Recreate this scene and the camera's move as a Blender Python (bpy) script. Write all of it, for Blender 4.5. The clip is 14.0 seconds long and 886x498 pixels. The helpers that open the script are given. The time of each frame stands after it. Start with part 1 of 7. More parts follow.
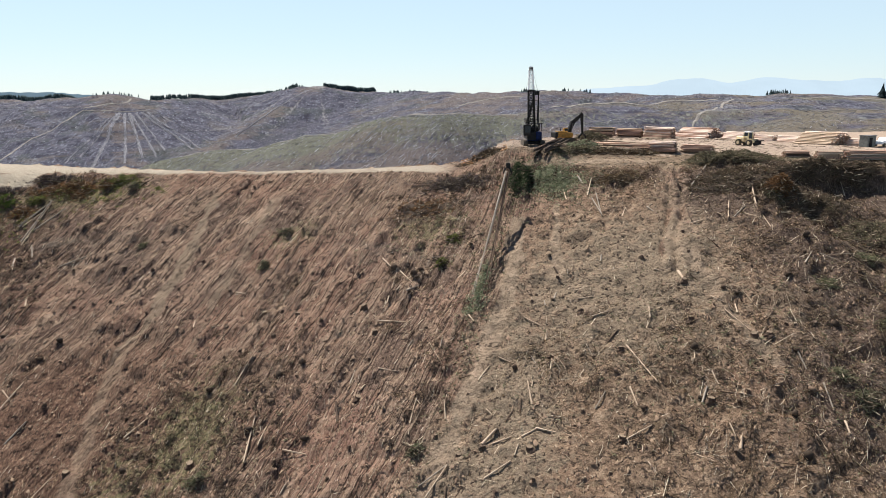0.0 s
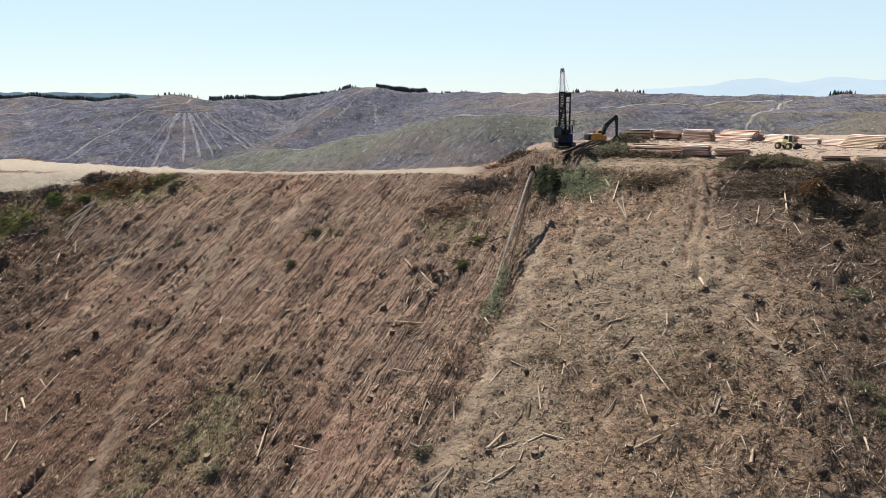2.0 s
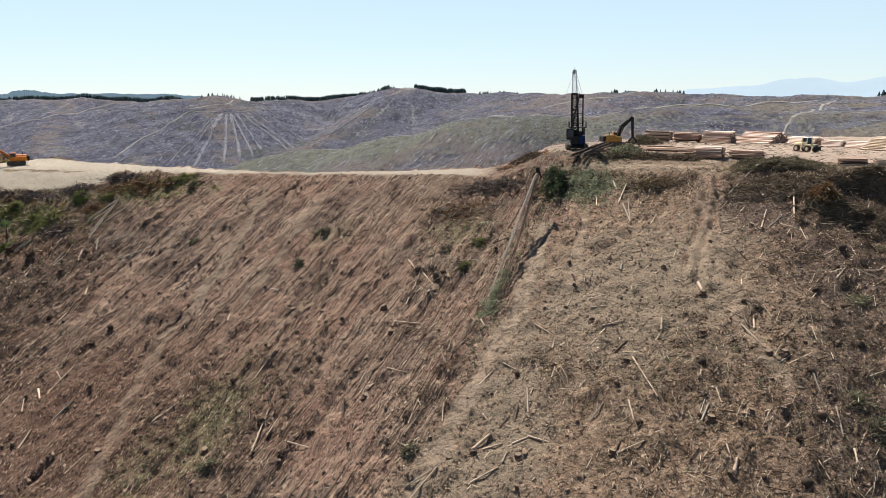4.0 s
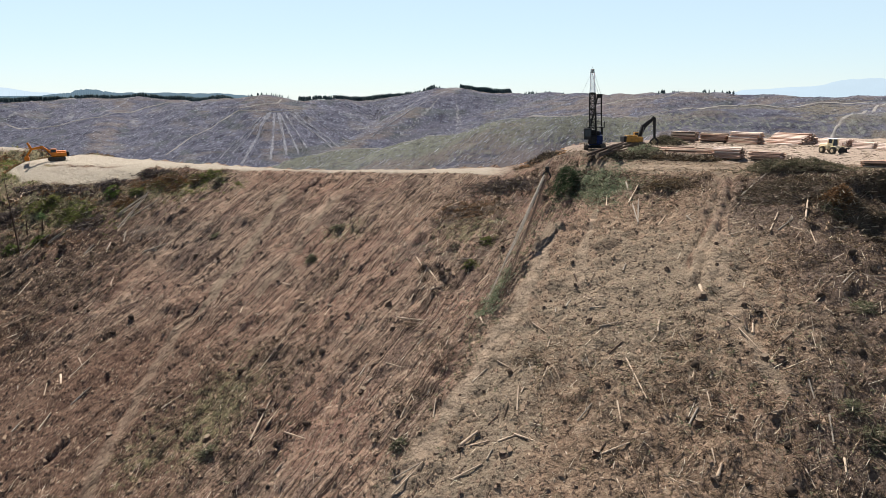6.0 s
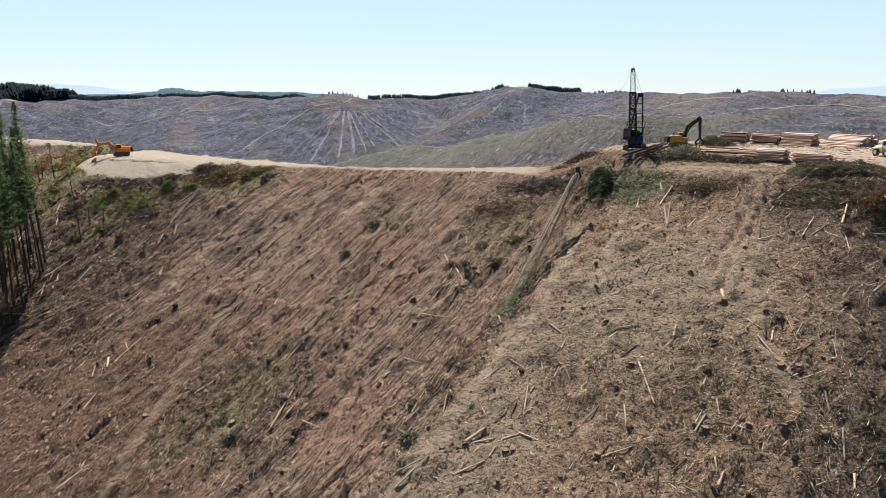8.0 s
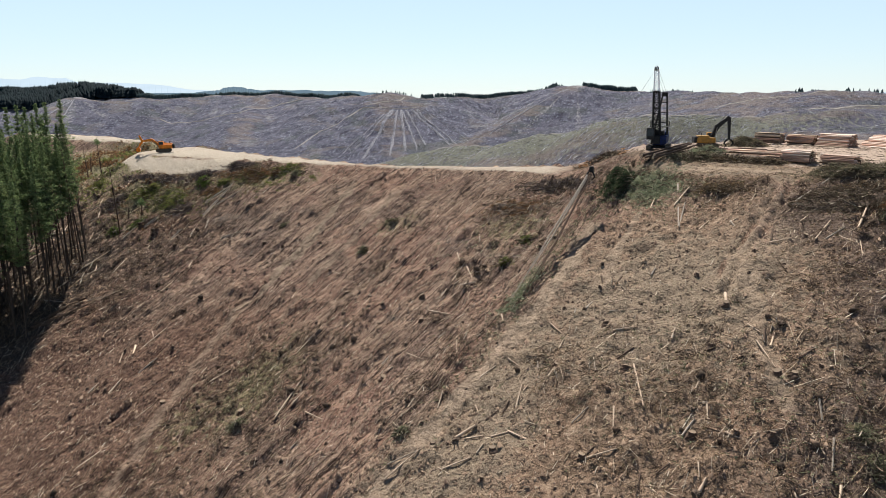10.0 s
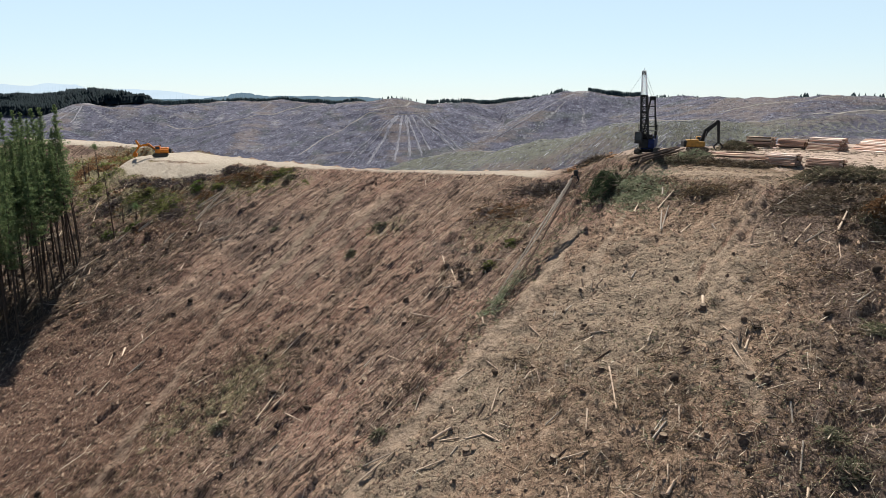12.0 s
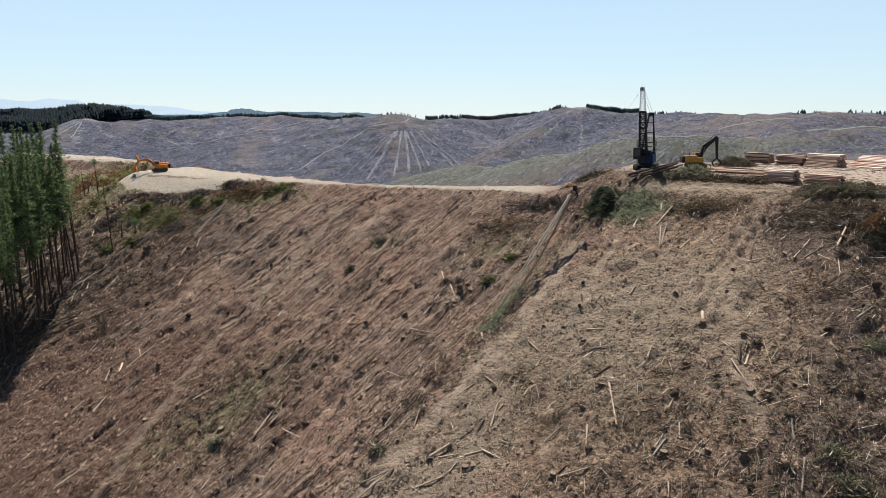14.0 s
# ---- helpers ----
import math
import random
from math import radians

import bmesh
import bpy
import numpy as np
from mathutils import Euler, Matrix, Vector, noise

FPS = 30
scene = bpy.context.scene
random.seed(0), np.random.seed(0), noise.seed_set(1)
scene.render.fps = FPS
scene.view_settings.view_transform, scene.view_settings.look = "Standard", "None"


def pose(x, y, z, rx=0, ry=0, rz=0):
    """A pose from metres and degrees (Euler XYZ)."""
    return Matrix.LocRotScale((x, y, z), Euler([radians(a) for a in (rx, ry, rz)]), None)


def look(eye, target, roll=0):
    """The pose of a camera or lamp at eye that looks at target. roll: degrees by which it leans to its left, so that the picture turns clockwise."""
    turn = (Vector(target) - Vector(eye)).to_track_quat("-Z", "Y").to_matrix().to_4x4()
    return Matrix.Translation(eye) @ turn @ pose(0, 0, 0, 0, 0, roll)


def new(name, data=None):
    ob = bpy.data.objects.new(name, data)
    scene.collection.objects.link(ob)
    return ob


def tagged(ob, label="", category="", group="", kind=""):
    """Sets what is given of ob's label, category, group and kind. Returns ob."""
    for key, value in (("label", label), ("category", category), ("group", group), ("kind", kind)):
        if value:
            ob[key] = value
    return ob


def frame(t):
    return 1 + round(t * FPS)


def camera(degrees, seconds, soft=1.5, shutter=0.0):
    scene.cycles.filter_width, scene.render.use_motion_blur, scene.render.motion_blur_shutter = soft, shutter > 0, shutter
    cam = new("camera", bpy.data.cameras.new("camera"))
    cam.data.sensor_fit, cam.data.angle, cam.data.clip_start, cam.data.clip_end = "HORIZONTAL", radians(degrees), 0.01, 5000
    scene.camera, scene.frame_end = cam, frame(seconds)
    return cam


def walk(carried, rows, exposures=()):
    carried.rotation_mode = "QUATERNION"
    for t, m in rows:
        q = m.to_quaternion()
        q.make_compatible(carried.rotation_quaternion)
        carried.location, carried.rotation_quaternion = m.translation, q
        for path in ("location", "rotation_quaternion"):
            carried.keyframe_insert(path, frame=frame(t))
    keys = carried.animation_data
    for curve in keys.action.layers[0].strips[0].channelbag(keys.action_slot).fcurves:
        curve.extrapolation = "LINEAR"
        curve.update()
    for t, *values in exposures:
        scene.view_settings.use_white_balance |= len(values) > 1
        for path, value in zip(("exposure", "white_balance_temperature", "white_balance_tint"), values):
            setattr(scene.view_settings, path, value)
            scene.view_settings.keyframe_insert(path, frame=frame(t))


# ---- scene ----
cam = camera(64.4, 14.0, soft=0.85)
PATH = [
    (0, (-1.187, -0.549, 9.926), (-1.166, 1.405, 9.502), -0.1),
    (0.5, (-0.043, -0.618, 10.075), (-0.073, 1.336, 9.651), -0.1),
    (1, (1.147, -0.636, 10.113), (1.075, 1.318, 9.689), -0.1),
    (1.5, (2.527, -0.701, 10.206), (2.427, 1.251, 9.782), -0.1),
    (2, (3.969, -0.605, 10.246), (3.841, 1.346, 9.823), -0.1),
    (2.5, (5.366, -0.684, 10.359), (5.213, 1.265, 9.935), -0.0),
    (3, (6.998, -0.638, 10.475), (6.819, 1.308, 10.051), -0.1),
    (5.5, (15.378, -0.464, 10.329), (15.039, 1.462, 9.91), 0.0),
    (6, (17.128, -0.314, 10.261), (16.754, 1.605, 9.84), 0.0),
    (6.5, (18.884, -0.196, 10.3), (18.448, 1.71, 9.878), 0.0),
    (7, (20.705, 0.001, 10.22), (20.233, 1.899, 9.798), 0.1),
    (7.5, (22.484, 0.169, 10.281), (21.983, 2.059, 9.858), 0.1),
    (8, (24.294, 0.388, 10.314), (23.73, 2.259, 9.89), 0.1),
    (8.5, (26.055, 0.62, 10.388), (25.443, 2.475, 9.962), 0.2),
    (11, (34.453, 2.8, 10.194), (33.718, 4.61, 9.769), 0.1),
    (11.5, (35.211, 2.939, 10.133), (34.479, 4.751, 9.711), 0.2),
    (12, (35.443, 3.11, 10.022), (34.71, 4.925, 9.61), 0.1),
    (12.5, (35.432, 3.074, 9.945), (34.7, 4.892, 9.544), 0.2),
    (13, (35.428, 3.086, 9.865), (34.696, 4.905, 9.475), 0.1),
    (13.5, (35.404, 3.14, 9.899), (34.671, 4.962, 9.517), 0.1),
    (14, (35.358, 3.168, 9.961), (34.625, 4.992, 9.592), 0.2),
]
walk(cam, [(t, look(eye, target, roll)) for t, eye, target, roll in PATH], exposures=[(0, 1.12, 6500, 10), (10.0, 1.12, 6500, 10), (12.5, 1.07, 6440, 10), (14, 1.02, 6320, 10)])

# ---- light: a clear midday sky, the sun high behind the ridge ----
SUN = Vector((-0.48, 0.88, 1.38)).normalized()
sky_world = bpy.data.worlds.new("sky")
scene.world = sky_world
sky_world.use_nodes = True
sky_nodes = sky_world.node_tree.nodes
sky_texture = sky_nodes.new("ShaderNodeTexSky")
sky_texture.sky_type, sky_texture.sun_disc = "NISHITA", False
sky_texture.sun_elevation, sky_texture.sun_rotation = math.asin(SUN.z), math.atan2(SUN.x, SUN.y)
sky_texture.air_density, sky_texture.dust_density, sky_texture.ozone_density = 1.0, 0.0, 3.0
# thin summer haze whitens the clear sky towards the horizon
haze = sky_nodes.new("ShaderNodeMix")
haze.data_type = "RGBA"
sky_way, sky_split, sky_rise = sky_nodes.new("ShaderNodeTexCoord"), sky_nodes.new("ShaderNodeSeparateXYZ"), sky_nodes.new("ShaderNodeMapRange")
for key, v in (("From Min", 0.14), ("From Max", 0.38), ("To Min", 0.62), ("To Max", 0.0)):
    sky_rise.inputs[key].default_value = v
sky_world.node_tree.links.new(sky_way.outputs["Generated"], sky_split.inputs[0])
sky_world.node_tree.links.new(sky_split.outputs["Z"], sky_rise.inputs["Value"])
sky_world.node_tree.links.new(sky_rise.outputs[0], haze.inputs[0])
haze.inputs[7].default_value = (7.0, 8.75, 9.9, 1)
sky_world.node_tree.links.new(sky_texture.outputs[0], haze.inputs[6])
sky_world.node_tree.links.new(haze.outputs[2], sky_nodes["Background"].inputs[0])
sky_nodes["Background"].inputs[1].default_value = 0.05
sun_lamp = bpy.data.lights.new("sun", "SUN")
sun_lamp.energy, sun_lamp.angle, sun_lamp.color = 5.0, radians(0.55), (1.0, 0.95, 0.87)
sun_ob = new("sun", sun_lamp)
sun_ob.matrix_world = look(SUN * 100, (0, 0, 0))
scene.view_settings.exposure = 1.12

# ---- materials ----
def material(name, rough=0.85, metal=0.0, gloss=0.2):
    mat = bpy.data.materials.new(name)
    mat.use_nodes = True
    nodes, links = mat.node_tree.nodes, mat.node_tree.links
    shader = nodes["Principled BSDF"]
    shader.inputs["Roughness"].default_value = rough
    shader.inputs["Metallic"].default_value = metal
    shader.inputs["Specular IOR Level"].default_value = gloss
    return mat, nodes, links, shader


def wave_of(nodes, links, vector, scale, detail=4.0, rough=0.6):
    tex = nodes.new("ShaderNodeTexNoise")
    tex.inputs["Scale"].default_value, tex.inputs["Detail"].default_value, tex.inputs["Roughness"].default_value = scale, detail, rough
    links.new(vector, tex.inputs["Vector"])
    return tex.outputs["Fac"]


def span(nodes, links, value, low, high, out_low=0.0, out_high=1.0):
    node = nodes.new("ShaderNodeMapRange")
    node.interpolation_type = "SMOOTHSTEP"
    for key, v in (("From Min", low), ("From Max", high), ("To Min", out_low), ("To Max", out_high)):
        node.inputs[key].default_value = v
    links.new(value, node.inputs["Value"])
    return node.outputs[0]


def math_of(nodes, links, kind, a, b):
    node = nodes.new("ShaderNodeMath")
    node.operation = kind
    for n, v in enumerate((a, b)):
        if isinstance(v, (int, float)):
            node.inputs[n].default_value = v
        else:
            links.new(v, node.inputs[n])
    return node.outputs[0]


def blend(nodes, links, factor, a, b):
    node = nodes.new("ShaderNodeMix")
    node.data_type = "RGBA"
    if isinstance(factor, (int, float)):
        node.inputs[0].default_value = factor
    else:
        links.new(factor, node.inputs[0])
    for n, v in ((6, a), (7, b)):
        if isinstance(v, tuple):
            node.inputs[n].default_value = (*v, 1)
        else:
            links.new(v, node.inputs[n])
    return node.outputs[2]


def bump_of(nodes, links, shader, height, strength, distance):
    node = nodes.new("ShaderNodeBump")
    node.inputs["Strength"].default_value, node.inputs["Distance"].default_value = strength, distance
    links.new(height, node.inputs["Height"])
    links.new(node.outputs[0], shader.inputs["Normal"])


def plain(name, colour, second=None, scale=3.0, rough=0.8, metal=0.0, bump=0.0, stretch=(1, 1, 1), vary=0.0):
    """A surface of two tones in soft patches with finer grain, a little relief, and a tone of its own for each object."""
    mat, nodes, links, shader = material(name, rough, metal)
    second = second or tuple(c * 0.6 for c in colour)
    where = nodes.new("ShaderNodeTexCoord")
    squash = nodes.new("ShaderNodeMapping")
    squash.inputs["Scale"].default_value = stretch
    links.new(where.outputs["Object"], squash.inputs[0])
    broad = wave_of(nodes, links, squash.outputs[0], scale)
    fine = wave_of(nodes, links, squash.outputs[0], scale * 9, 3)
    mixed = math_of(nodes, links, "ADD", math_of(nodes, links, "MULTIPLY", broad, 0.6), math_of(nodes, links, "MULTIPLY", fine, 0.4))
    tone = blend(nodes, links, span(nodes, links, mixed, 0.36, 0.64), colour, second)
    if vary:
        info = nodes.new("ShaderNodeObjectInfo")
        tone = blend(nodes, links, math_of(nodes, links, "MULTIPLY", info.outputs["Random"], vary), tone, second)
    links.new(tone, shader.inputs["Base Color"])
    if bump:
        bump_of(nodes, links, shader, fine, 0.6, bump)
    return mat


def ground_material():
    mat, nodes, links, shader = material("cutover_ground", 1.0, 0.0, 0.04)
    where = nodes.new("ShaderNodeTexCoord").outputs["Object"]

    def mask(name):
        node = nodes.new("ShaderNodeAttribute")
        node.attribute_name = name
        return node

    drag = mask("drag").outputs["Vector"]
    squash = nodes.new("ShaderNodeMapping")
    squash.inputs["Scale"].default_value = (1.0, 0.035, 1.0)
    links.new(drag, squash.inputs[0])
    streak = wave_of(nodes, links, squash.outputs[0], 1.9, 4, 0.65)
    wide = nodes.new("ShaderNodeMapping")
    wide.inputs["Scale"].default_value = (1.0, 0.12, 1.0)
    links.new(drag, wide.inputs[0])
    band = wave_of(nodes, links, wide.outputs[0], 0.22, 4, 0.6)
    calm = mask("calm").outputs["Fac"]
    even = wave_of(nodes, links, where, 0.6, 4, 0.6)

    def settled(a):
        """Drag marks fade out where the ground was only trampled."""
        return math_of(nodes, links, "ADD", math_of(nodes, links, "MULTIPLY", a, math_of(nodes, links, "SUBTRACT", 1.0, calm)), math_of(nodes, links, "MULTIPLY", even, calm))

    streak, band = settled(streak), settled(band)
    narrow = nodes.new("ShaderNodeMapping")
    narrow.inputs["Scale"].default_value = (1.0, 0.035, 1.0)
    links.new(drag, narrow.inputs[0])
    rut = wave_of(nodes, links, narrow.outputs[0], 2.2, 3, 0.55)
    rut = settled(rut)
    patch = wave_of(nodes, links, where, 0.07, 5, 0.6)
    clod = wave_of(nodes, links, where, 0.9, 6, 0.7)
    chips = nodes.new("ShaderNodeMapping")
    chips.inputs["Scale"].default_value = (1.0, 0.4, 0.4)
    links.new(where, chips.inputs[0])
    grit = wave_of(nodes, links, chips.outputs[0], 4.5, 3, 0.65)
    crumb = wave_of(nodes, links, where, 1.5, 3, 0.6)
    soil = blend(nodes, links, span(nodes, links, streak, 0.38, 0.62), (0.150, 0.098, 0.071), (0.318, 0.222, 0.162))
    soil = blend(nodes, links, span(nodes, links, band, 0.47, 0.58, 0, 0.75), soil, (0.105, 0.071, 0.059))
    soil = blend(nodes, links, span(nodes, links, band, 0.46, 0.36, 0, 0.6), soil, (0.399, 0.287, 0.210))
    soil = blend(nodes, links, span(nodes, links, patch, 0.44, 0.64, 0, 0.5), soil, (0.286, 0.160, 0.114))
    # near-black streaks put furrow shade into the soil colour
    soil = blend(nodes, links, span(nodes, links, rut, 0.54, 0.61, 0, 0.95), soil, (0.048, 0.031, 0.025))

    scored = nodes.new("ShaderNodeMapping")
    scored.inputs["Scale"].default_value = (1.0, 0.05, 1.0)
    links.new(drag, scored.inputs[0])
    scratch = settled(wave_of(nodes, links, scored.outputs[0], 4.5, 3, 0.6))
    worn_away = span(nodes, links, wave_of(nodes, links, where, 0.16, 3, 0.6), 0.38, 0.62, 0.25, 0.9)
    # the dark scratches have shade painted into their grooves, the pale ones are lighter soil
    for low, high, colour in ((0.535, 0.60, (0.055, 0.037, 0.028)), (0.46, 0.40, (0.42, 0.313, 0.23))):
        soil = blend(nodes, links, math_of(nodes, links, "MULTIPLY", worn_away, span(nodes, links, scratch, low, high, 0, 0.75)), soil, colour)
    # trampled olive-brown soil below the landing
    trodden = blend(nodes, links, span(nodes, links, clod, 0.38, 0.62), (0.120, 0.083, 0.054), (0.215, 0.152, 0.100))
    soil = blend(nodes, links, math_of(nodes, links, "MULTIPLY", calm, 0.65), soil, trodden)

    def laid(under, name, colour, second, noise, soft=0.5, most=1.0):
        """Cover on the bare soil where the named mask says so, with a ragged edge."""
        edge = math_of(nodes, links, "ADD", mask(name).outputs["Fac"], math_of(nodes, links, "MULTIPLY", math_of(nodes, links, "SUBTRACT", noise, 0.5), soft * 2))
        cover = blend(nodes, links, span(nodes, links, grit, 0.36, 0.64), colour, second)
        return blend(nodes, links, span(nodes, links, edge, 0.3, 0.75, 0, most), under, cover)

    tone = laid(soil, "red", (0.182, 0.100, 0.075), (0.268, 0.159, 0.121), clod, 0.9, 0.75)
    tone = laid(tone, "tan", (0.241, 0.193, 0.140), (0.170, 0.133, 0.096), streak, 0.9, 0.7)
    tone = laid(tone, "slash", (0.058, 0.041, 0.034), (0.132, 0.098, 0.078), clod, 0.9, 0.88)
    tone = laid(tone, "dark_soil_shade", (0.075, 0.043, 0.032), (0.172, 0.104, 0.072), streak, 1.0, 0.8)
    # needle litter below the stand, its tone darkened with painted tree shade
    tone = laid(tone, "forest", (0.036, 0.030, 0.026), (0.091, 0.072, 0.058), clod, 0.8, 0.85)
    tone = laid(tone, "scrub", (0.114, 0.112, 0.059), (0.227, 0.194, 0.109), clod, 1.0, 0.85)
    swept = blend(nodes, links, span(nodes, links, scratch, 0.40, 0.60), (0.40, 0.305, 0.222), (0.235, 0.168, 0.122))
    tone = blend(nodes, links, span(nodes, links, mask("lane").outputs["Fac"], 0.25, 0.95, 0, 0.36), tone, swept)
    # loose crumbs and straw-pale chips over all the cut face, and painted shade in the hollows between
    loose = span(nodes, links, mask("lane").outputs["Fac"], 0.1, 0.8, 1.0, 0.6)

    def strewn(noise, low, high, most, colour):
        return blend(nodes, links, math_of(nodes, links, "MULTIPLY", loose, span(nodes, links, noise, low, high, 0, most)), tone, colour)

    covered = span(nodes, links, mask("slash").outputs["Fac"], 0.4, 1.2, 1.0, 0.45)
    loose = math_of(nodes, links, "MULTIPLY", loose, covered)
    tone = strewn(grit, 0.60, 0.70, 0.6, (0.431, 0.353, 0.260))
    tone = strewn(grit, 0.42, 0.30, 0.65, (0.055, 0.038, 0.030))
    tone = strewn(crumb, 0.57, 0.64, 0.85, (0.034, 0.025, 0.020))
    tone = laid(tone, "road", (0.448, 0.388, 0.308), (0.330, 0.280, 0.220), clod, 0.25, 0.97)
    tone = laid(tone, "mud", (0.40, 0.315, 0.25), (0.30, 0.23, 0.178), clod, 0.5, 0.9)
    # the far cutover: weathered slash with thin grey logs lying every way, blue haze mixed into its tones
    thin = nodes.new("ShaderNodeMapping")
    thin.inputs["Scale"].default_value = (1.0, 0.35, 0.5)
    links.new(where, thin.inputs[0])
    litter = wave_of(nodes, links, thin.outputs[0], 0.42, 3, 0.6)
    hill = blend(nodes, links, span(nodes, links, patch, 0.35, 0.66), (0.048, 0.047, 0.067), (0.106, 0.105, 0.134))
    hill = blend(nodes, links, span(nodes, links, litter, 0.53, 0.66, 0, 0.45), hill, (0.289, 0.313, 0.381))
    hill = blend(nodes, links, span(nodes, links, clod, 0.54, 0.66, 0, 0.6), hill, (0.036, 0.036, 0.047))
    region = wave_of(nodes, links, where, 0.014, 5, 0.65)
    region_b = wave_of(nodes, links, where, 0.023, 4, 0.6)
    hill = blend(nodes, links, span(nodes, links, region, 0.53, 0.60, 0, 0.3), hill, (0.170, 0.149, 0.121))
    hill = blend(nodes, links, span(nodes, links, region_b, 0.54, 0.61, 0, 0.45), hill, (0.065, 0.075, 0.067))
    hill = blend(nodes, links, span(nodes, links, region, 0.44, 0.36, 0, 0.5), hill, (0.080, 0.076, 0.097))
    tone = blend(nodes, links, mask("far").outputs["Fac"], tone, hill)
    contour = nodes.new("ShaderNodeMapping")
    contour.inputs["Scale"].default_value = (0.35, 0.8, 2.6)
    links.new(where, contour.inputs[0])
    bench = wave_of(nodes, links, contour.outputs[0], 0.035, 5, 0.65)
    tone = laid(tone, "meadow", (0.080, 0.085, 0.056), (0.168, 0.166, 0.130), litter, 1.0, 0.85)
    tone = laid(tone, "rust", (0.106, 0.084, 0.074), (0.170, 0.142, 0.125), bench, 1.5, 0.7)
    tone = laid(tone, "heath", (0.150, 0.128, 0.090), (0.108, 0.098, 0.072), bench, 1.3, 0.6)
    brush = wave_of(nodes, links, where, 0.24, 4, 0.7)
    away = mask("far").outputs["Fac"]
    tone = blend(nodes, links, math_of(nodes, links, "MULTIPLY", away, span(nodes, links, brush, 0.54, 0.62, 0, 0.6)), tone, (0.028, 0.028, 0.032))
    tone = blend(nodes, links, math_of(nodes, links, "MULTIPLY", away, span(nodes, links, litter, 0.56, 0.68, 0, 0.35)), tone, (0.170, 0.172, 0.19))
    tone = laid(tone, "haul", (0.26, 0.252, 0.25), (0.17, 0.166, 0.166), litter, 0.8, 0.75)
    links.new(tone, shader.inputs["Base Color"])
    scored_high = math_of(nodes, links, "MULTIPLY", scratch, -1.1)
    high = math_of(nodes, links, "ADD", math_of(nodes, links, "MULTIPLY", clod, 1.5), math_of(nodes, links, "SUBTRACT", math_of(nodes, links, "MULTIPLY", grit, 0.22), math_of(nodes, links, "MULTIPLY", crumb, 0.5)))
    high = math_of(nodes, links, "ADD", high, math_of(nodes, links, "MULTIPLY", math_of(nodes, links, "MULTIPLY", litter, mask("far").outputs["Fac"]), 2.5))
    bump_of(nodes, links, shader, math_of(nodes, links, "ADD", math_of(nodes, links, "ADD", high, scored_high), math_of(nodes, links, "MULTIPLY", streak, 0.6)), 1.0, 0.6)
    return mat


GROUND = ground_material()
BARK = plain("pine_bark", (0.12, 0.075, 0.05), (0.06, 0.042, 0.032), 4, 0.95, bump=0.03, stretch=(1, 1, 0.2), vary=0.4)
PEELED = plain("peeled_log", (0.56, 0.44, 0.32), (0.33, 0.24, 0.17), 3, 0.8, bump=0.02, stretch=(1, 1, 0.12), vary=0.6)
CUT = plain("fresh_cut_wood", (0.54, 0.41, 0.28), (0.40, 0.28, 0.18), 5, 0.85, bump=0.01, vary=0.4)
GREYWOOD = plain("weathered_wood", (0.38, 0.32, 0.26), (0.20, 0.165, 0.13), 4, 0.9, bump=0.02, stretch=(1, 1, 0.15), vary=0.6)
BLUE = plain("blue_machine_paint", (0.007, 0.018, 0.085), (0.010, 0.013, 0.035), 2, 0.7)
BLACK = plain("dark_steel", (0.012, 0.012, 0.014), (0.026, 0.024, 0.022), 3, 0.8)
WHITE = plain("white_mast_paint", (0.93, 0.94, 0.95), (0.85, 0.85, 0.85), 3, 0.5)
YELLOW = plain("yellow_machine_paint", (0.40, 0.20, 0.035), (0.22, 0.12, 0.03), 2, 0.5)
ORANGE = plain("orange_machine_paint", (0.72, 0.22, 0.018), (0.45, 0.13, 0.015), 2, 0.45)

# ---- the lie of the land ----
FACE = (-21.63, 21.77, 0.22, -1.34, -2.35, 12.88, -1.86, -5.64, -1.08, -1.07, 1.17, -1.39, -1.78, 0.82, -0.17)

# crest heights of the ridges beyond the cutover face: x, y, z of their bends, and how steeply they fall
NEAR_RIDGES = [
    (0.40, [(-300, 600, -60.6), (-255, 600, -48.2), (-238, 600, -42.0), (-200, 595, -35.6), (-141, 570, -30.6), (-96, 540, -20.9), (-76, 525, -17.7), (-51, 520, -10.5), (-30, 512, -6.3), (-9, 508, -3.8), (11, 503, -1.8), (35, 497, -0.9), (57, 492, -0.5),
            (110, 482, -1.5), (172, 455, -2.2), (230, 463, -3.6), (304, 486, -4), (420, 500, -3)]),
    (0.10, [(69, 520, -0.7), (98, 545, 1.7), (118, 558, 4.5), (149, 560, 5.8), (189, 560, 6.6), (233, 560, 8.2), (278, 560, 8.6), (355, 570, 7.5), (520, 600, 6)]),
    (0.30, [(-92, 1150, 17), (3, 1000, 15), (67, 900, 13.2), (130, 800, 14.5), (194, 800, 12.8), (236, 700, 10), (292, 700, 9),
            (347, 700, 11.3), (440, 700, 9.4), (700, 650, 12), (1300, 600, 12)]),
]
FAR_RIDGES = [
    (0.36, [(-2200, 1500, 4), (-1546, 1320, 6), (-1400, 1300, 10), (-1287, 1300, 4), (-1074, 1200, 1), (-886, 1150, 6), (-733, 1100, 10), (-638, 1100, 4),
            (-505, 1010, 7), (-446, 1005, 10), (-389, 1010, 7), (-360, 1150, 6), (-271, 1150, 14), (-205, 1100, 22.5),
            (-174, 1100, 21.5), (-92, 1150, 15)]),
]
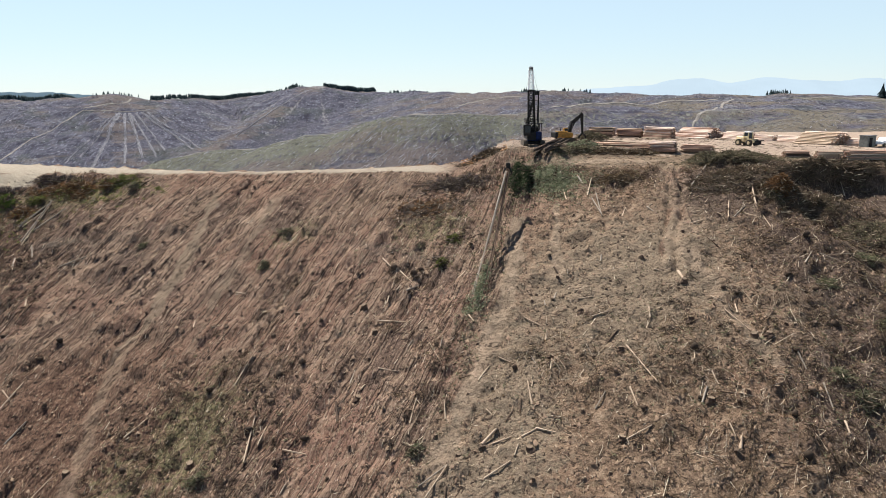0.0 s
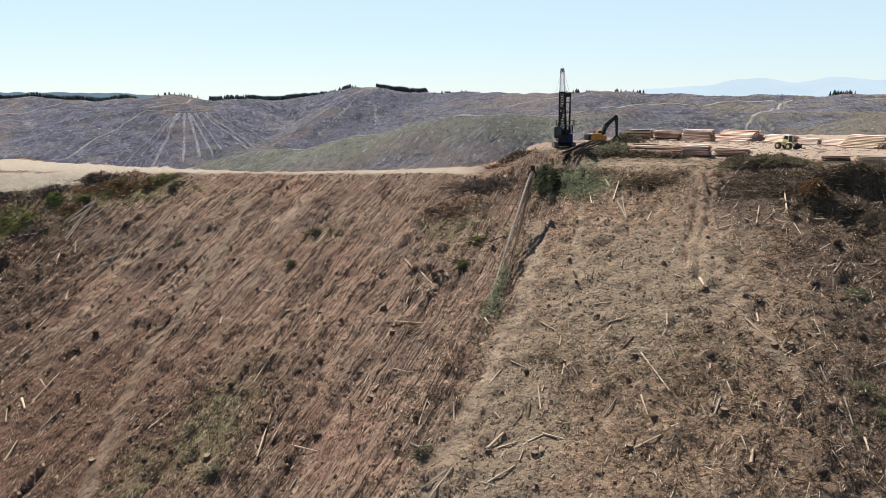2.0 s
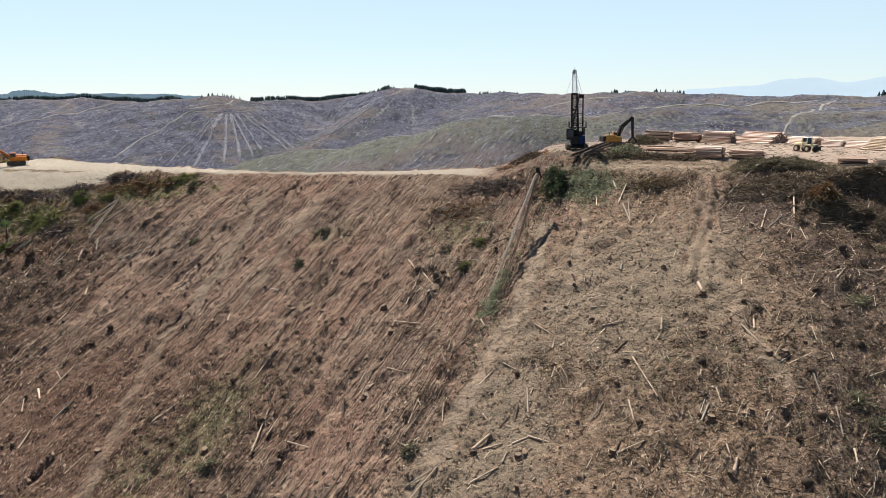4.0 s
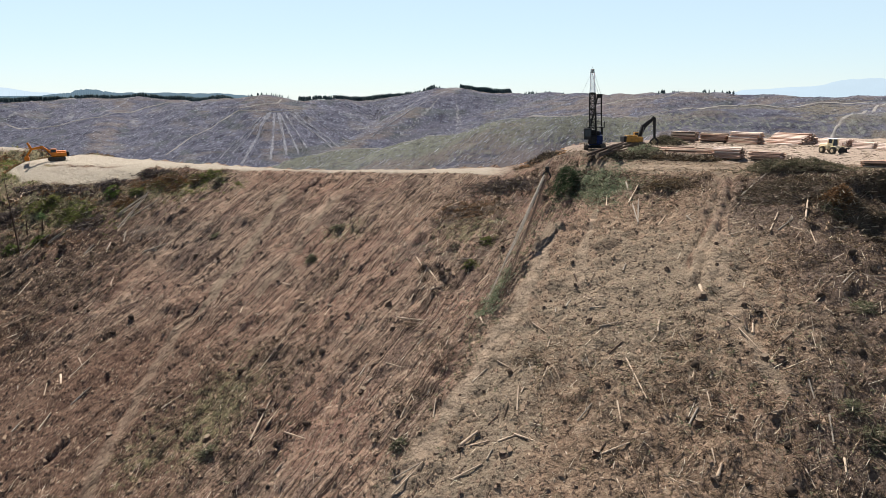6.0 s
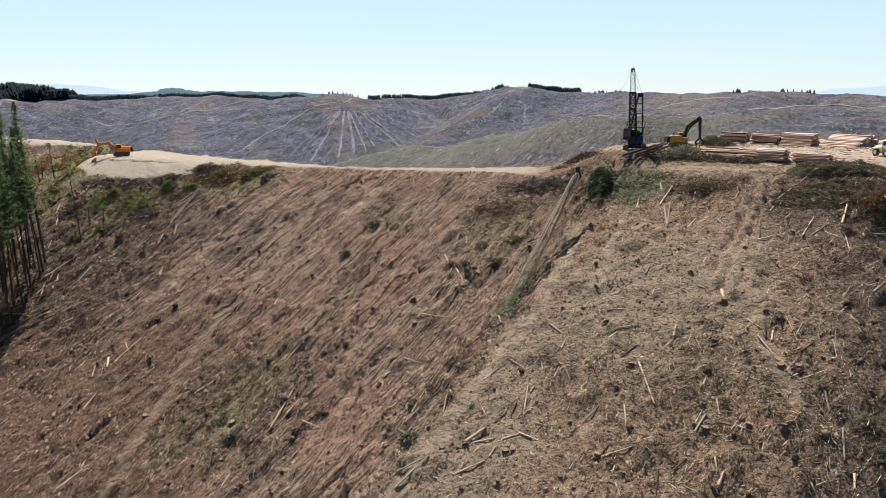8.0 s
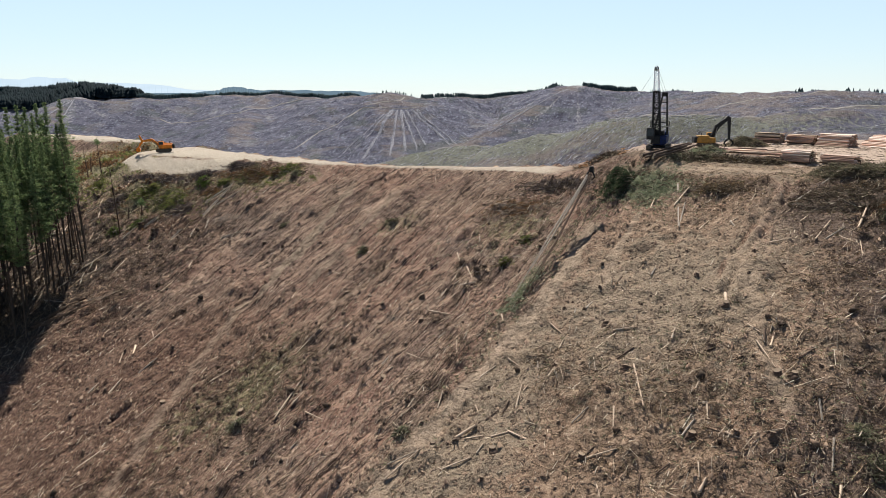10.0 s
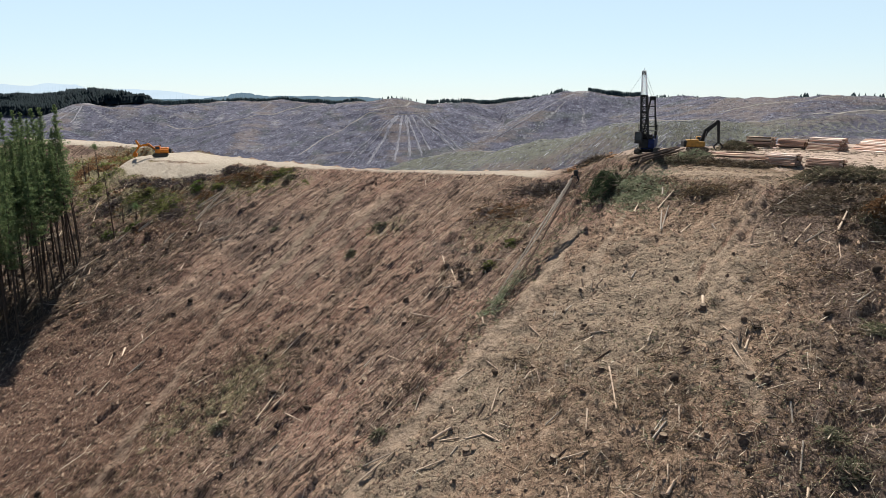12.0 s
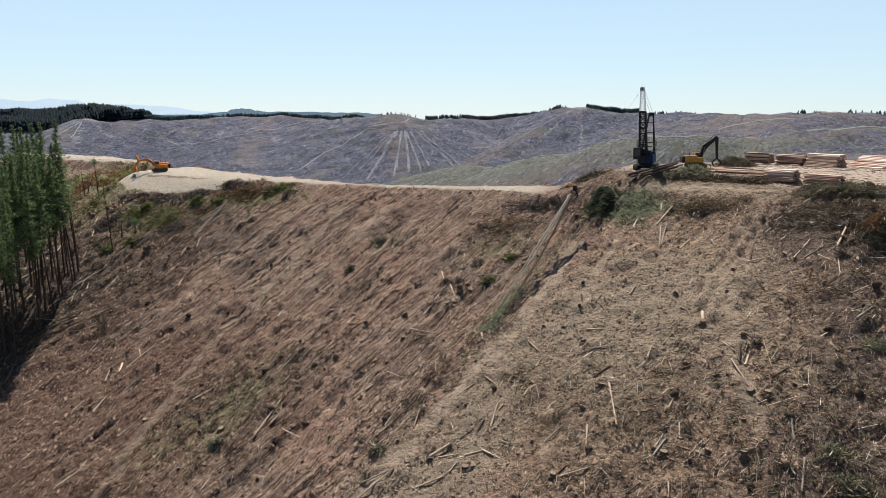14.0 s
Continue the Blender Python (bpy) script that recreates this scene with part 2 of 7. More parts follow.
SPURS = [
    (0.42, [(-446, 1005, 9), (-432, 962, 3), (-424, 932, -14), (-385, 880, -38), (-340, 800, -72)]),
    (0.40, [(-174, 1100, 20), (-208, 1020, 4), (-232, 950, -16), (-252, 880, -40), (-285, 800, -66)]),
    (0.40, [(-733, 1100, 9), (-705, 1010, -10), (-650, 900, -34), (-600, 810, -56)]),
    (0.40, [(-1287, 1180, -3), (-1092, 1000, 3), (-980, 1010, -3), (-886, 1150, 5)]),
    (0.42, [(-1092, 1000, 3), (-1060, 930, -12), (-1000, 860, -38)]),
]
RIDGES = NEAR_RIDGES + FAR_RIDGES + SPURS
ROAD_LEVEL = [(-400, -6), (-200, -6), (-120, -6.6), (-60, -6.3), (-30, -5.7), (2, -4.8), (12, -4.1), (34, -2.6), (46, -2.3), (60, -1.6), (90, -1.0)]
ROAD_BACK = [(-400, 235), (-190, 214), (-113, 180), (-82, 166), (-50, 155), (-20, 152), (0, 154), (12, 162), (24, 176), (40, 200), (60, 208), (120, 208)]
LANDING = -0.5
FACE_TOP = [(-150, 165), (-60, 154), (-20, 146), (10, 138), (40, 126), (100, 124)]


def ease(a, b, v):
    """0 at a, 1 at b, smooth between."""
    t = np.clip((v - a) / (b - a), 0.0, 1.0)
    return t * t * (3 - 2 * t)


def along(points, v):
    return np.interp(v, [p[0] for p in points], [p[1] for p in points])


def lower(a, b, k):
    """The lower of two heights, rounded where they meet."""
    h = np.clip(0.5 + 0.5 * (b - a) / k, 0, 1)
    return b + (a - b) * h - k * h * (1 - h)


def to_line(x, y, line):
    """The distance to a bent line, how far along it the nearest point lies, and its height there."""
    best = np.full(np.shape(x), 1e9)
    run = np.zeros(np.shape(x))
    high = np.zeros(np.shape(x))
    gone = 0.0
    for p, q in zip(line, line[1:]):
        dx, dy = q[0] - p[0], q[1] - p[1]
        size = dx * dx + dy * dy
        t = np.clip(((x - p[0]) * dx + (y - p[1]) * dy) / size, 0, 1)
        d = np.hypot(x - p[0] - t * dx, y - p[1] - t * dy)
        near = d < best
        best = np.where(near, d, best)
        run = np.where(near, gone + t * math.sqrt(size), run)
        if len(p) > 2:
            high = np.where(near, p[2] + t * (q[2] - p[2]), high)
        gone += math.sqrt(size)
    return best, run, high


def face_height(x, y):
    cap = along(FACE_TOP, x)
    u, v = np.clip(x, -150, 100) / 50, (np.clip(y, 40, cap) - 100) / 50
    z, n = 0.0, 0
    for i in range(5):
        for j in range(5 - i):
            z = z + FACE[n] * u**i * v**j
            n += 1
    return z + 0.5 * np.maximum(y - cap, 0) - 0.45 * np.maximum(40 - y, 0) - 0.25 * np.maximum(-150 - x, 0)


def ground_height(x, y):
    x, y = np.asarray(x, float), np.asarray(y, float)
    level = along(ROAD_LEVEL, x)
    pad = ease(131, 146, y) * ease(3, 17, x)
    level = level + (LANDING - level) * pad
    z = lower(face_height(x, y), level, 1.6)
    z = z - 4.0 * ease(-129, -141, x) * ease(150, 160, y) * (1 - ease(196, 204, y))
    behind = np.maximum(y - along(ROAD_BACK, x), 0)
    z = z - 0.52 * (np.sqrt(behind * behind + 16) - 4)
    z = np.maximum(z, -84 + 6 * np.sin(x * 0.011) + 5 * np.sin(y * 0.013 + x * 0.004))
    for steep, line in RIDGES if np.max(y) > 230 else ():
        d, _, high = to_line(x, y, line)
        r = high - steep * (np.sqrt(d * d + 400) - 20)
        if steep < 0.2:
            # the low rise behind the green ridge ends where it meets it
            r = r - 0.5 * np.maximum(line[0][0] - 8 - x, 0)
        z = np.where(y > 230, -lower(-z, -r, 8.0), z)
    return z


def grain(x, y, seed=0):
    """Smooth noise from -1 to 1 with cells one unit wide."""
    xi, yi = np.floor(x), np.floor(y)
    fx, fy = x - xi, y - yi
    fx, fy = fx * fx * (3 - 2 * fx), fy * fy * (3 - 2 * fy)

    def knot(a, b):
        h = np.sin(a * 127.1 + b * 311.7 + seed * 74.7) * 43758.5453
        return 2 * (h - np.floor(h)) - 1

    low = knot(xi, yi) * (1 - fx) + knot(xi + 1, yi) * fx
    high = knot(xi, yi + 1) * (1 - fx) + knot(xi + 1, yi + 1) * fx
    return low * (1 - fy) + high * fy


def across(x, y):
    """The coordinate across the drag marks, which run down the face and lean towards the yarder."""
    return x - 0.5 * (y - 100) * (1 - 0.85 * ease(0, 40, x))


def beside(x, y):
    """How far a point lies beyond the hauling corridor, towards the landing's side."""
    return x - 5.5 - 0.42 * (y - 90)


def flatness(x, y):
    """1 on the road, the landing and the bench, 0 on the face and far off."""
    level = along(ROAD_LEVEL, x)
    level = level + (LANDING - level) * ease(131, 146, y) * ease(3, 17, x)
    on = ease(-0.8, -0.15, ground_height(x, y) - level)
    on = on * (1 - ease(-128, -133, x) * (1 - ease(196, 203, y)))
    return on * (1 - ease(0, 3, y - along(ROAD_BACK, x)))


# bare lanes: swept hauling lanes on the face, wheel ruts below the road, and the pale bank under the bench
LANES = [
    (1.7, 0.9, [(-47, 64), (-50.3, 84), (-52, 106), (-49, 115.5), (-47.5, 129), (-47, 146)]),
    (2.0, 0.45, [(-72, 70), (-74, 100), (-70, 130)]),
    (2.8, 0.6, [(44.5, 134), (42, 128.7), (40.5, 121), (37.7, 111.6), (34.9, 106), (33, 99)]),
    (1.8, 0.9, [(13, 118), (8.8, 97.3), (6.6, 93), (3.5, 85), (-0.5, 76), (-5, 64)]),
    (1.1, 0.8, [(22, 132), (19.6, 119), (17.2, 102)]),
    (1.3, 0.7, [(36.5, 102), (38, 90), (40.5, 80)]),
    (1.6, 0.6, [(-33, 140), (-38, 118), (-40, 104)]),
    (1.7, 1.0, [(14, 140), (28, 136.5), (46, 132.8)]),
    (5.0, 1.0, [(-131, 165), (-122, 159), (-106, 156.5), (-92, 157)]),
]


def lanes(x, y):
    """0 to 1: how bare the ground is swept."""
    m = np.zeros(np.shape(x))
    for wide, much, line in LANES:
        d, _, _ = to_line(x, y, line)
        m = np.maximum(m, much * (1 - ease(wide * 0.45, wide, d + 0.8 * grain(np.asarray(x) * 0.4, np.asarray(y) * 0.4, 71))))
    return m


def relief(x, y):
    """The rough ground: gullies and drag marks on the face, humps on the far hills."""
    near = 1 - ease(200, 320, y)
    u = across(x, y)
    rough = 1 - 0.85 * flatness(x, y)
    rough = rough * (0.25 + 0.75 * ease(2.5, 6.5, to_line(x, y, LANES[-1][2])[0]))
    worn = 1 - 0.85 * ease(-3, 3, beside(x, y))
    z = near * rough * (0.5 * grain(u * 0.14, y * 0.02, 1) + worn * (0.24 * grain(u * 0.45, y * 0.02, 2) + 0.32 * grain(u * 1.0, y * 0.03, 9))
                        + 0.30 * grain(x * 0.35, y * 0.35, 3) + 0.32 * grain(x * 0.85, y * 0.85, 4))
    # long furrows that dragged stems have cut, broken off and begun again, and mounds of pushed-up soil
    deep = np.exp(-((grain(u * 0.30, y * 0.013, 11) / 0.15) ** 2)) * ease(0.0, 0.4, grain(u * 0.12, y * 0.035, 12))
    fine = np.exp(-((grain(u * 0.62 + 7, y * 0.02, 13) / 0.17) ** 2)) * ease(-0.1, 0.35, grain(u * 0.2, y * 0.05, 14))
    z = z - near * rough * worn * (0.60 * deep + 0.42 * fine)
    z = z + near * rough * (0.4 * ease(0.25, 0.7, grain(x * 0.28, y * 0.28, 15)) + 0.35 * ease(0.3, 0.7, grain(x * 0.6, y * 0.6, 16)))
    # the torn, undercut bank below the right of the landing
    edge = 121.5 + 1.2 * grain(x * 0.3, y * 0.0 + 3, 81)
    z = z - 2.8 * ease(1.2, -1.6, y - edge) * ease(90, 112, y) * ease(56, 61, x) * (1 - ease(82, 90, x))
    z = z - 1.6 * ease(1.0, -1.0, y - 112.5 - grain(x * 0.4, 0 * y + 7, 82)) * ease(98, 110, y) * ease(52, 55, x) * (1 - ease(60, 66, x))
    # wheel ruts below the end of the landing
    off, _, _ = to_line(x, y, LANES[2][2])
    z = z - (0.75 + 0.35 * grain(x * 0.5, y * 0.3, 83)) * np.exp(-(((off - 0.95) / 0.45) ** 2)) * near
    far = 1 - near
    return z + far * (2.2 * grain(x * 0.02, y * 0.02, 5) + 1.5 * grain(x * 0.05, y * 0.05, 6) + 0.7 * grain(x * 0.13, y * 0.13, 7))


def ground_at(x, y):
    return float(ground_height(x, y) + relief(np.asarray(float(x)), np.asarray(float(y))))

# ---- meshes ----
def mesh_of(name, verts, faces, mats, which=None):
    me = bpy.data.meshes.new(name)
    me.from_pydata(verts, [], faces)
    for m in mats if isinstance(mats, (list, tuple)) else [mats]:
        me.materials.append(m)
    if which is not None:
        me.polygons.foreach_set("material_index", which)
    me.update()
    return me


def spaced(knots):
    """A run of values from the first knot to the last, with the step that each knot asks for, growing evenly between."""
    out = [knots[0][0]]
    while out[-1] < knots[-1][0]:
        out.append(out[-1] + float(np.interp(out[-1], [k[0] for k in knots], [k[1] for k in knots])))
    return np.array(out)


def blot(x, y, spots):
    """Soft oval patches: centre x, y, half-widths and strength."""
    m = np.zeros(np.shape(x))
    for cx, cy, rx, ry, s in spots:
        m = np.maximum(m, s * np.exp(-((x - cx) / rx) ** 2 - ((y - cy) / ry) ** 2))
    return m


# the front edge of the worked landing
LIP = [(0, 152), (18, 149), (30, 147), (40, 141), (60, 134), (92, 129)]
# where logs were hauled up to a pad: centre, middle and half angle, strips, first and last reach, strength
HAUL_FANS = [(-1088, 1002, 0.3, 0.9, 15, 10, 190, 1.1), (-880, 1140, 0.4, 0.8, 17, 20, 230, 0.85), (-735, 1092, 0.4, 0.7, 17, 20, 220, 0.8),
             (-180, 1090, -0.2, 0.8, 15, 20, 260, 0.8), (-620, 1090, 0.2, 0.6, 19, 10, 200, 0.65)]


def build_ground():
    xs = spaced([(-2600, 120), (-1300, 11), (-700, 7), (-330, 4), (-140, 0.9), (-110, 0.52), (66, 0.46), (80, 0.7), (300, 6), (700, 12), (2200, 120)])
    ys = spaced([(-300, 30), (20, 4), (52, 0.46), (150, 0.55), (165, 0.65), (200, 1.8), (260, 4), (600, 6), (900, 5), (1150, 6), (1500, 40), (4600, 300)])
    x, y = np.meshgrid(xs, ys)
    z = ground_height(x, y) + relief(x, y)
    cols, rows = len(xs), len(ys)
    verts = np.stack([x, y, z], -1).reshape(-1, 3)
    a = (np.arange(rows - 1)[:, None] * cols + np.arange(cols - 1)).ravel()
    quads = np.stack([a, a + 1, a + cols + 1, a + cols], -1)
    me = bpy.data.meshes.new("ground")
    me.vertices.add(len(verts))
    me.vertices.foreach_set("co", verts.ravel())
    me.loops.add(quads.size)
    me.loops.foreach_set("vertex_index", quads.ravel().astype(np.int32))
    me.polygons.add(len(quads))
    me.polygons.foreach_set("loop_start", np.arange(0, quads.size, 4, dtype=np.int32))
    me.polygons.foreach_set("use_smooth", np.ones(len(quads), dtype=bool))
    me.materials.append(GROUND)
    me.update()
    me.validate()

    def store(name, values):
        me.attributes.new(name, "FLOAT", "POINT").data.foreach_set("value", np.asarray(values, np.float32).ravel())

    drag = me.attributes.new("drag", "FLOAT_VECTOR", "POINT")
    drag.data.foreach_set("vector", np.stack([across(x, y), y, 0 * x], -1).astype(np.float32).ravel())
    flat = flatness(x, y)
    lip = along(LIP, x) + 2.5 * grain(x * 0.25, y * 0.25, 61)
    muddy = ease(0, 14, x) * flat * ease(-2, 2, y - lip)
    swept = lanes(x, y)
    bank = ease(-86, -92, x)
    store("road", np.maximum(flat * (1 - 0.35 * ease(-85, -45, x)) * (1 - ease(-4, 12, x)), 0.8 * swept * bank))
    store("mud", muddy)
    store("lane", swept)
    # patches of darker soil, and shade painted along both wheel ruts
    store("dark_soil_shade", (1 - flat) * blot(x, y, [(-62, 84, 34, 28, 1.3), (-95, 100, 20, 22, 0.9), (-92, 136, 16, 9, 0.8), (-82, 152, 14, 3, 0.7), (-35, 90, 14, 16, 0.35)])
          + 1.2 * ease(-0.4, 0.3, grain(x * 0.5, y * 0.25, 84)) * np.exp(-(((to_line(x, y, LANES[2][2])[0] - 0.95) / 0.45) ** 2)) * (1 - flat))
    store("calm", 0.93 * ease(-7, 4, beside(x, y) + 3 * grain(x * 0.2, y * 0.2, 85)))
    # forest floor under the pines, where tree shade is put into the colour
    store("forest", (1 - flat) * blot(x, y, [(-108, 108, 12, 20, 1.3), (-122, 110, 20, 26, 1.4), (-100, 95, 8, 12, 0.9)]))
    store("tan", np.maximum(0.85 * swept * (1 - bank), np.maximum(flat * ease(0, 14, x) * 0.6 * (1 - ease(-2, 2, y - lip)), (1 - flat) * blot(x, y, [(-108, 153.5, 20, 3, 1.0), (-125, 156, 8, 5, 1.0), (26, 98, 20, 18, 0.95), (37, 107, 9, 12, 0.7), (8, 84, 8, 22, 0.9), (1, 67, 9, 16, 1.0), (45, 90, 10, 14, 0.5)]))))
    store("red", (1 - flat) * blot(x, y, [(-14, 82, 10, 8, 0.55), (-72, 78, 38, 24, 0.35), (-10, 120, 20, 9, 0.45), (27, 123, 16, 12, 0.3), (42.5, 125, 3.2, 9, 0.9), (38.5, 110, 3, 9, 0.6), (-30, 140, 25, 7, 0.4)]))
    store("slash", (1 - flat) * blot(x, y, [(-90, 128, 20, 24, 0.65), (-72, 104, 14, 18, 0.3), (-108, 116, 18, 26, 1.0), (-92, 96, 20, 30, 0.9), (-66, 84, 14, 24, 0.55), (-78, 68, 26, 18, 0.9), (-45, 70, 14, 12, 0.4), (4, 136, 8, 4, 0.7), (56, 117, 16, 13, 1.6), (66, 113, 18, 18, 1.4), (60, 98, 15, 18, 1.3), (54, 74, 16, 14, 1.1), (31, 126, 9, 4, 0.9), (-30, 92, 12, 9, 0.5), (-44, 112, 10, 8, 0.4)]))
    store("scrub", (1 - flat) * blot(x, y, [(-108, 145, 20, 9, 1.0), (-80, 150, 18, 5, 0.8), (-130, 160, 18, 20, 0.9), (-2, 122, 10, 9, 0.55), (66, 88, 9, 16, 0.6), (-35, 89, 8, 12, 0.75), (-43, 84, 6, 9, 0.6), (-28, 128, 8, 6, 0.5), (-150, 182, 30, 34, 1.3)]))
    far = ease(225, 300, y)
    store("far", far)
    d, run, _ = to_line(x, y, RIDGES[0][1])
    front = ease(-320, -270, x) * ease(8, -8, y - np.interp(x, [p[0] for p in RIDGES[0][1]], [p[1] for p in RIDGES[0][1]]))
    store("meadow", far * np.maximum(0.95 * front * (1 - ease(15, 110, d)) * (1 - 0.55 * ease(20, 110, x)), 0.2 * ease(60, 130, x) * (1 - ease(750, 950, y))))
    spur_top = np.zeros(x.shape)
    for _, line in SPURS + FAR_RIDGES:
        spur_top = np.maximum(spur_top, 1 - ease(6, 34, to_line(x, y, line)[0]))
    store("heath", far * (0.35 * ease(70, 130, x) * (1 - ease(600, 760, y)) + 0.35 * ease(-0.1, 0.5, grain(x * 0.03, y * 0.03, 91)) * ease(30, 110, x) * (1 - ease(600, 760, y)) + blot(x, y, [(260, 640, 60, 30, 0.6), (330, 560, 60, 25, 0.7), (110, 545, 40, 20, 0.5)])))
    store("rust", far * np.maximum(np.maximum(0.55 * spur_top, 0.75 * front * ease(10, 80, d) * (1 - ease(120, 260, d))), 0.45 * ease(-30, 90, x) * (1 - ease(900, 1000, y)) + blot(x, y, [(-10, 900, 120, 160, 0.5), (-432, 975, 50, 30, 0.9), (-150, 500, 60, 60, 0.5)])))
    lines = np.zeros(x.shape)
    for cx, cy, mid, half, count, start, end, much in HAUL_FANS:
        dx, dy = x - cx, y - cy
        turn, reach = np.arctan2(dx, -dy), np.hypot(dx, dy)
        fan = np.maximum(0, np.cos((turn - 0.25) * count + 0.6 * grain(turn * 9, reach * 0.004, 44))) ** 3
        fan = fan * (1 - ease(half, half + 0.25, np.abs(turn - mid))) * ease(start, start + 36, reach) * (1 - ease(end * 0.65, end, reach))
        lines = np.maximum(lines, much * fan * (0.7 + 0.3 * grain(turn * 14, reach * 0.02, 45)))
        lines = np.maximum(lines, much * (1 - ease(10, 18, reach)) * ease(-14, 4, dy))
    store("haul", far * lines)
    return tagged(new("ground", me), "steep clear-felled hillside of bare brown soil and slash, with worked-over hills beyond", "ground", kind="structure")


build_ground()

# ---- small tools for building things ----
def empty(name, x=0.0, y=0.0, z=0.0, turn=0.0):
    ob = new(name)
    ob.matrix_world = pose(x, y, z, 0, 0, turn)
    return ob


def part(name, bm, mat, parent, label=""):
    """Links a bmesh as one mesh object under a thing or a part."""
    me = bpy.data.meshes.new(name)
    bm.normal_update()
    bm.to_mesh(me)
    bm.free()
    me.materials.append(mat)
    ob = new(name, me)
    ob.parent = parent
    if label:
        ob["label"] = label
    return ob


def box(bm, centre, size, turn=None, bevel=0.0, taper=None):
    """A box; taper shrinks its top in x and y."""
    made = bmesh.ops.create_cube(bm, size=1)["verts"]
    if taper:
        for v in made:
            if v.co.z > 0:
                v.co.x *= taper[0]
                v.co.y *= taper[1]
    m = Matrix.Translation(centre) @ (turn or Matrix()) @ Matrix.Diagonal((*size, 1))
    bmesh.ops.transform(bm, matrix=m, verts=made)
    if bevel:
        edges = list({e for v in made for e in v.link_edges})
        bmesh.ops.bevel(bm, geom=edges, offset=bevel, segments=1, affect="EDGES")
    return bm


def beam(bm, p, q, wide, deep=None, wide_end=None):
    """A square bar from p to q, which may narrow."""
    p, q = Vector(p), Vector(q)
    deep = deep or wide
    ratio = (wide_end or wide) / wide
    made = bmesh.ops.create_cube(bm, size=1)["verts"]
    for v in made:
        if v.co.z > 0:
            v.co.x *= ratio
            v.co.y *= ratio
    turn = (q - p).to_track_quat("Z", "Y").to_matrix().to_4x4()
    bmesh.ops.transform(bm, matrix=Matrix.Translation((p + q) / 2) @ turn @ Matrix.Diagonal((wide, deep, (q - p).length, 1)), verts=made)
    return bm


def rod(bm, p, q, r, r_end=None, sides=8):
    p, q = Vector(p), Vector(q)
    turn = (q - p).to_track_quat("Z", "Y").to_matrix().to_4x4()
    bmesh.ops.create_cone(bm, cap_ends=True, segments=sides, radius1=r, radius2=r if r_end is None else r_end, depth=(q - p).length,
                          matrix=Matrix.Translation((p + q) / 2) @ turn)
    return bm


def outline(bm, points, wide, at=0.0):
    """A plate cut to an outline in the x-z plane, as wide as given along y."""
    a = [bm.verts.new((x, at - wide / 2, z)) for x, z in points]
    b = [bm.verts.new((x, at + wide / 2, z)) for x, z in points]
    bm.faces.new(a)
    bm.faces.new(b[::-1])
    for i in range(len(a)):
        j = (i + 1) % len(a)
        bm.faces.new((a[j], a[i], b[i], b[j]))
    bmesh.ops.recalc_face_normals(bm, faces=bm.faces)
    return bm


def soup(name, verts, faces, mats):
    """One mesh from arrays of triangles."""
    me = bpy.data.meshes.new(name)
    verts, faces = np.asarray(verts, np.float32), np.asarray(faces, np.int32)
    me.vertices.add(len(verts))
    me.vertices.foreach_set("co", verts.ravel())
    me.loops.add(faces.size)
    me.loops.foreach_set("vertex_index", faces.ravel())
    me.polygons.add(len(faces))
    me.polygons.foreach_set("loop_start", np.arange(0, faces.size, 3, dtype=np.int32))
    me.materials.append(mats)
    me.update()
    return me


def ground_many(x, y):
    return ground_height(x, y) + relief(x, y)


PRISM = np.array([(0, 1, 4), (0, 4, 3), (1, 2, 5), (1, 5, 4), (2, 0, 3), (2, 3, 5)])


def prisms(p, q, r):
    """Three-sided sticks from the points p to the points q, as vertices and faces."""
    axis = q - p
    axis /= np.linalg.norm(axis, axis=1)[:, None] + 1e-9
    side = np.cross(axis, np.array((0.31, 0.17, 0.94)))
    side /= np.linalg.norm(side, axis=1)[:, None] + 1e-9
    up = np.cross(side, axis)
    rings = []
    for end, thick in ((p, r), (q, r * 0.7)):
        for k in range(3):
            a = k * 2.0944 + 0.5
            rings.append(end + (side * math.cos(a) + up * math.sin(a)) * thick[:, None])
    verts = np.stack(rings, 1).reshape(-1, 3)
    faces = (PRISM[None] + (np.arange(len(p)) * 6)[:, None, None]).reshape(-1, 3)
    return verts, faces


def blades(centre, size, count, rng, flat=1.0):
    """Tufts: a few thin triangles round each centre, as vertices and faces."""
    n = len(centre) * count
    c = np.repeat(centre, count, 0)
    s = np.repeat(size, count)[:, None]
    way = rng.normal(size=(n, 3)) * (1, 1, flat)
    way /= np.linalg.norm(way, axis=1)[:, None]
    way[:, 2] = np.abs(way[:, 2]) * 0.8
    cross = np.cross(way, rng.normal(size=(n, 3)))
    cross /= np.linalg.norm(cross, axis=1)[:, None] + 1e-9
    off = c + rng.normal(size=(n, 3)) * s * 0.25
    verts = np.stack([off - cross * s * 0.15, off + cross * s * 0.15, off + way * s], 1).reshape(-1, 3)
    return verts, np.arange(n * 3).reshape(-1, 3)


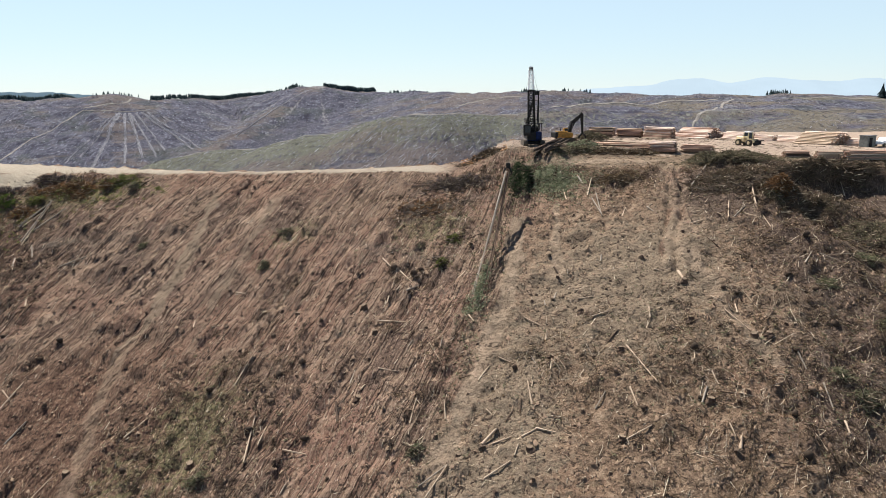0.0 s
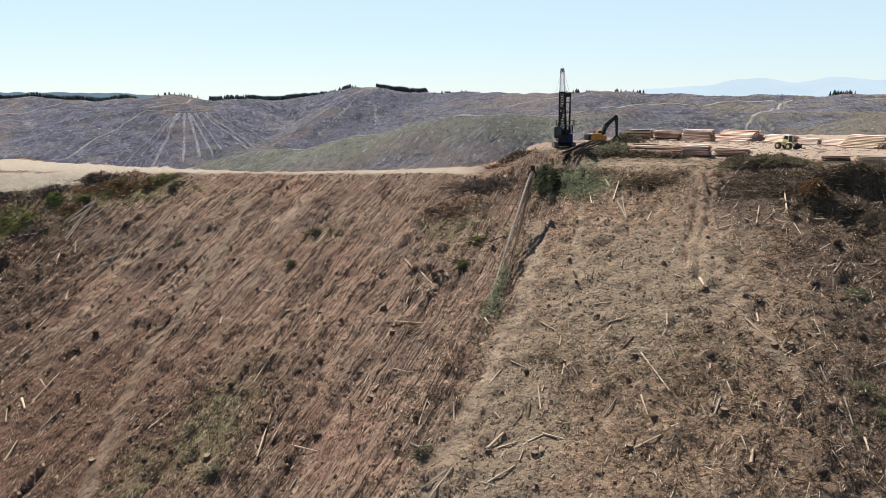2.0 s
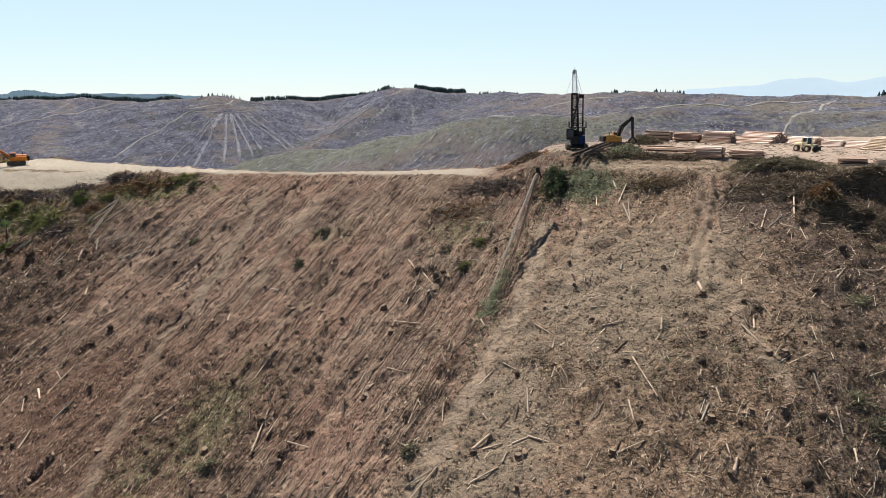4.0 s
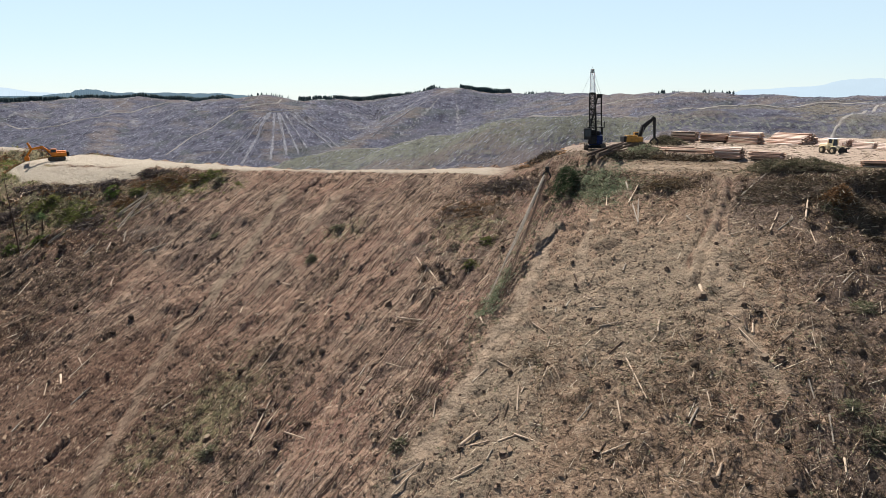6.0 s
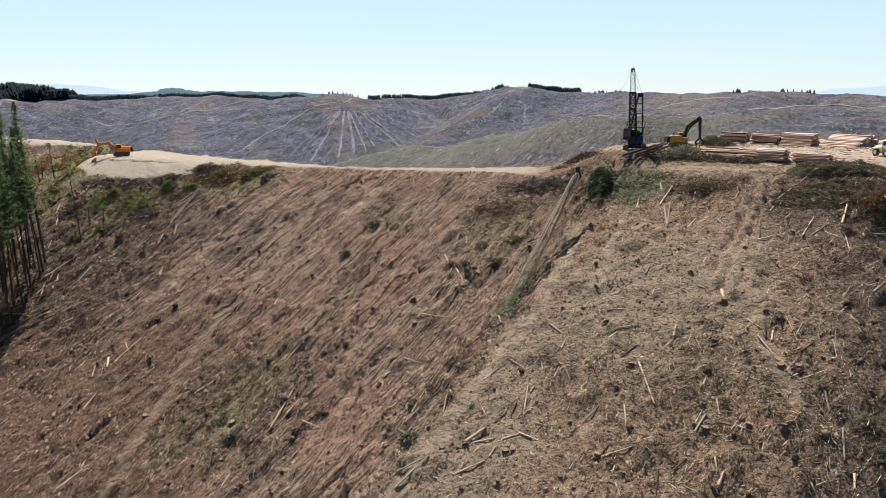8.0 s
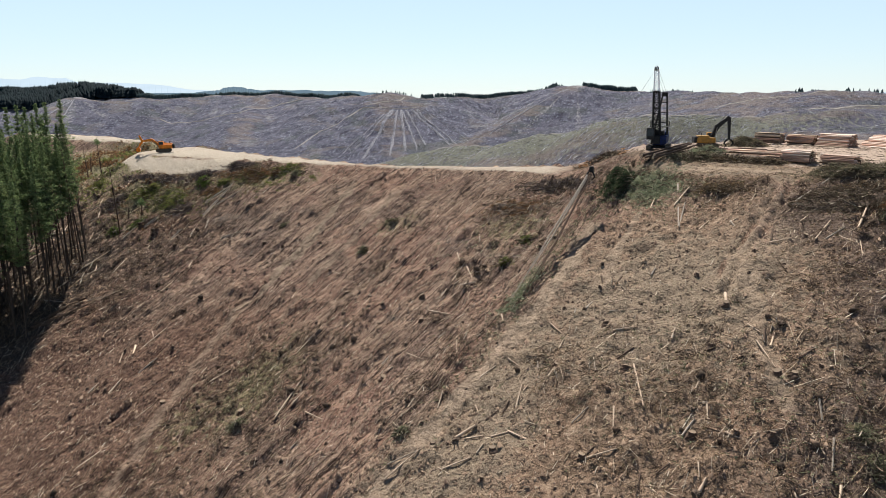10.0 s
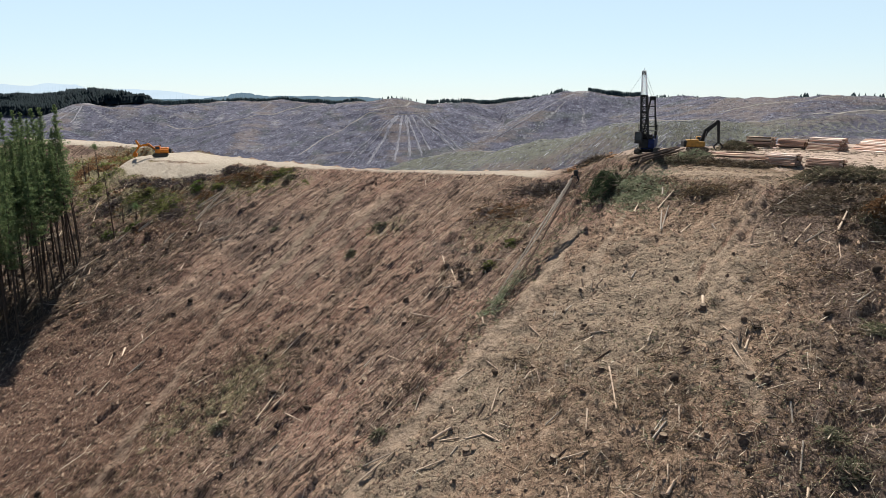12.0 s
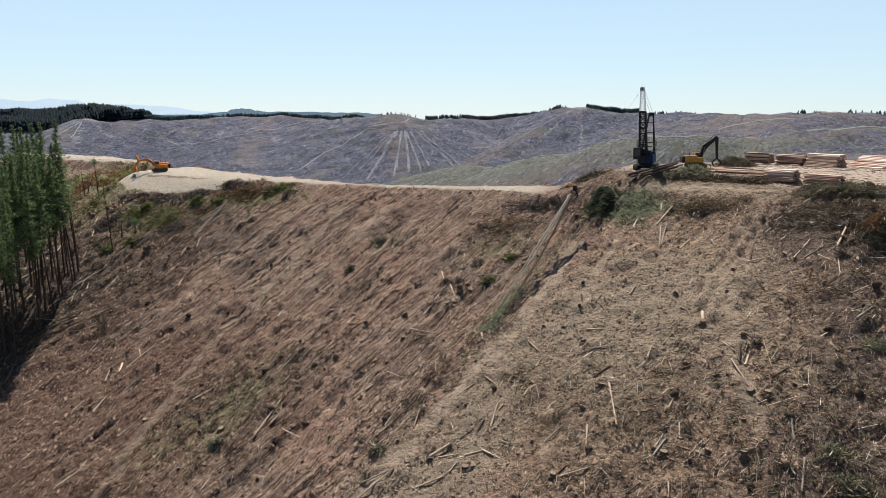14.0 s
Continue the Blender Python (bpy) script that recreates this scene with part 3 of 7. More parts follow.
def islands(name, tones, rough=0.9, leaf=0.0):
    """A material whose tone changes from piece to piece of one mesh; leaf: how much light shines through it."""
    mat, nodes, links, shader = material(name, rough, 0.0, 0.06)
    geo = nodes.new("ShaderNodeNewGeometry")
    ramp = nodes.new("ShaderNodeValToRGB")
    ramp.color_ramp.interpolation = "CONSTANT"
    while len(ramp.color_ramp.elements) < len(tones):
        ramp.color_ramp.elements.new(0.5)
    for k, c in enumerate(tones):
        ramp.color_ramp.elements[k].position = k / len(tones)
        ramp.color_ramp.elements[k].color = (*c, 1)
    links.new(geo.outputs["Random Per Island"], ramp.inputs[0])
    where = nodes.new("ShaderNodeTexCoord").outputs["Object"]
    mottle = wave_of(nodes, links, where, 2.5, 3)
    tone = blend(nodes, links, span(nodes, links, mottle, 0.35, 0.7, 0, 0.5), ramp.outputs[0], tuple(0.5 * v for v in tones[0]))
    links.new(tone, shader.inputs["Base Color"])
    if leaf:
        thin, mix = nodes.new("ShaderNodeBsdfTranslucent"), nodes.new("ShaderNodeMixShader")
        links.new(tone, thin.inputs["Color"])
        mix.inputs[0].default_value = leaf
        links.new(shader.outputs[0], mix.inputs[1])
        links.new(thin.outputs[0], mix.inputs[2])
        links.new(mix.outputs[0], nodes["Material Output"].inputs["Surface"])
    return mat

# ---- stumps and felled logs on the face ----
def log_mesh(name, seed, bark, sides=8, bend=0.02, sawn=None):
    """A log one metre long and one thick, lying along x, slightly bent and tapered, with sawn ends."""
    rng = random.Random(seed)
    verts, faces, which = [], [], []
    rings = 5
    for i in range(rings):
        t = i / (rings - 1)
        thick = 1.0 - 0.35 * t
        dy, dz = bend * 8 * math.sin(t * 3.1) * rng.uniform(0.5, 1), 0.0
        for k in range(sides):
            a = 2 * math.pi * k / sides
            r = thick * rng.uniform(0.9, 1.08)
            verts.append((t - 0.5, dy + r * math.cos(a), dz + r * math.sin(a)))
    for i in range(rings - 1):
        for k in range(sides):
            a, b = i * sides + k, i * sides + (k + 1) % sides
            faces.append((a, b, b + sides, a + sides))
            which.append(0)
    faces += [tuple(reversed(range(sides))), tuple(range((rings - 1) * sides, rings * sides))]
    which += [1, 1]
    me = mesh_of(name, verts, faces, [bark, sawn or CUT], which)
    me.polygons.foreach_set("use_smooth", [w == 0 for w in which])
    return me


LOG_PALE = [log_mesh("log", s, PEELED) for s in (1, 2)]
LOG_GREY = [log_mesh("log", s, GREYWOOD) for s in (3, 4)]
LOG_BARK = [log_mesh("log", s, BARK) for s in (5, 6)]


def lay_log(x, y, heading, length, thick, meshes, label, group, sink=0.7, name="log"):
    """A log that lies along the ground."""
    a = radians(heading)
    dx, dy = math.cos(a) * length * 0.42, math.sin(a) * length * 0.42
    p = Vector((x - dx, y - dy, ground_at(x - dx, y - dy)))
    q = Vector((x + dx, y + dy, ground_at(x + dx, y + dy)))
    way = (q - p).normalized()
    turn = way.to_track_quat("X", "Z").to_matrix().to_4x4()
    high = max((p.z + q.z) / 2, ground_at(x, y) - 0.1)
    ob = new(name, random.choice(meshes))
    ob.matrix_world = Matrix.Translation((x, y, high + thick * sink)) @ turn @ Matrix.Diagonal((length, thick, thick, 1))
    return tagged(ob, label, "log", group)


def stump_mesh(name, seed, sides=9):
    """A sawn stump one metre across, on flared roots."""
    rng = random.Random(seed)
    verts, faces, which = [], [], []
    for high, wide, rag in ((-0.5, 0.85, 0.35), (0.0, 0.66, 0.25), (0.25, 0.52, 0.08), (0.62, 0.46, 0.05)):
        for k in range(sides):
            a = 2 * math.pi * k / sides
            r = wide * (1 + rag * rng.uniform(-1, 1))
            verts.append((r * math.cos(a), r * math.sin(a), high + (0.12 * math.cos(a + seed) if high > 0.5 else 0)))
    for i in range(3):
        for k in range(sides):
            a, b = i * sides + k, i * sides + (k + 1) % sides
            faces.append((a, b, b + sides, a + sides))
            which.append(0)
    faces.append(tuple(range(3 * sides, 4 * sides)))
    which.append(1)
    return mesh_of(name, verts, faces, [BARK, STUMPTOP], which)


def root_mesh(name, seed):
    """An upturned root plate: a ragged lump of earth with torn roots that stick out."""
    rng = random.Random(seed)
    bm = bmesh.new()
    bmesh.ops.create_icosphere(bm, subdivisions=2, radius=0.5)
    for v in bm.verts:
        v.co *= rng.uniform(0.55, 1.15) + 0.35 * noise.noise(v.co * 2.6 + Vector((seed * 3.1, 0, 0)))
        v.co.z = v.co.z * 0.5 + 0.12
    for k in range(11):
        a = rng.uniform(0, 6.28)
        way = Vector((math.cos(a), math.sin(a), rng.uniform(-0.1, 0.9))).normalized()
        bend = way * rng.uniform(0.35, 0.6) + Vector((0, 0, 0.1))
        tip = bend + (way + Vector((rng.uniform(-0.6, 0.6), rng.uniform(-0.6, 0.6), rng.uniform(-0.4, 0.3)))) * rng.uniform(0.2, 0.55)
        rod(bm, way * 0.2, bend, 0.10, 0.06, 4)
        rod(bm, bend, tip, 0.06, 0.015, 4)
    me = bpy.data.meshes.new(name)
    bm.to_mesh(me)
    bm.free()
    me.materials.append(ROOTSOIL)
    return me


STUMPTOP = plain("weathered_stump_top", (0.25, 0.185, 0.125), (0.11, 0.08, 0.056), 4, 0.9, vary=0.8)
ROOTSOIL = plain("root_soil", (0.135, 0.095, 0.068), (0.06, 0.045, 0.034), 3, 0.95, bump=0.05)
STUMP_MESHES = [stump_mesh("stump", s) for s in range(1, 6)]
ROOT_MESHES = [root_mesh("stump", s) for s in range(1, 4)]
# x, y, heading, length and thickness of logs; x, y and size of stumps
LOGS_A = [
    (-82.6, 141.8, 83, 12.4, 0.22), (-83.9, 142.7, 58, 4.9, 0.2), (-79.0, 145.0, 54, 2.5, 0.18), (-98.0, 135.5, 56, 4.5, 0.2), (-86.7, 131.1, 75, 3.2, 0.18), (-75.0, 122.1, 110, 2.5, 0.28), (-77.0, 116.6, 90, 4.0, 0.2), (-82.1, 131.6, 111, 4.1, 0.16), (-79.7, 133.9, 116, 3.9, 0.15), (-83.7, 125.1, 95, 2.3, 0.16), (-118.6, 150.3, 113, 3.7, 0.28), (-95.0, 154.4, 112, 2.9, 0.25), (-116.7, 137.3, 125, 4.8, 0.22), (-102.5, 117.4, 124, 3.4, 0.25), (-94.3, 112.0, 37, 6.5, 0.2), (-91.1, 111.9, 38, 8.4, 0.2), (-106.6, 128.6, 88, 3.9, 0.2), (-75.6, 109.7, 73, 1.8, 0.2), (-69.6, 131.0, 51, 3.4, 0.16)]
LOGS_B = [
    (-26.2, 129.1, 61, 7.9, 0.22), (-34.5, 115.7, -26, 2.2, 0.22), (-9.4, 114.4, -62, 3.3, 0.22), (-8.2, 108.2, 77, 7.0, 0.16), (-6.6, 108.6, 52, 3.4, 0.2), (-23.2, 106.2, 86, 2.3, 0.17), (-41.1, 110.8, 99, 1.8, 0.2), (-36.9, 109.0, 44, 1.8, 0.15), (-7.9, 101.6, -12, 4.6, 0.2), (-12.2, 103.1, 53, 5.1, 0.14), (-8.0, 127.1, 97, 3.9, 0.16), (-6.1, 130.0, 62, 4.5, 0.16), (25.9, 122.2, -85, 15.5, 0.24), (26.3, 124.2, 72, 6.6, 0.2), (26.8, 118.6, 87, 7.6, 0.2), (18.7, 129.4, 88, 7.0, 0.2), (21.9, 125.0, 87, 8.1, 0.17), (5.4, 117.5, 10, 2.9, 0.16)]
LOGS_C = [
    (17.1, 102.9, -73, 1.7, 0.24), (16.2, 98.0, 70, 1.8, 0.2), (14.5, 96.7, 90, 1.2, 0.2), (20.3, 98.1, 3, 3.0, 0.16), (20.3, 96.3, 5, 2.4, 0.14), (21.7, 92.7, 17, 2.8, 0.17), (-6.0, 110.5, -57, 4.0, 0.22), (-4.9, 107.1, 43, 2.7, 0.18), (3.9, 96.8, -65, 1.6, 0.2), (24.1, 104.0, 75, 1.8, 0.22), (12.4, 94.1, -44, 3.0, 0.14), (19.6, 102.5, 74, 2.0, 0.15), (45.3, 123.1, 54, 9.1, 0.2), (51.1, 113.9, 73, 8.6, 0.24), (49.8, 106.9, -91, 6.7, 0.15), (39.5, 110.7, 83, 4.4, 0.2), (40.2, 107.9, 0, 3.2, 0.18), (51.6, 120.9, 53, 2.4, 0.26), (45.8, 110.5, 68, 6.8, 0.17)]
LOGS_D = [
    (48.3, 107.7, -55, 2.5, 0.15), (47.0, 109.2, 37, 3.5, 0.15), (34.2, 113.9, -68, 1.9, 0.2), (30.2, 115.0, 65, 3.3, 0.15), (33.8, 96.3, -87, 2.5, 0.36), (39.2, 89.9, 78, 2.4, 0.22), (38.3, 90.1, 88, 1.9, 0.22), (51.7, 96.1, 47, 3.2, 0.2), (28.0, 91.2, 80, 1.9, 0.22), (31.4, 99.2, -32, 1.2, 0.16), (37.1, 91.3, -43, 2.1, 0.14), (-69.7, 99.2, -51, 4.7, 0.32), (-63.2, 95.7, 57, 4.1, 0.24), (-66.4, 90.9, 91, 3.5, 0.24), (-68.5, 103.0, -40, 3.0, 0.2), (-67.1, 104.1, 76, 10.0, 0.2), (-71.6, 97.7, 117, 2.9, 0.17), (-78.0, 98.6, -49, 1.7, 0.18), (-44.0, 92.0, 51, 3.5, 0.19)]
LOGS_E = [
    (-70.9, 90.1, 88, 2.8, 0.17), (-34.3, 79.0, -53, 2.3, 0.14), (-26.0, 87.1, 91, 11.1, 0.2), (-24.3, 85.7, 79, 3.2, 0.16), (-19.4, 82.0, -9, 3.2, 0.2), (-14.5, 86.9, 101, 3.8, 0.24), (-13.0, 93.0, 80, 2.9, 0.16), (-11.3, 90.6, 53, 1.0, 0.22), (-3.0, 86.5, 94, 2.8, 0.19), (-4.2, 83.5, 78, 3.8, 0.17), (-0.1, 82.4, 93, 2.7, 0.15), (-27.0, 77.4, 61, 3.6, 0.15), (-1.6, 73.8, 30, 4.4, 0.14), (-1.4, 72.9, 51, 5.4, 0.16), (-0.2, 71.7, 77, 1.7, 0.18), (-7.9, 91.7, -18, 3.0, 0.13), (-20.0, 77.7, 56, 1.5, 0.15), (-4.9, 95.1, 61, 1.6, 0.14), (-29.5, 97.9, 67, 6.7, 0.13)]
LOGS_F = [
    (5.2, 77.6, 42, 2.8, 0.34), (6.6, 76.8, 15, 2.6, 0.17), (9.8, 76.5, 26, 2.1, 0.22), (11.9, 76.7, -20, 2.7, 0.2), (5.8, 72.8, 22, 3.7, 0.18), (8.1, 74.4, 64, 1.4, 0.15), (5.1, 86.6, 54, 2.9, 0.17), (10.6, 82.1, 93, 3.7, 0.19), (9.3, 80.8, 79, 2.1, 0.17), (11.1, 83.4, 73, 1.2, 0.15), (24.8, 83.2, -74, 7.7, 0.2), (22.5, 88.9, 44, 2.9, 0.16), (22.7, 78.6, -82, 2.9, 0.18), (22.1, 73.8, 18, 3.7, 0.16), (20.8, 74.3, 64, 1.8, 0.17), (18.8, 79.1, 45, 2.8, 0.14), (13.8, 85.7, 78, 2.1, 0.17), (15.2, 85.5, -61, 1.9, 0.14)]
LOGS_G = [
    (11.9, 86.5, -74, 3.4, 0.13), (13.3, 77.0, -65, 1.0, 0.15), (22.6, 69.8, -66, 1.7, 0.15), (26.5, 70.8, -91, 2.9, 0.18), (7.8, 79.7, 54, 2.0, 0.14), (5.4, 81.1, -57, 1.3, 0.14), (8.2, 88.2, -32, 2.4, 0.13), (13.9, 91.0, 78, 1.8, 0.15), (38.4, 87.4, -62, 4.5, 0.15), (42.5, 86.9, 46, 2.9, 0.17), (45.1, 85.3, 35, 1.2, 0.2), (43.6, 80.3, -84, 2.8, 0.2), (43.1, 75.9, -62, 2.5, 0.16), (44.4, 75.2, -96, 3.8, 0.18), (44.8, 71.6, -100, 1.8, 0.22), (41.2, 70.1, -69, 2.1, 0.16), (32.7, 70.9, 64, 1.6, 0.32), (30.8, 77.3, 56, 2.4, 0.22), (32.6, 79.1, -83, 2.5, 0.15)]
LOGS_H = [
    (31.4, 83.0, 74, 1.9, 0.14), (38.5, 76.9, 13, 3.1, 0.14), (28.7, 72.4, 50, 2.2, 0.15), (28.4, 69.9, -48, 2.1, 0.14), (32.2, 72.2, -82, 1.7, 0.15), (33.2, 76.8, -18, 1.5, 0.17), (35.2, 76.1, -6, 1.5, 0.14)]
STUMPS_A = [
    (31.0, 79.6, 1.6), (32.6, 88.0, 1.2), (40.1, 92.5, 1.5), (39.6, 84.7, 1.3), (41.3, 84.2, 1.2), (47.8, 85.7, 1.6), (33.9, 95.2, 1.0), (32.1, 70.3, 1.4), (4.3, 76.5, 1.4), (9.7, 74.3, 1.2), (20.2, 73.5, 1.1), (39.0, 76.7, 1.0), (31.3, 76.6, 1.3), (22.9, 86.1, 1.2), (14.1, 87.2, 1.0), (3.4, 76.1, 0.7), (2.9, 84.3, 0.6), (6.0, 84.3, 0.7), (12.0, 81.5, 0.8), (4.6, 92.2, 0.6), (3.2, 89.7, 0.7), (16.5, 78.2, 0.7), (14.5, 75.2, 0.6)]
STUMPS_B = [
    (9.6, 70.6, 0.7), (18.1, 70.0, 0.8), (15.3, 76.6, 0.6), (-1.4, 83.7, 0.7), (-1.3, 79.0, 0.9), (-3.6, 79.2, 0.7), (-5.2, 82.9, 0.7), (-9.5, 85.2, 0.6), (-8.2, 80.6, 0.6), (-12.0, 80.1, 0.8), (-18.0, 84.1, 0.8), (-16.9, 80.4, 0.6), (-17.1, 89.9, 0.8), (-15.6, 93.6, 0.7), (-9.6, 76.7, 0.7), (-12.0, 74.7, 0.6), (-12.2, 77.8, 0.6), (-25.0, 86.3, 0.9), (-21.7, 81.0, 0.8), (-42.3, 88.3, 1.9), (-47.1, 89.4, 0.8), (-51.2, 86.4, 1.2), (-52.7, 82.4, 0.8), (-65.3, 81.5, 0.7), (-60.1, 80.0, 0.8), (-56.8, 86.0, 0.7), (-57.7, 82.4, 0.6), (-69.1, 83.6, 0.8)]
STUMPS_C = [
    (-47.6, 84.6, 0.6), (-56.8, 96.3, 0.6), (-47.8, 93.3, 0.7), (-46.6, 99.1, 0.7), (-53.6, 102.1, 0.6), (-54.3, 106.3, 0.6), (-62.6, 88.6, 0.6), (-73.2, 86.3, 0.6), (-56.6, 89.2, 0.5), (-69.5, 87.8, 0.7), (-33.4, 83.7, 1.3), (-39.7, 83.7, 0.7), (1.5, 76.0, 1.0), (1.7, 72.4, 0.6), (-59.0, 127.3, 1.2), (-42.2, 119.8, 0.8), (-47.0, 119.7, 0.6), (-45.0, 116.4, 0.7), (-57.5, 133.1, 1.0), (-18.9, 117.7, 0.7), (-25.7, 116.4, 0.6), (-30.1, 117.4, 0.8), (-29.2, 110.1, 1.3), (-23.3, 107.5, 1.0)]
STUMPS_D = [
    (-15.9, 126.1, 0.6), (-21.0, 138.5, 0.5), (-13.0, 124.1, 0.6), (-12.4, 105.4, 1.3), (-22.8, 104.2, 0.8), (-4.3, 109.9, 1.5), (-50.9, 115.7, 0.7), (-53.4, 114.7, 0.6), (-51.3, 108.4, 0.6), (-59.5, 111.7, 0.7), (-63.7, 118.0, 0.6), (-58.8, 119.9, 0.8), (-92.2, 140.4, 1.6), (17.1, 101.4, 0.9), (13.7, 99.4, 0.7), (20.7, 108.1, 0.7), (18.7, 116.4, 0.6), (26.2, 112.9, 0.7), (43.5, 108.7, 1.0), (37.1, 106.3, 0.9), (46.6, 105.5, 0.8), (36.5, 101.4, 0.8), (24.4, 98.9, 0.6), (12.8, 97.7, 0.8), (19.2, 94.0, 1.2), (-61.8, 140.7, 0.5), (-10.3, 100.1, 1.1), (-11.9, 89.4, 1.2), (-71.1, 102.4, 0.8), (-78.1, 102.8, 0.9)]


def set_stump(x, y, size, rng):
    big = size >= 1.0
    ob = new("stump", rng.choice(ROOT_MESHES if big else STUMP_MESHES))
    ob.matrix_world = pose(x, y, ground_at(x, y) - (0.05 if big else 0.02), rng.uniform(-12, 4), rng.uniform(-8, 8), rng.uniform(0, 360)) @ Matrix.Diagonal((size, size, size * rng.uniform(0.8, 1.05), 1))
    return tagged(ob, "upturned pine stump with earth and torn roots" if big else "low sawn pine stump with dark bark on bare soil", "stump", "stumps on the cut face")


def scatter_logs():
    rng = random.Random(11)
    for rows in (LOGS_A, LOGS_B, LOGS_C, LOGS_D, LOGS_E, LOGS_F, LOGS_G, LOGS_H):
        for x, y, heading, length, thick in rows:
            kind = rng.random()
            meshes, word = (LOG_PALE, "pale broken pine log with the bark gone") if kind < 0.62 else (LOG_GREY, "weathered grey-brown pine log") if kind < 0.85 else (LOG_BARK, "dark pine log still in its bark")
            lay_log(x, y, heading, length, thick * 0.66, meshes, word + ", lying on the slope", "logs on the cut face")
    known = []
    for rows in (STUMPS_A, STUMPS_B, STUMPS_C, STUMPS_D):
        for x, y, size in rows:
            set_stump(x, y, size * (0.5 if size < 1 else 0.72), rng)
            known.append((x, y))
    # long grey stems on the scrubby bank
    for x, y, heading, length in [(-82.8, 142.3, 82, 12.6), (-84.1, 144.6, 64, 7.6), (-80.4, 142.9, 55, 8.0), (-98.1, 135.8, 60, 4.6), (-87.1, 131.6, 76, 3.6), (-82.4, 132.1, 112, 3.9), (-79.7, 134.0, 117, 4.4), (-70.5, 131.4, 35, 5.0), (-84.5, 143.4, 61, 6.3)]:
        lay_log(x, y, heading, length, rng.uniform(0.13, 0.19), LOG_GREY, "long weathered grey pine stem lying on the scrubby bank", "logs on the cut face")
    # wind-thrown and dropped stems round the foot of the standing pines
    for k in range(70):
        x, y = rng.uniform(-132, -100), rng.uniform(108, 146)
        meshes, word = ((LOG_GREY, "weathered grey"), (LOG_BARK, "dark"), (LOG_PALE, "pale"))[k % 3]
        lay_log(x, y, rng.choice((20, 60, 75, 110)) + rng.uniform(-18, 18), rng.uniform(1.5, 7), rng.uniform(0.09, 0.17), meshes, word + " pine stem lying below the standing pines", "stems below the pines")
    for k in range(8):
        lay_log(-99 + rng.uniform(-2, 2) + k * 0.4, 109.5 - k * 0.7, 44 + rng.uniform(-6, 6), rng.uniform(8, 13), rng.uniform(0.12, 0.17), LOG_BARK, "long dark pine stem in a bundle on the slope", "stems below the pines")
    lay_log(-106.5, 118.5, 72, 9, 0.15, LOG_GREY, "long pale weathered stem on the slope", "stems below the pines")
    # old stumps and rubble at the foot of the pale bank
    for k in range(30):
        set_stump(rng.uniform(-128, -92), rng.uniform(144, 152), rng.uniform(0.5, 0.95), rng)
    # the rest of the old planting rows
    for row in range(-36, 20):
        for k in range(24):
            x, y = row * 3.6 + rng.uniform(-1.3, 1.3), 56 + k * 4.3 + rng.uniform(-1.6, 1.6)
            if rng.random() < 0.82 or x < -112 or x > 66 or y > 140 - 0.35 * max(x, -20) or x > 0 and 80 < y < 112 and rng.random() < 0.6:
                continue
            if all((x - a) ** 2 + (y - b) ** 2 > 6 for a, b in known):
                set_stump(x, y, rng.uniform(0.34, 0.54), rng)


scatter_logs()

# ---- slash: broken branches, twigs, clods and needles too many to count ----
STICKS = islands("broken_branches", [(0.094, 0.062, 0.041), (0.297, 0.215, 0.138), (0.165, 0.110, 0.070), (0.055, 0.037, 0.026), (0.418, 0.330, 0.226), (0.110, 0.074, 0.048), (0.209, 0.149, 0.096), (0.072, 0.048, 0.033)])
TANGLE = islands("dark_branches", [(0.050, 0.034, 0.025), (0.090, 0.062, 0.043), (0.143, 0.105, 0.071), (0.036, 0.025, 0.019), (0.238, 0.178, 0.119)])
DUFF = islands("dead_needles", [(0.188, 0.125, 0.073), (0.106, 0.070, 0.045), (0.275, 0.194, 0.115), (0.144, 0.125, 0.062), (0.075, 0.051, 0.035)], leaf=0.35)
CLODS = islands("soil_clods", [(0.20, 0.138, 0.10), (0.26, 0.185, 0.13), (0.10, 0.068, 0.05), (0.065, 0.044, 0.034)], 0.97)
GREEN = islands("green_pine_twigs", [(0.144, 0.144, 0.085), (0.213, 0.206, 0.125), (0.100, 0.100, 0.062), (0.288, 0.269, 0.175)], leaf=0.4)


LUMPS = islands("dark_root_earth", [(0.075, 0.052, 0.037), (0.110, 0.076, 0.055), (0.050, 0.037, 0.028), (0.155, 0.108, 0.078)])


POLES = islands("broken_pole_wood", [(0.45, 0.36, 0.26), (0.58, 0.49, 0.37), (0.30, 0.235, 0.17), (0.66, 0.57, 0.45), (0.14, 0.105, 0.08), (0.36, 0.29, 0.22)])


def face_points(n, rng, density):
    """Points over the cut face, thinned by a density from 0 to 1."""
    x, y = rng.uniform(-138, 74, n), 50 + 108 * rng.uniform(0, 1, n) ** 1.25
    keep = (rng.uniform(0, 1, n) < density(x, y)) & (flatness(x, y) < 0.4) & (rng.uniform(0, 1, n) > lanes(x, y) * 1.1) & (y < along(ROAD_BACK, x) - 3)
    return x[keep], y[keep]


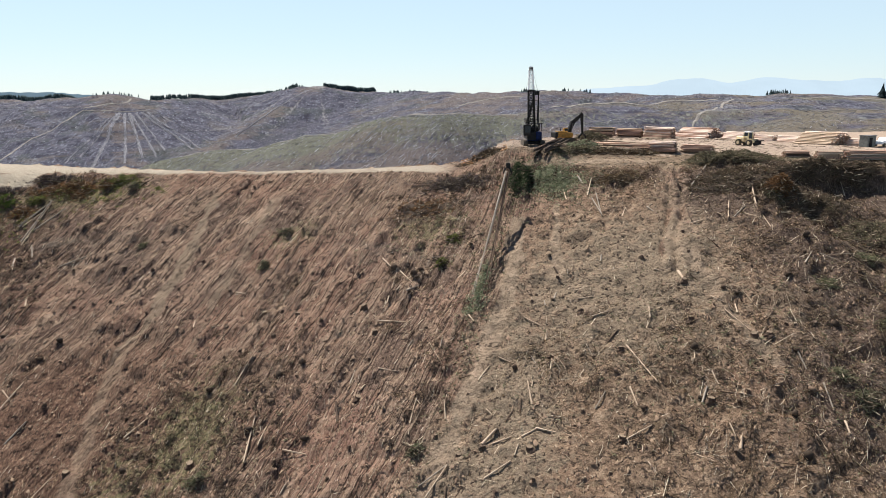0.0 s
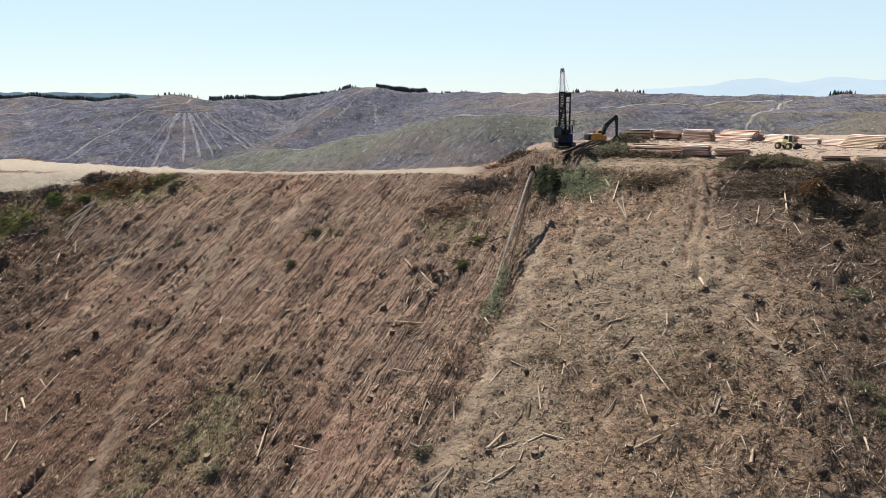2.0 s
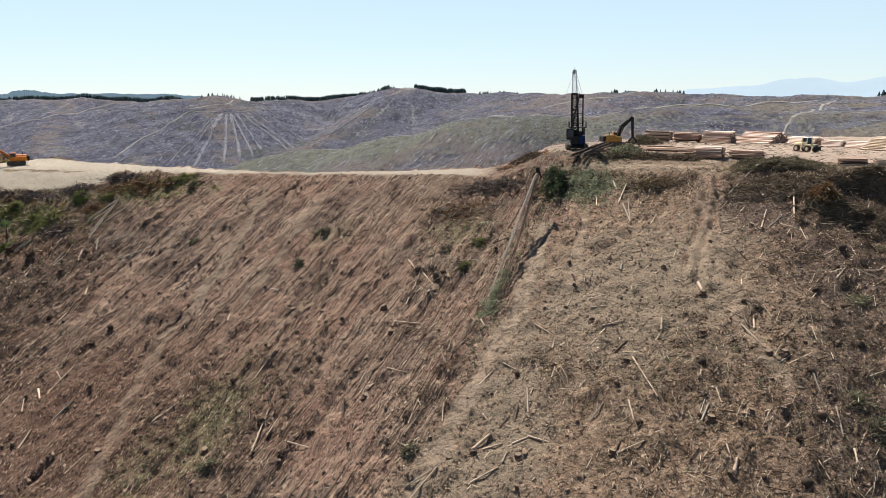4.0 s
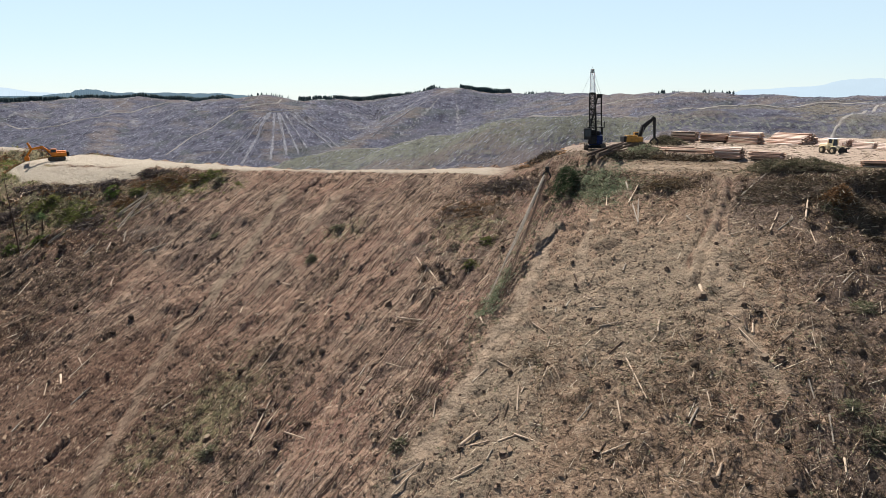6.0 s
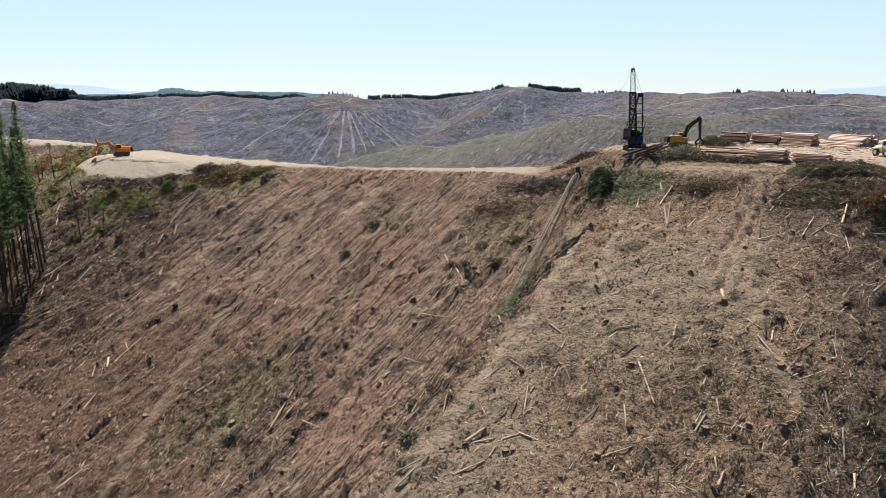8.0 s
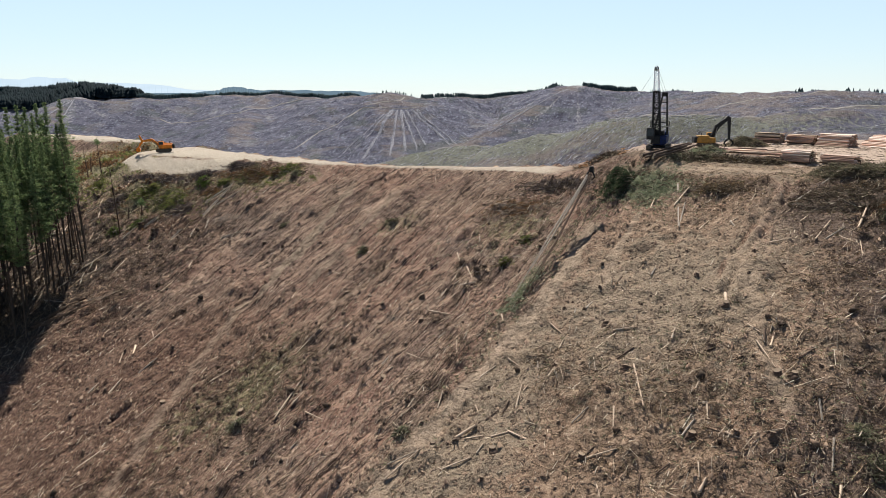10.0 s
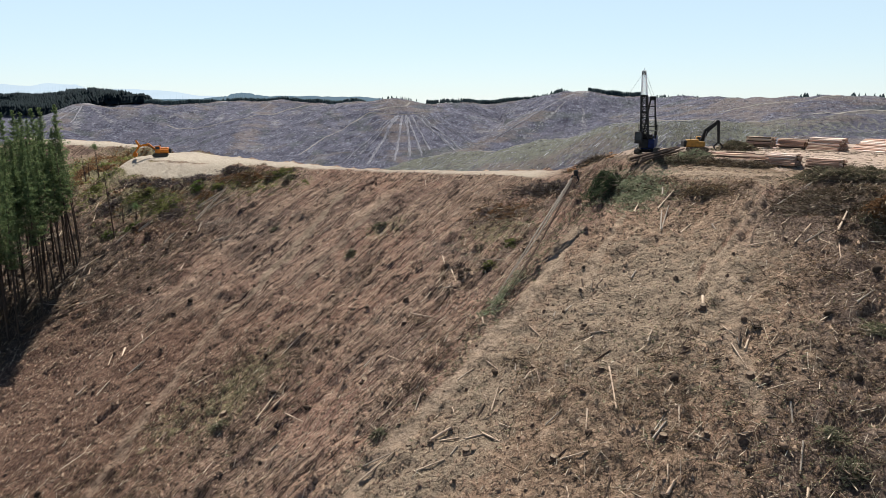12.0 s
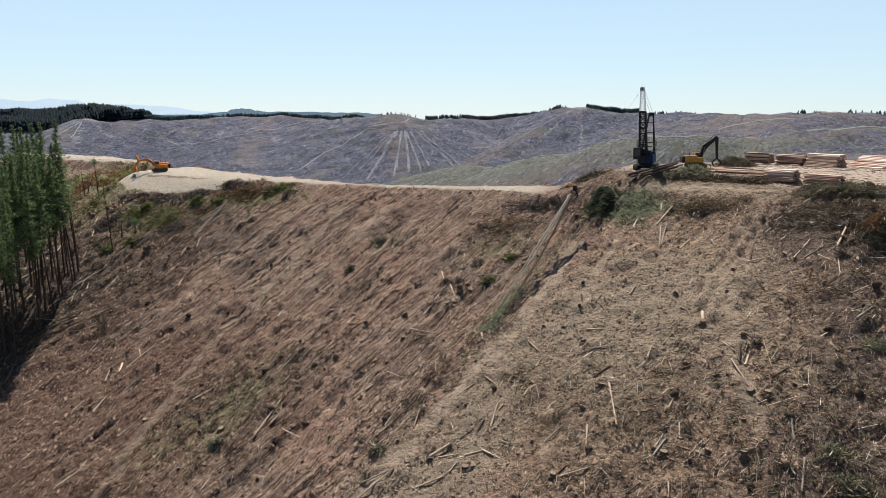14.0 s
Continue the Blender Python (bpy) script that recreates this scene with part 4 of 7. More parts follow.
# where slash lies in a row: both ends, half-width and strength
DRIFTS = [((9, 88), (24, 94), 1.6, 1.0), ((-7, 111), (-4, 105), 2.2, 0.9), ((-9, 102), (-3, 96), 2.0, 0.8), ((-30, 110), (-24, 118), 1.2, 0.8), ((-37, 93), (-27, 105), 1.6, 0.8),
          ((38, 92), (42, 84), 2.0, 0.8), ((28, 80), (34, 76), 1.8, 0.8), ((20, 74), (24, 72), 1.6, 0.7), ((-98, 112), (-84, 128), 3.0, 0.8), ((-70, 104), (-63, 112), 1.4, 0.7),
          ((45, 100), (52, 92), 3.0, 0.7), ((-44, 84), (-36, 92), 2.4, 0.8)]


def clumpy(x, y):
    """How thick the slash lies: in drifts down the face, thin on the swept corridor below the yarder."""
    drift = 0.5 + 0.5 * grain(across(x, y) * 0.22, y * 0.05, 21) + 0.4 * grain(x * 0.13, y * 0.13, 22)
    swept = blot(x, y, [(25, 104, 15, 14, 0.8), (20, 117, 11, 9, 0.7), (8, 84, 5, 22, 0.6), (-50, 128, 18, 18, 0.5), (-66, 92, 14, 22, 0.5), (-15, 100, 8, 20, 0.2)])
    extra = blot(x, y, [(-32, 92, 14, 12, 0.65), (-48, 70, 22, 13, 0.45), (22, 84, 18, 10, 0.5), (60, 108, 16, 22, 0.9), (34, 124, 14, 6, 0.5), (29, 131, 13, 6, 0.7), (-2, 132, 14, 7, 0.4), (47, 75, 18, 14, 0.8), (-90, 125, 18, 24, 0.6), (-88, 138, 12, 8, 0.4), (-112, 118, 14, 22, 0.7), (-120, 140, 14, 8, 0.5)])
    for p, q, wide, much in DRIFTS:
        extra = np.maximum(extra, much * np.exp(-((to_line(x, y, [p, q])[0] / wide) ** 2)))
    return np.clip(0.22 + 0.55 * drift * (0.75 + 0.25 * ease(-20, 10, x)) + extra - swept, 0.05, 1)


def build_slash():
    rng = np.random.default_rng(5)

    def sticks(x, y, lie, long, r, low, high):
        dx, dy = np.cos(lie) * long / 2, np.sin(lie) * long / 2
        up = rng.uniform(low, high, len(x))
        tip = np.where(rng.uniform(0, 1, len(x)) < 0.3, rng.uniform(0.1, 0.6, len(x)), up)
        p = np.stack([x - dx, y - dy, ground_many(x - dx, y - dy) + up], -1)
        q = np.stack([x + dx, y + dy, ground_many(x + dx, y + dy) + tip], -1)
        return prisms(p, q, r)

    def lying(n, x):
        return np.pi / 2 - 0.3 + rng.normal(0, 0.36, n) * (1 + 2.4 * ease(-15, 15, x))

    x, y = face_points(100000, rng, lambda a, b: clumpy(a, b) ** 1.6 * (0.60 + 0.28 * ease(-15, 12, a)))
    lip_x = rng.uniform(4, 92, 4200)
    lip_y = along(LIP, lip_x) - rng.uniform(-1.5, 16, 4200)
    bare = lanes(lip_x, lip_y) < 0.4
    lip_x, lip_y = lip_x[bare], lip_y[bare]
    x, y = np.concatenate([x, lip_x]), np.concatenate([y, lip_y])
    n = len(x)
    long = np.minimum(0.22 + rng.exponential(0.34, n), 3.5)
    tagged(new("slash", soup("slash", *sticks(x, y, lying(n, x), long, 0.018 + 0.016 * long * rng.uniform(0.4, 1.3, n), -0.02, 0.12), STICKS)),
           "broken pine branches and twigs strewn over the slope", "slash", kind="stuff")

    # stouter broken poles, pale where the bark is gone
    x, y = face_points(11000, rng, lambda a, b: np.clip(clumpy(a, b) - 0.12, 0.06, 1) * (0.4 + 0.6 * ease(-25, 5, a)))
    n = len(x)
    long = 0.45 + np.minimum(rng.exponential(0.6, n), 3.5)
    tagged(new("broken_poles", soup("broken_poles", *sticks(x, y, lying(n, x), long, rng.uniform(0.025, 0.06, n) * (0.8 + 0.15 * long), 0.0, 0.25), POLES)),
           "pale broken poles and split wood scattered over the slope", "slash", kind="stuff")

    # pale chips and snapped ends of branches
    x, y = face_points(26000, rng, lambda a, b: 0.35 + 0.4 * clumpy(a, b))
    n = len(x)
    tagged(new("wood_chips", soup("wood_chips", *sticks(x, y, lying(n, x) + rng.normal(0, 0.5, n), rng.uniform(0.15, 0.6, n), rng.uniform(0.02, 0.05, n), 0.02, 0.12), POLES)),
           "pale wood chips and snapped branch ends on the soil", "chips", kind="stuff")

    # thicker tangles, each a knot of crossed branches
    x, y = face_points(10000, rng, lambda a, b: np.clip(clumpy(a, b) * 1.7 - 0.75, 0, 1) * (1 - 0.35 * ease(5, 20, a)))
    knots = x, y
    x, y = np.repeat(x, 13), np.repeat(y, 13)
    n = len(x)
    x, y = x + rng.normal(0, 0.5, n), y + rng.normal(0, 0.5, n)
    long = rng.uniform(0.25, 1.05, n)
    tagged(new("slash_tangle", soup("slash_tangle", *sticks(x, y, rng.uniform(0, np.pi, n), long, rng.uniform(0.015, 0.045, n), 0.02, 0.65), TANGLE)),
           "dark knots of crossed branches on the slope", "slash", kind="stuff")

    # dark lumps of torn roots and earth under the knots
    pick = rng.uniform(0, 1, len(knots[0])) < 0.12
    x, y = knots[0][pick], knots[1][pick]
    ball = bmesh.new()
    bmesh.ops.create_icosphere(ball, subdivisions=1, radius=1)
    corner = np.array([v.co for v in ball.verts])
    sides = np.array([[v.index for v in f.verts] for f in ball.faces])
    ball.free()
    size = 0.13 + rng.exponential(0.19, len(x))
    shape = corner[None] * rng.uniform(0.5, 1.5, (len(x), len(corner), 1)) * np.minimum(size, 0.55)[:, None, None]
    shape += np.stack([x, y, ground_many(x, y) + np.minimum(size, 0.55) * 0.4], -1)[:, None]
    faces = (sides[None] + (np.arange(len(x)) * len(corner))[:, None, None]).reshape(-1, 3)
    tagged(new("root_lumps", soup("root_lumps", shape.reshape(-1, 3), faces, LUMPS)), "dark torn root lumps and earth clods among the slash", "roots", kind="stuff")

    # low dark stumps of the old planting rows
    col, row = np.meshgrid(np.arange(-110, 62, 3.5), np.arange(54, 142, 3.3))
    x, y = col.ravel() + rng.uniform(-1.2, 1.2, col.size), row.ravel() + rng.uniform(-1.2, 1.2, col.size)
    keep = (rng.uniform(0, 1, len(x)) < 0.08) & (flatness(x, y) < 0.3) & (lanes(x, y) < 0.5)
    x, y = x[keep], y[keep]
    r = rng.uniform(0.10, 0.24, len(x))
    ring = np.arange(6) * 2 * np.pi / 6
    z = ground_many(x, y)
    levels = []
    for lift, wide in ((-0.15, 1.5), (0.08, 1.1), (0.28, 0.85)):
        w = r[:, None] * wide * rng.uniform(0.8, 1.25, (len(x), 6))
        levels.append(np.stack([x[:, None] + w * np.cos(ring), y[:, None] + w * np.sin(ring), np.repeat((z + lift * (0.6 + 1.6 * r))[:, None], 6, 1) + rng.uniform(-0.04, 0.04, (len(x), 6))], -1))
    verts = np.concatenate(levels, 1)
    tris = [(a + k, a + (k + 1) % 6, a + 6 + k) for a in (0, 6) for k in range(6)] + [(a + (k + 1) % 6, a + 6 + (k + 1) % 6, a + 6 + k) for a in (0, 6) for k in range(6)] + [(12, 12 + k, 13 + k) for k in range(1, 5)]
    faces = (np.array(tris)[None] + (np.arange(len(x)) * 18)[:, None, None]).reshape(-1, 3)
    tagged(new("old_stumps", soup("old_stumps", verts.reshape(-1, 3), faces, LUMPS)), "low dark stumps in the rows of the old planting", "stumps", kind="stuff")

    x, y = face_points(80000, rng, lambda a, b: clumpy(a, b) ** 2.4 * (0.28 + 0.52 * ease(-15, 12, a)))
    c = np.stack([x, y, ground_many(x, y) + 0.03], -1)
    size = rng.uniform(0.12, 0.42, len(x))
    tagged(new("needle_litter", soup("needle_litter", *blades(c, size, 4, rng, 0.7), DUFF)), "brown dead needles and bark in drifts", "litter", kind="stuff")

    x, y = face_points(90000, rng, lambda a, b: (0.35 + 0.45 * (grain(across(a, b) * 0.35, b * 0.06, 23) > 0.0)) * (1 - 0.4 * ease(5, 25, a)))
    size = np.minimum(0.07 + rng.exponential(0.085, len(x)), 0.42)
    corner = np.array([(1, 0, -0.3), (-0.5, 0.87, -0.3), (-0.5, -0.87, -0.3), (0.1, 0.05, 1)])
    shape = corner[None] * rng.uniform(0.6, 1.3, (len(x), 4, 1)) * size[:, None, None]
    turn = rng.uniform(0, 6.28, len(x))[:, None]
    sx = shape[..., 0] * np.cos(turn) - shape[..., 1] * np.sin(turn) + x[:, None]
    sy = shape[..., 0] * np.sin(turn) + shape[..., 1] * np.cos(turn) + y[:, None]
    sz = shape[..., 2] * 1.1 + ground_many(x, y)[:, None] + 0.02
    fan = np.array([(0, 1, 3), (1, 2, 3), (2, 0, 3)])
    faces = (fan[None] + (np.arange(len(x)) * 4)[:, None, None]).reshape(-1, 3)
    tagged(new("soil_clods", soup("soil_clods", np.stack([sx, sy, sz], -1).reshape(-1, 3), faces, CLODS)), "loose clods of brown soil on the slope", "soil", kind="stuff")

    # green twigs along the corridor where stems are dragged, and by the crest
    def fresh(a, b):
        lane = np.abs(a - (4 + 0.27 * (b - 95)))
        return np.clip(np.exp(-(lane / 2.6) ** 2) * (0.25 + 0.75 * ease(70, 120, b)) + blot(a, b, [(22, 128, 9, 8, 0.8), (-2, 121, 8, 7, 0.4), (48, 80, 14, 12, 0.25), (-34, 88, 9, 9, 0.25), (30, 84, 16, 9, 0.2), (-108, 142, 18, 10, 0.2)]), 0, 1)

    x, y = face_points(90000, rng, fresh)
    c = np.stack([x, y, ground_many(x, y) + 0.04], -1)
    tagged(new("green_slash", soup("green_slash", *blades(c, rng.uniform(0.2, 0.65, len(x)), 4, rng, 0.5), GREEN)), "torn green pine twigs left along the hauling corridor", "slash", kind="stuff")


build_slash()

# ---- heaps of brush, shrubs and the stem drag ----
OLIVE = islands("olive_scrub_leaves", [(0.13, 0.15, 0.042), (0.19, 0.20, 0.062), (0.08, 0.095, 0.035), (0.23, 0.21, 0.085)], leaf=0.4)
BRIGHT = islands("bright_green_leaves", [(0.13, 0.18, 0.045), (0.18, 0.23, 0.065), (0.085, 0.12, 0.032)], leaf=0.45)
RUSTY = islands("dead_brown_fronds", [(0.20, 0.105, 0.05), (0.12, 0.068, 0.036), (0.25, 0.15, 0.075), (0.085, 0.055, 0.034)], leaf=0.35)
SAGE = islands("drying_pine_branches", [(0.19, 0.215, 0.13), (0.27, 0.29, 0.185), (0.135, 0.155, 0.095), (0.35, 0.345, 0.245)], leaf=0.4)
PURPLE = islands("bleached_purple_slash", [(0.15, 0.12, 0.115), (0.09, 0.07, 0.068), (0.23, 0.19, 0.18), (0.06, 0.046, 0.044)], leaf=0.2)
ROOTY = islands("dark_root_tangle", [(0.127, 0.091, 0.066), (0.083, 0.064, 0.048), (0.203, 0.146, 0.101), (0.114, 0.108, 0.064)], leaf=0.2)
PINETOPS = islands("fresh_pine_tops", [(0.045, 0.062, 0.030), (0.070, 0.090, 0.045), (0.030, 0.042, 0.022), (0.10, 0.115, 0.065)], leaf=0.3)
DARKGREEN = islands("dark_pine_foliage", [(0.102, 0.098, 0.058), (0.156, 0.144, 0.090), (0.072, 0.070, 0.046), (0.216, 0.192, 0.126), (0.180, 0.138, 0.096), (0.264, 0.210, 0.144)], leaf=0.4)


LITSTICKS = islands("torn_branches", [(0.11, 0.08, 0.058), (0.26, 0.20, 0.145), (0.16, 0.125, 0.09), (0.06, 0.045, 0.035), (0.46, 0.38, 0.28), (0.13, 0.10, 0.075), (0.085, 0.065, 0.05), (0.19, 0.15, 0.105)])


def heap(name, label, x, y, rx, ry, high, leaves, mats, seed, sticks=400, size=(0.2, 0.48), turn=0.0):
    """A heap of tangled branches and foliage: parts core, branches and foliage."""
    rng = np.random.default_rng(seed)
    low = high < 1.3
    ob = tagged(empty(name, x, y, ground_at(x, y)), label, name.replace("_", " "))
    ca, sa = math.cos(radians(turn)), math.sin(radians(turn))

    def spread(n, lift):
        a, d = rng.uniform(0, 6.28, n), np.minimum(np.abs(rng.normal(0, 0.52, n)) + 0.25 * rng.uniform(0, 1, n), 1.45)
        d = d * (1 + 0.35 * np.sin(a * 3 + seed) * np.sin(a * 2 + 1.7 * seed))
        u, v = d * np.cos(a) * rx, d * np.sin(a) * ry
        lx, ly = u * ca - v * sa, u * sa + v * ca
        dome = np.maximum(0, 1 - d**2) ** 0.6 * high * (0.75 + 0.3 * grain(lx * 0.7 + seed, ly * 0.7, 31))
        lz = ground_many(lx + x, ly + y) - ground_at(x, y) + dome * rng.uniform(1 - lift, 1, n)
        return np.stack([lx, ly, lz], -1)

    bm = bmesh.new()
    bmesh.ops.create_icosphere(bm, subdivisions=3, radius=1)
    for v in bm.verts:
        k = (0.45 if low else 0.68) + 0.25 * noise.noise(v.co * 2.1 + Vector((seed, 0, 0)))
        u, w = v.co.x * rx * k, v.co.y * ry * k
        px, py = u * ca - w * sa, u * sa + w * ca
        base = ground_at(px + x, py + y) - ground_at(x, y)
        v.co = (px, py, base + max(v.co.z, -0.15) * high * 0.8 * k)
    part("core", bm, ROOTSOIL, ob)
    c = spread(sticks, 0.6)
    way = rng.normal(size=(sticks, 3)) * (1, 1, 0.35)
    way /= np.linalg.norm(way, axis=1)[:, None]
    long = rng.uniform(0.6, 3.0, sticks)[:, None]
    stick = new("branch_tangle", soup("branch_tangle", *prisms(c - way * long / 2, c + way * long / 2, rng.uniform(0.025, 0.085, sticks)), LITSTICKS))
    stick.parent = ob
    stick["kind"] = "stuff"
    leaves = int(leaves * 1.3)
    c = spread(leaves, 0.35)
    leaf = new("foliage", soup("foliage", *blades(c, rng.uniform(*size, leaves), 5, rng, 0.8), mats))
    leaf.parent = ob
    leaf["kind"] = "stuff"
    return ob


heap("brush_heap", "big heap of dark green pine tops at the landing's edge", 53, 129, 8.5, 3.4, 2.6, 3600, DARKGREEN, 1, 700, turn=-4)
heap("brush_heap", "dark pile of green pine tops below the log chute", 14.8, 131.5, 2.6, 6.0, 3.2, 2600, PINETOPS, 2, 260, turn=-12)
heap("brush_heap", "spread of fresh green pine branches below the log chute", 20.5, 130.5, 5.0, 6.5, 0.5, 3000, SAGE, 18, 420, (0.2, 0.5))
heap("brush_heap", "tangle of dry tan and green slash beside the loader", 29.5, 146, 3.8, 3.4, 1.8, 1300, SAGE, 3, 450)
heap("brush_heap", "heap of dark brush behind the loader", 37, 172, 4.2, 3.0, 2.6, 1500, DARKGREEN, 4, 400)
heap("slash_bank", "bank of dark roots and brown slash under the landing", 69, 122.5, 11, 2.6, 2.2, 2600, ROOTY, 5, 900)
heap("slash_bank", "steep bank of dark torn roots and brush", 60, 114, 8, 5.0, 1.5, 1700, ROOTY, 15, 700)
heap("brush_heap", "low tangle of tan slash below the chute", 26, 142, 3.5, 2.0, 0.6, 500, GREEN, 16, 500)
heap("brush_heap", "low tangle of dry slash at the edge of the landing", 37, 140.5, 4.5, 1.6, 0.3, 300, DUFF, 17, 300)
heap("slash_bank", "bank of grey tangled branches pushed over the edge", 50, 119, 8.5, 5.0, 1.5, 1200, ROOTY, 6, 700)
heap("slash_bank", "low bank of purple-grey slash along the crest", 3, 135.5, 9.0, 3.2, 0.8, 700, PURPLE, 7, 600, turn=-14)
heap("slash_bank", "low bank of brown slash along the crest", -3, 128, 9.0, 4.5, 0.4, 420, RUSTY, 8, 160)
heap("brush_heap", "tangle of grey slash below the road", 32, 126, 5.0, 2.2, 0.9, 420, DUFF, 9, 200)
heap("shrub", "rusty brown and olive shrub on the torn bank", 55.8, 114.2, 2.6, 2.0, 2.4, 900, RUSTY, 61, 120, (0.25, 0.55))
heap("brush_heap", "dark mound of brush low on the spur", 66, 104, 7.0, 5.0, 1.6, 1400, DARKGREEN, 10, 700)
heap("brush_heap", "pile of pale chips and broken wood by the road", 9.5, 149, 3.6, 2.2, 1.2, 300, DUFF, 13, 1300)
for k, (bx, by, rx, ry, hh, n) in enumerate([(29, 142.5, 3.0, 2.0, 1.0, 600), (33, 141, 4.0, 1.8, 0.45, 400), (40, 140, 3.4, 1.4, 0.5, 250), (52, 121, 5, 3.0, 1.3, 500)]):
    heap("brush_heap", "tangled heap of torn branches and green tops on the bank", bx, by, rx, ry, hh, n, GREEN if k == 0 else DUFF, 70 + k, 320)
for k, (bx, by, rx, ry, hh, mats) in enumerate([(-116, 151, 6, 2.2, 0.5, PURPLE), (-105, 150.5, 6, 2.0, 0.6, PURPLE), (-95, 152.5, 5, 1.8, 0.7, PURPLE), (-84, 152, 5.5, 3.0, 0.5, RUSTY), (-77.5, 151.5, 3.0, 3.2, 0.5, RUSTY), (-70.5, 153.5, 4.5, 2.2, 0.5, OLIVE),
                                                (-99, 143.5, 6.5, 2.6, 0.6, OLIVE), (-109, 144.5, 5.5, 3.0, 0.7, OLIVE), (-116, 141, 4, 3.5, 0.6, PURPLE), (-93, 139, 4.5, 3.0, 0.4, PURPLE), (-87, 145, 3.4, 1.8, 0.4, RUSTY), (-85, 155.8, 5.0, 1.0, 0.7, PURPLE)]):
    words = "dark purple-grey slash" if mats is PURPLE else "rust-brown bracken" if mats is RUSTY else "olive broom and scrub"
    heap("scrub_patch", "low spread of " + words + " on the scrubby bank", bx, by, rx, ry, hh, 900, mats, 110 + k, 150, (0.18, 0.42))
for k, (bx, by, br) in enumerate([(-92.8, 148.5, 2.6), (-86, 148.5, 2.2), (-107.7, 146.8, 3.0), (-128.5, 148.5, 3.5), (-102.4, 135, 2.2), (-107.3, 132.6, 1.8), (-98.3, 141, 3.0)]):
    heap("shrub", "bright green broom bush among the slash" if k in (0, 4, 5) else "olive green shrub on the scrubby bank", bx, by, br, br * 0.7, br * 0.36, 420, BRIGHT if k in (0, 4, 5) else OLIVE, 20 + k, 60, (0.18, 0.42))
for k, (bx, by, br) in enumerate([(-57.6, 132.8, 1.2), (-29.2, 129.2, 1.8), (-31.7, 121, 1.5), (-3.9, 77.8, 1.3), (-0.3, 111.5, 1.3), (1.7, 117, 1.6), (47.2, 77.6, 2.2), (48.6, 74.6, 2.4), (54.8, 113, 2.6), (52.5, 91.5, 2.0), (-31.5, 80.2, 2.2), (-80, 152, 2.5), (-72, 151.5, 2.2), (-66, 151, 1.6), (57, 84, 2.4), (60, 96, 2.4)]):
    heap("shrub", "low grey-green plant on bare soil" if bx < 40 else "scrubby green regrowth among the slash", bx, by, br * 0.8, br * 0.65, br * 0.4, 260, RUSTY if bx < -60 and k != 13 else OLIVE if -5 < bx < 5 and by > 100 else GREEN, 40 + k, 40, (0.15, 0.4))


def stem_drag():
    """Long stems hauled up the corridor, their butts slung from the rope and the green tops trailing."""
    ob = tagged(empty("stem_drag"), "bundle of long pine stems with green tops, hauled by a rope", "stems")
    rng = random.Random(3)
    butt, belly, tail = Vector((11.45, 122.2, -2.6)), Vector((8.2, 111.5, -11.6)), Vector((5.0, 100.6, -20.0))
    for k in range(4):
        bm = bmesh.new()
        off = Vector((rng.uniform(-0.4, 0.4), rng.uniform(-0.3, 0.3), rng.uniform(-0.3, 0.3)))
        a, b, c = butt + off + (belly - butt) * rng.uniform(0, 0.12), belly + off * 2.5, tail + off * 5
        c.z = ground_at(c.x, c.y) + 0.3
        rod(bm, a, b, 0.17, 0.12, 7)
        rod(bm, b, c, 0.12, 0.035, 6)
        part("stem", bm, BARK if k % 2 else GREYWOOD, ob)
    nrng = np.random.default_rng(8)
    n = 300
    t = 0.25 + 0.75 * nrng.uniform(0, 1, n) ** 0.8
    spread = 0.35 + 1.3 * t
    c = np.stack([belly.x + (tail.x - 1 - belly.x) * t + nrng.normal(0, 1, n) * spread * 0.5, belly.y + (tail.y - 3 - belly.y) * t, 0 * t], -1)
    c[:, 2] = ground_many(c[:, 0], c[:, 1]) + nrng.uniform(0.1, 1, n) * (2.1 - 1.5 * t)
    crown = new("green_top", soup("green_top", *blades(c, nrng.uniform(0.2, 0.6, n), 5, nrng, 0.7), SAGE))
    crown.parent = ob
    crown["kind"] = "stuff"
    bm = bmesh.new()
    box(bm, butt + Vector((0.1, 0.3, 0.7)), (0.7, 0.6, 1.0), bevel=0.1)
    for side in (-1, 1):
        beam(bm, butt + Vector((side * 0.35, 0.2, 0.3)), butt + Vector((side * 0.75, 0, -0.5)), 0.22)
        beam(bm, butt + Vector((side * 0.75, 0, -0.5)), butt + Vector((side * 0.3, -0.1, -1.1)), 0.2, None, 0.1)
    part("grapple", bm, BLACK, ob, "dark steel grapple")
    return butt


DRAG_BUTT = stem_drag()


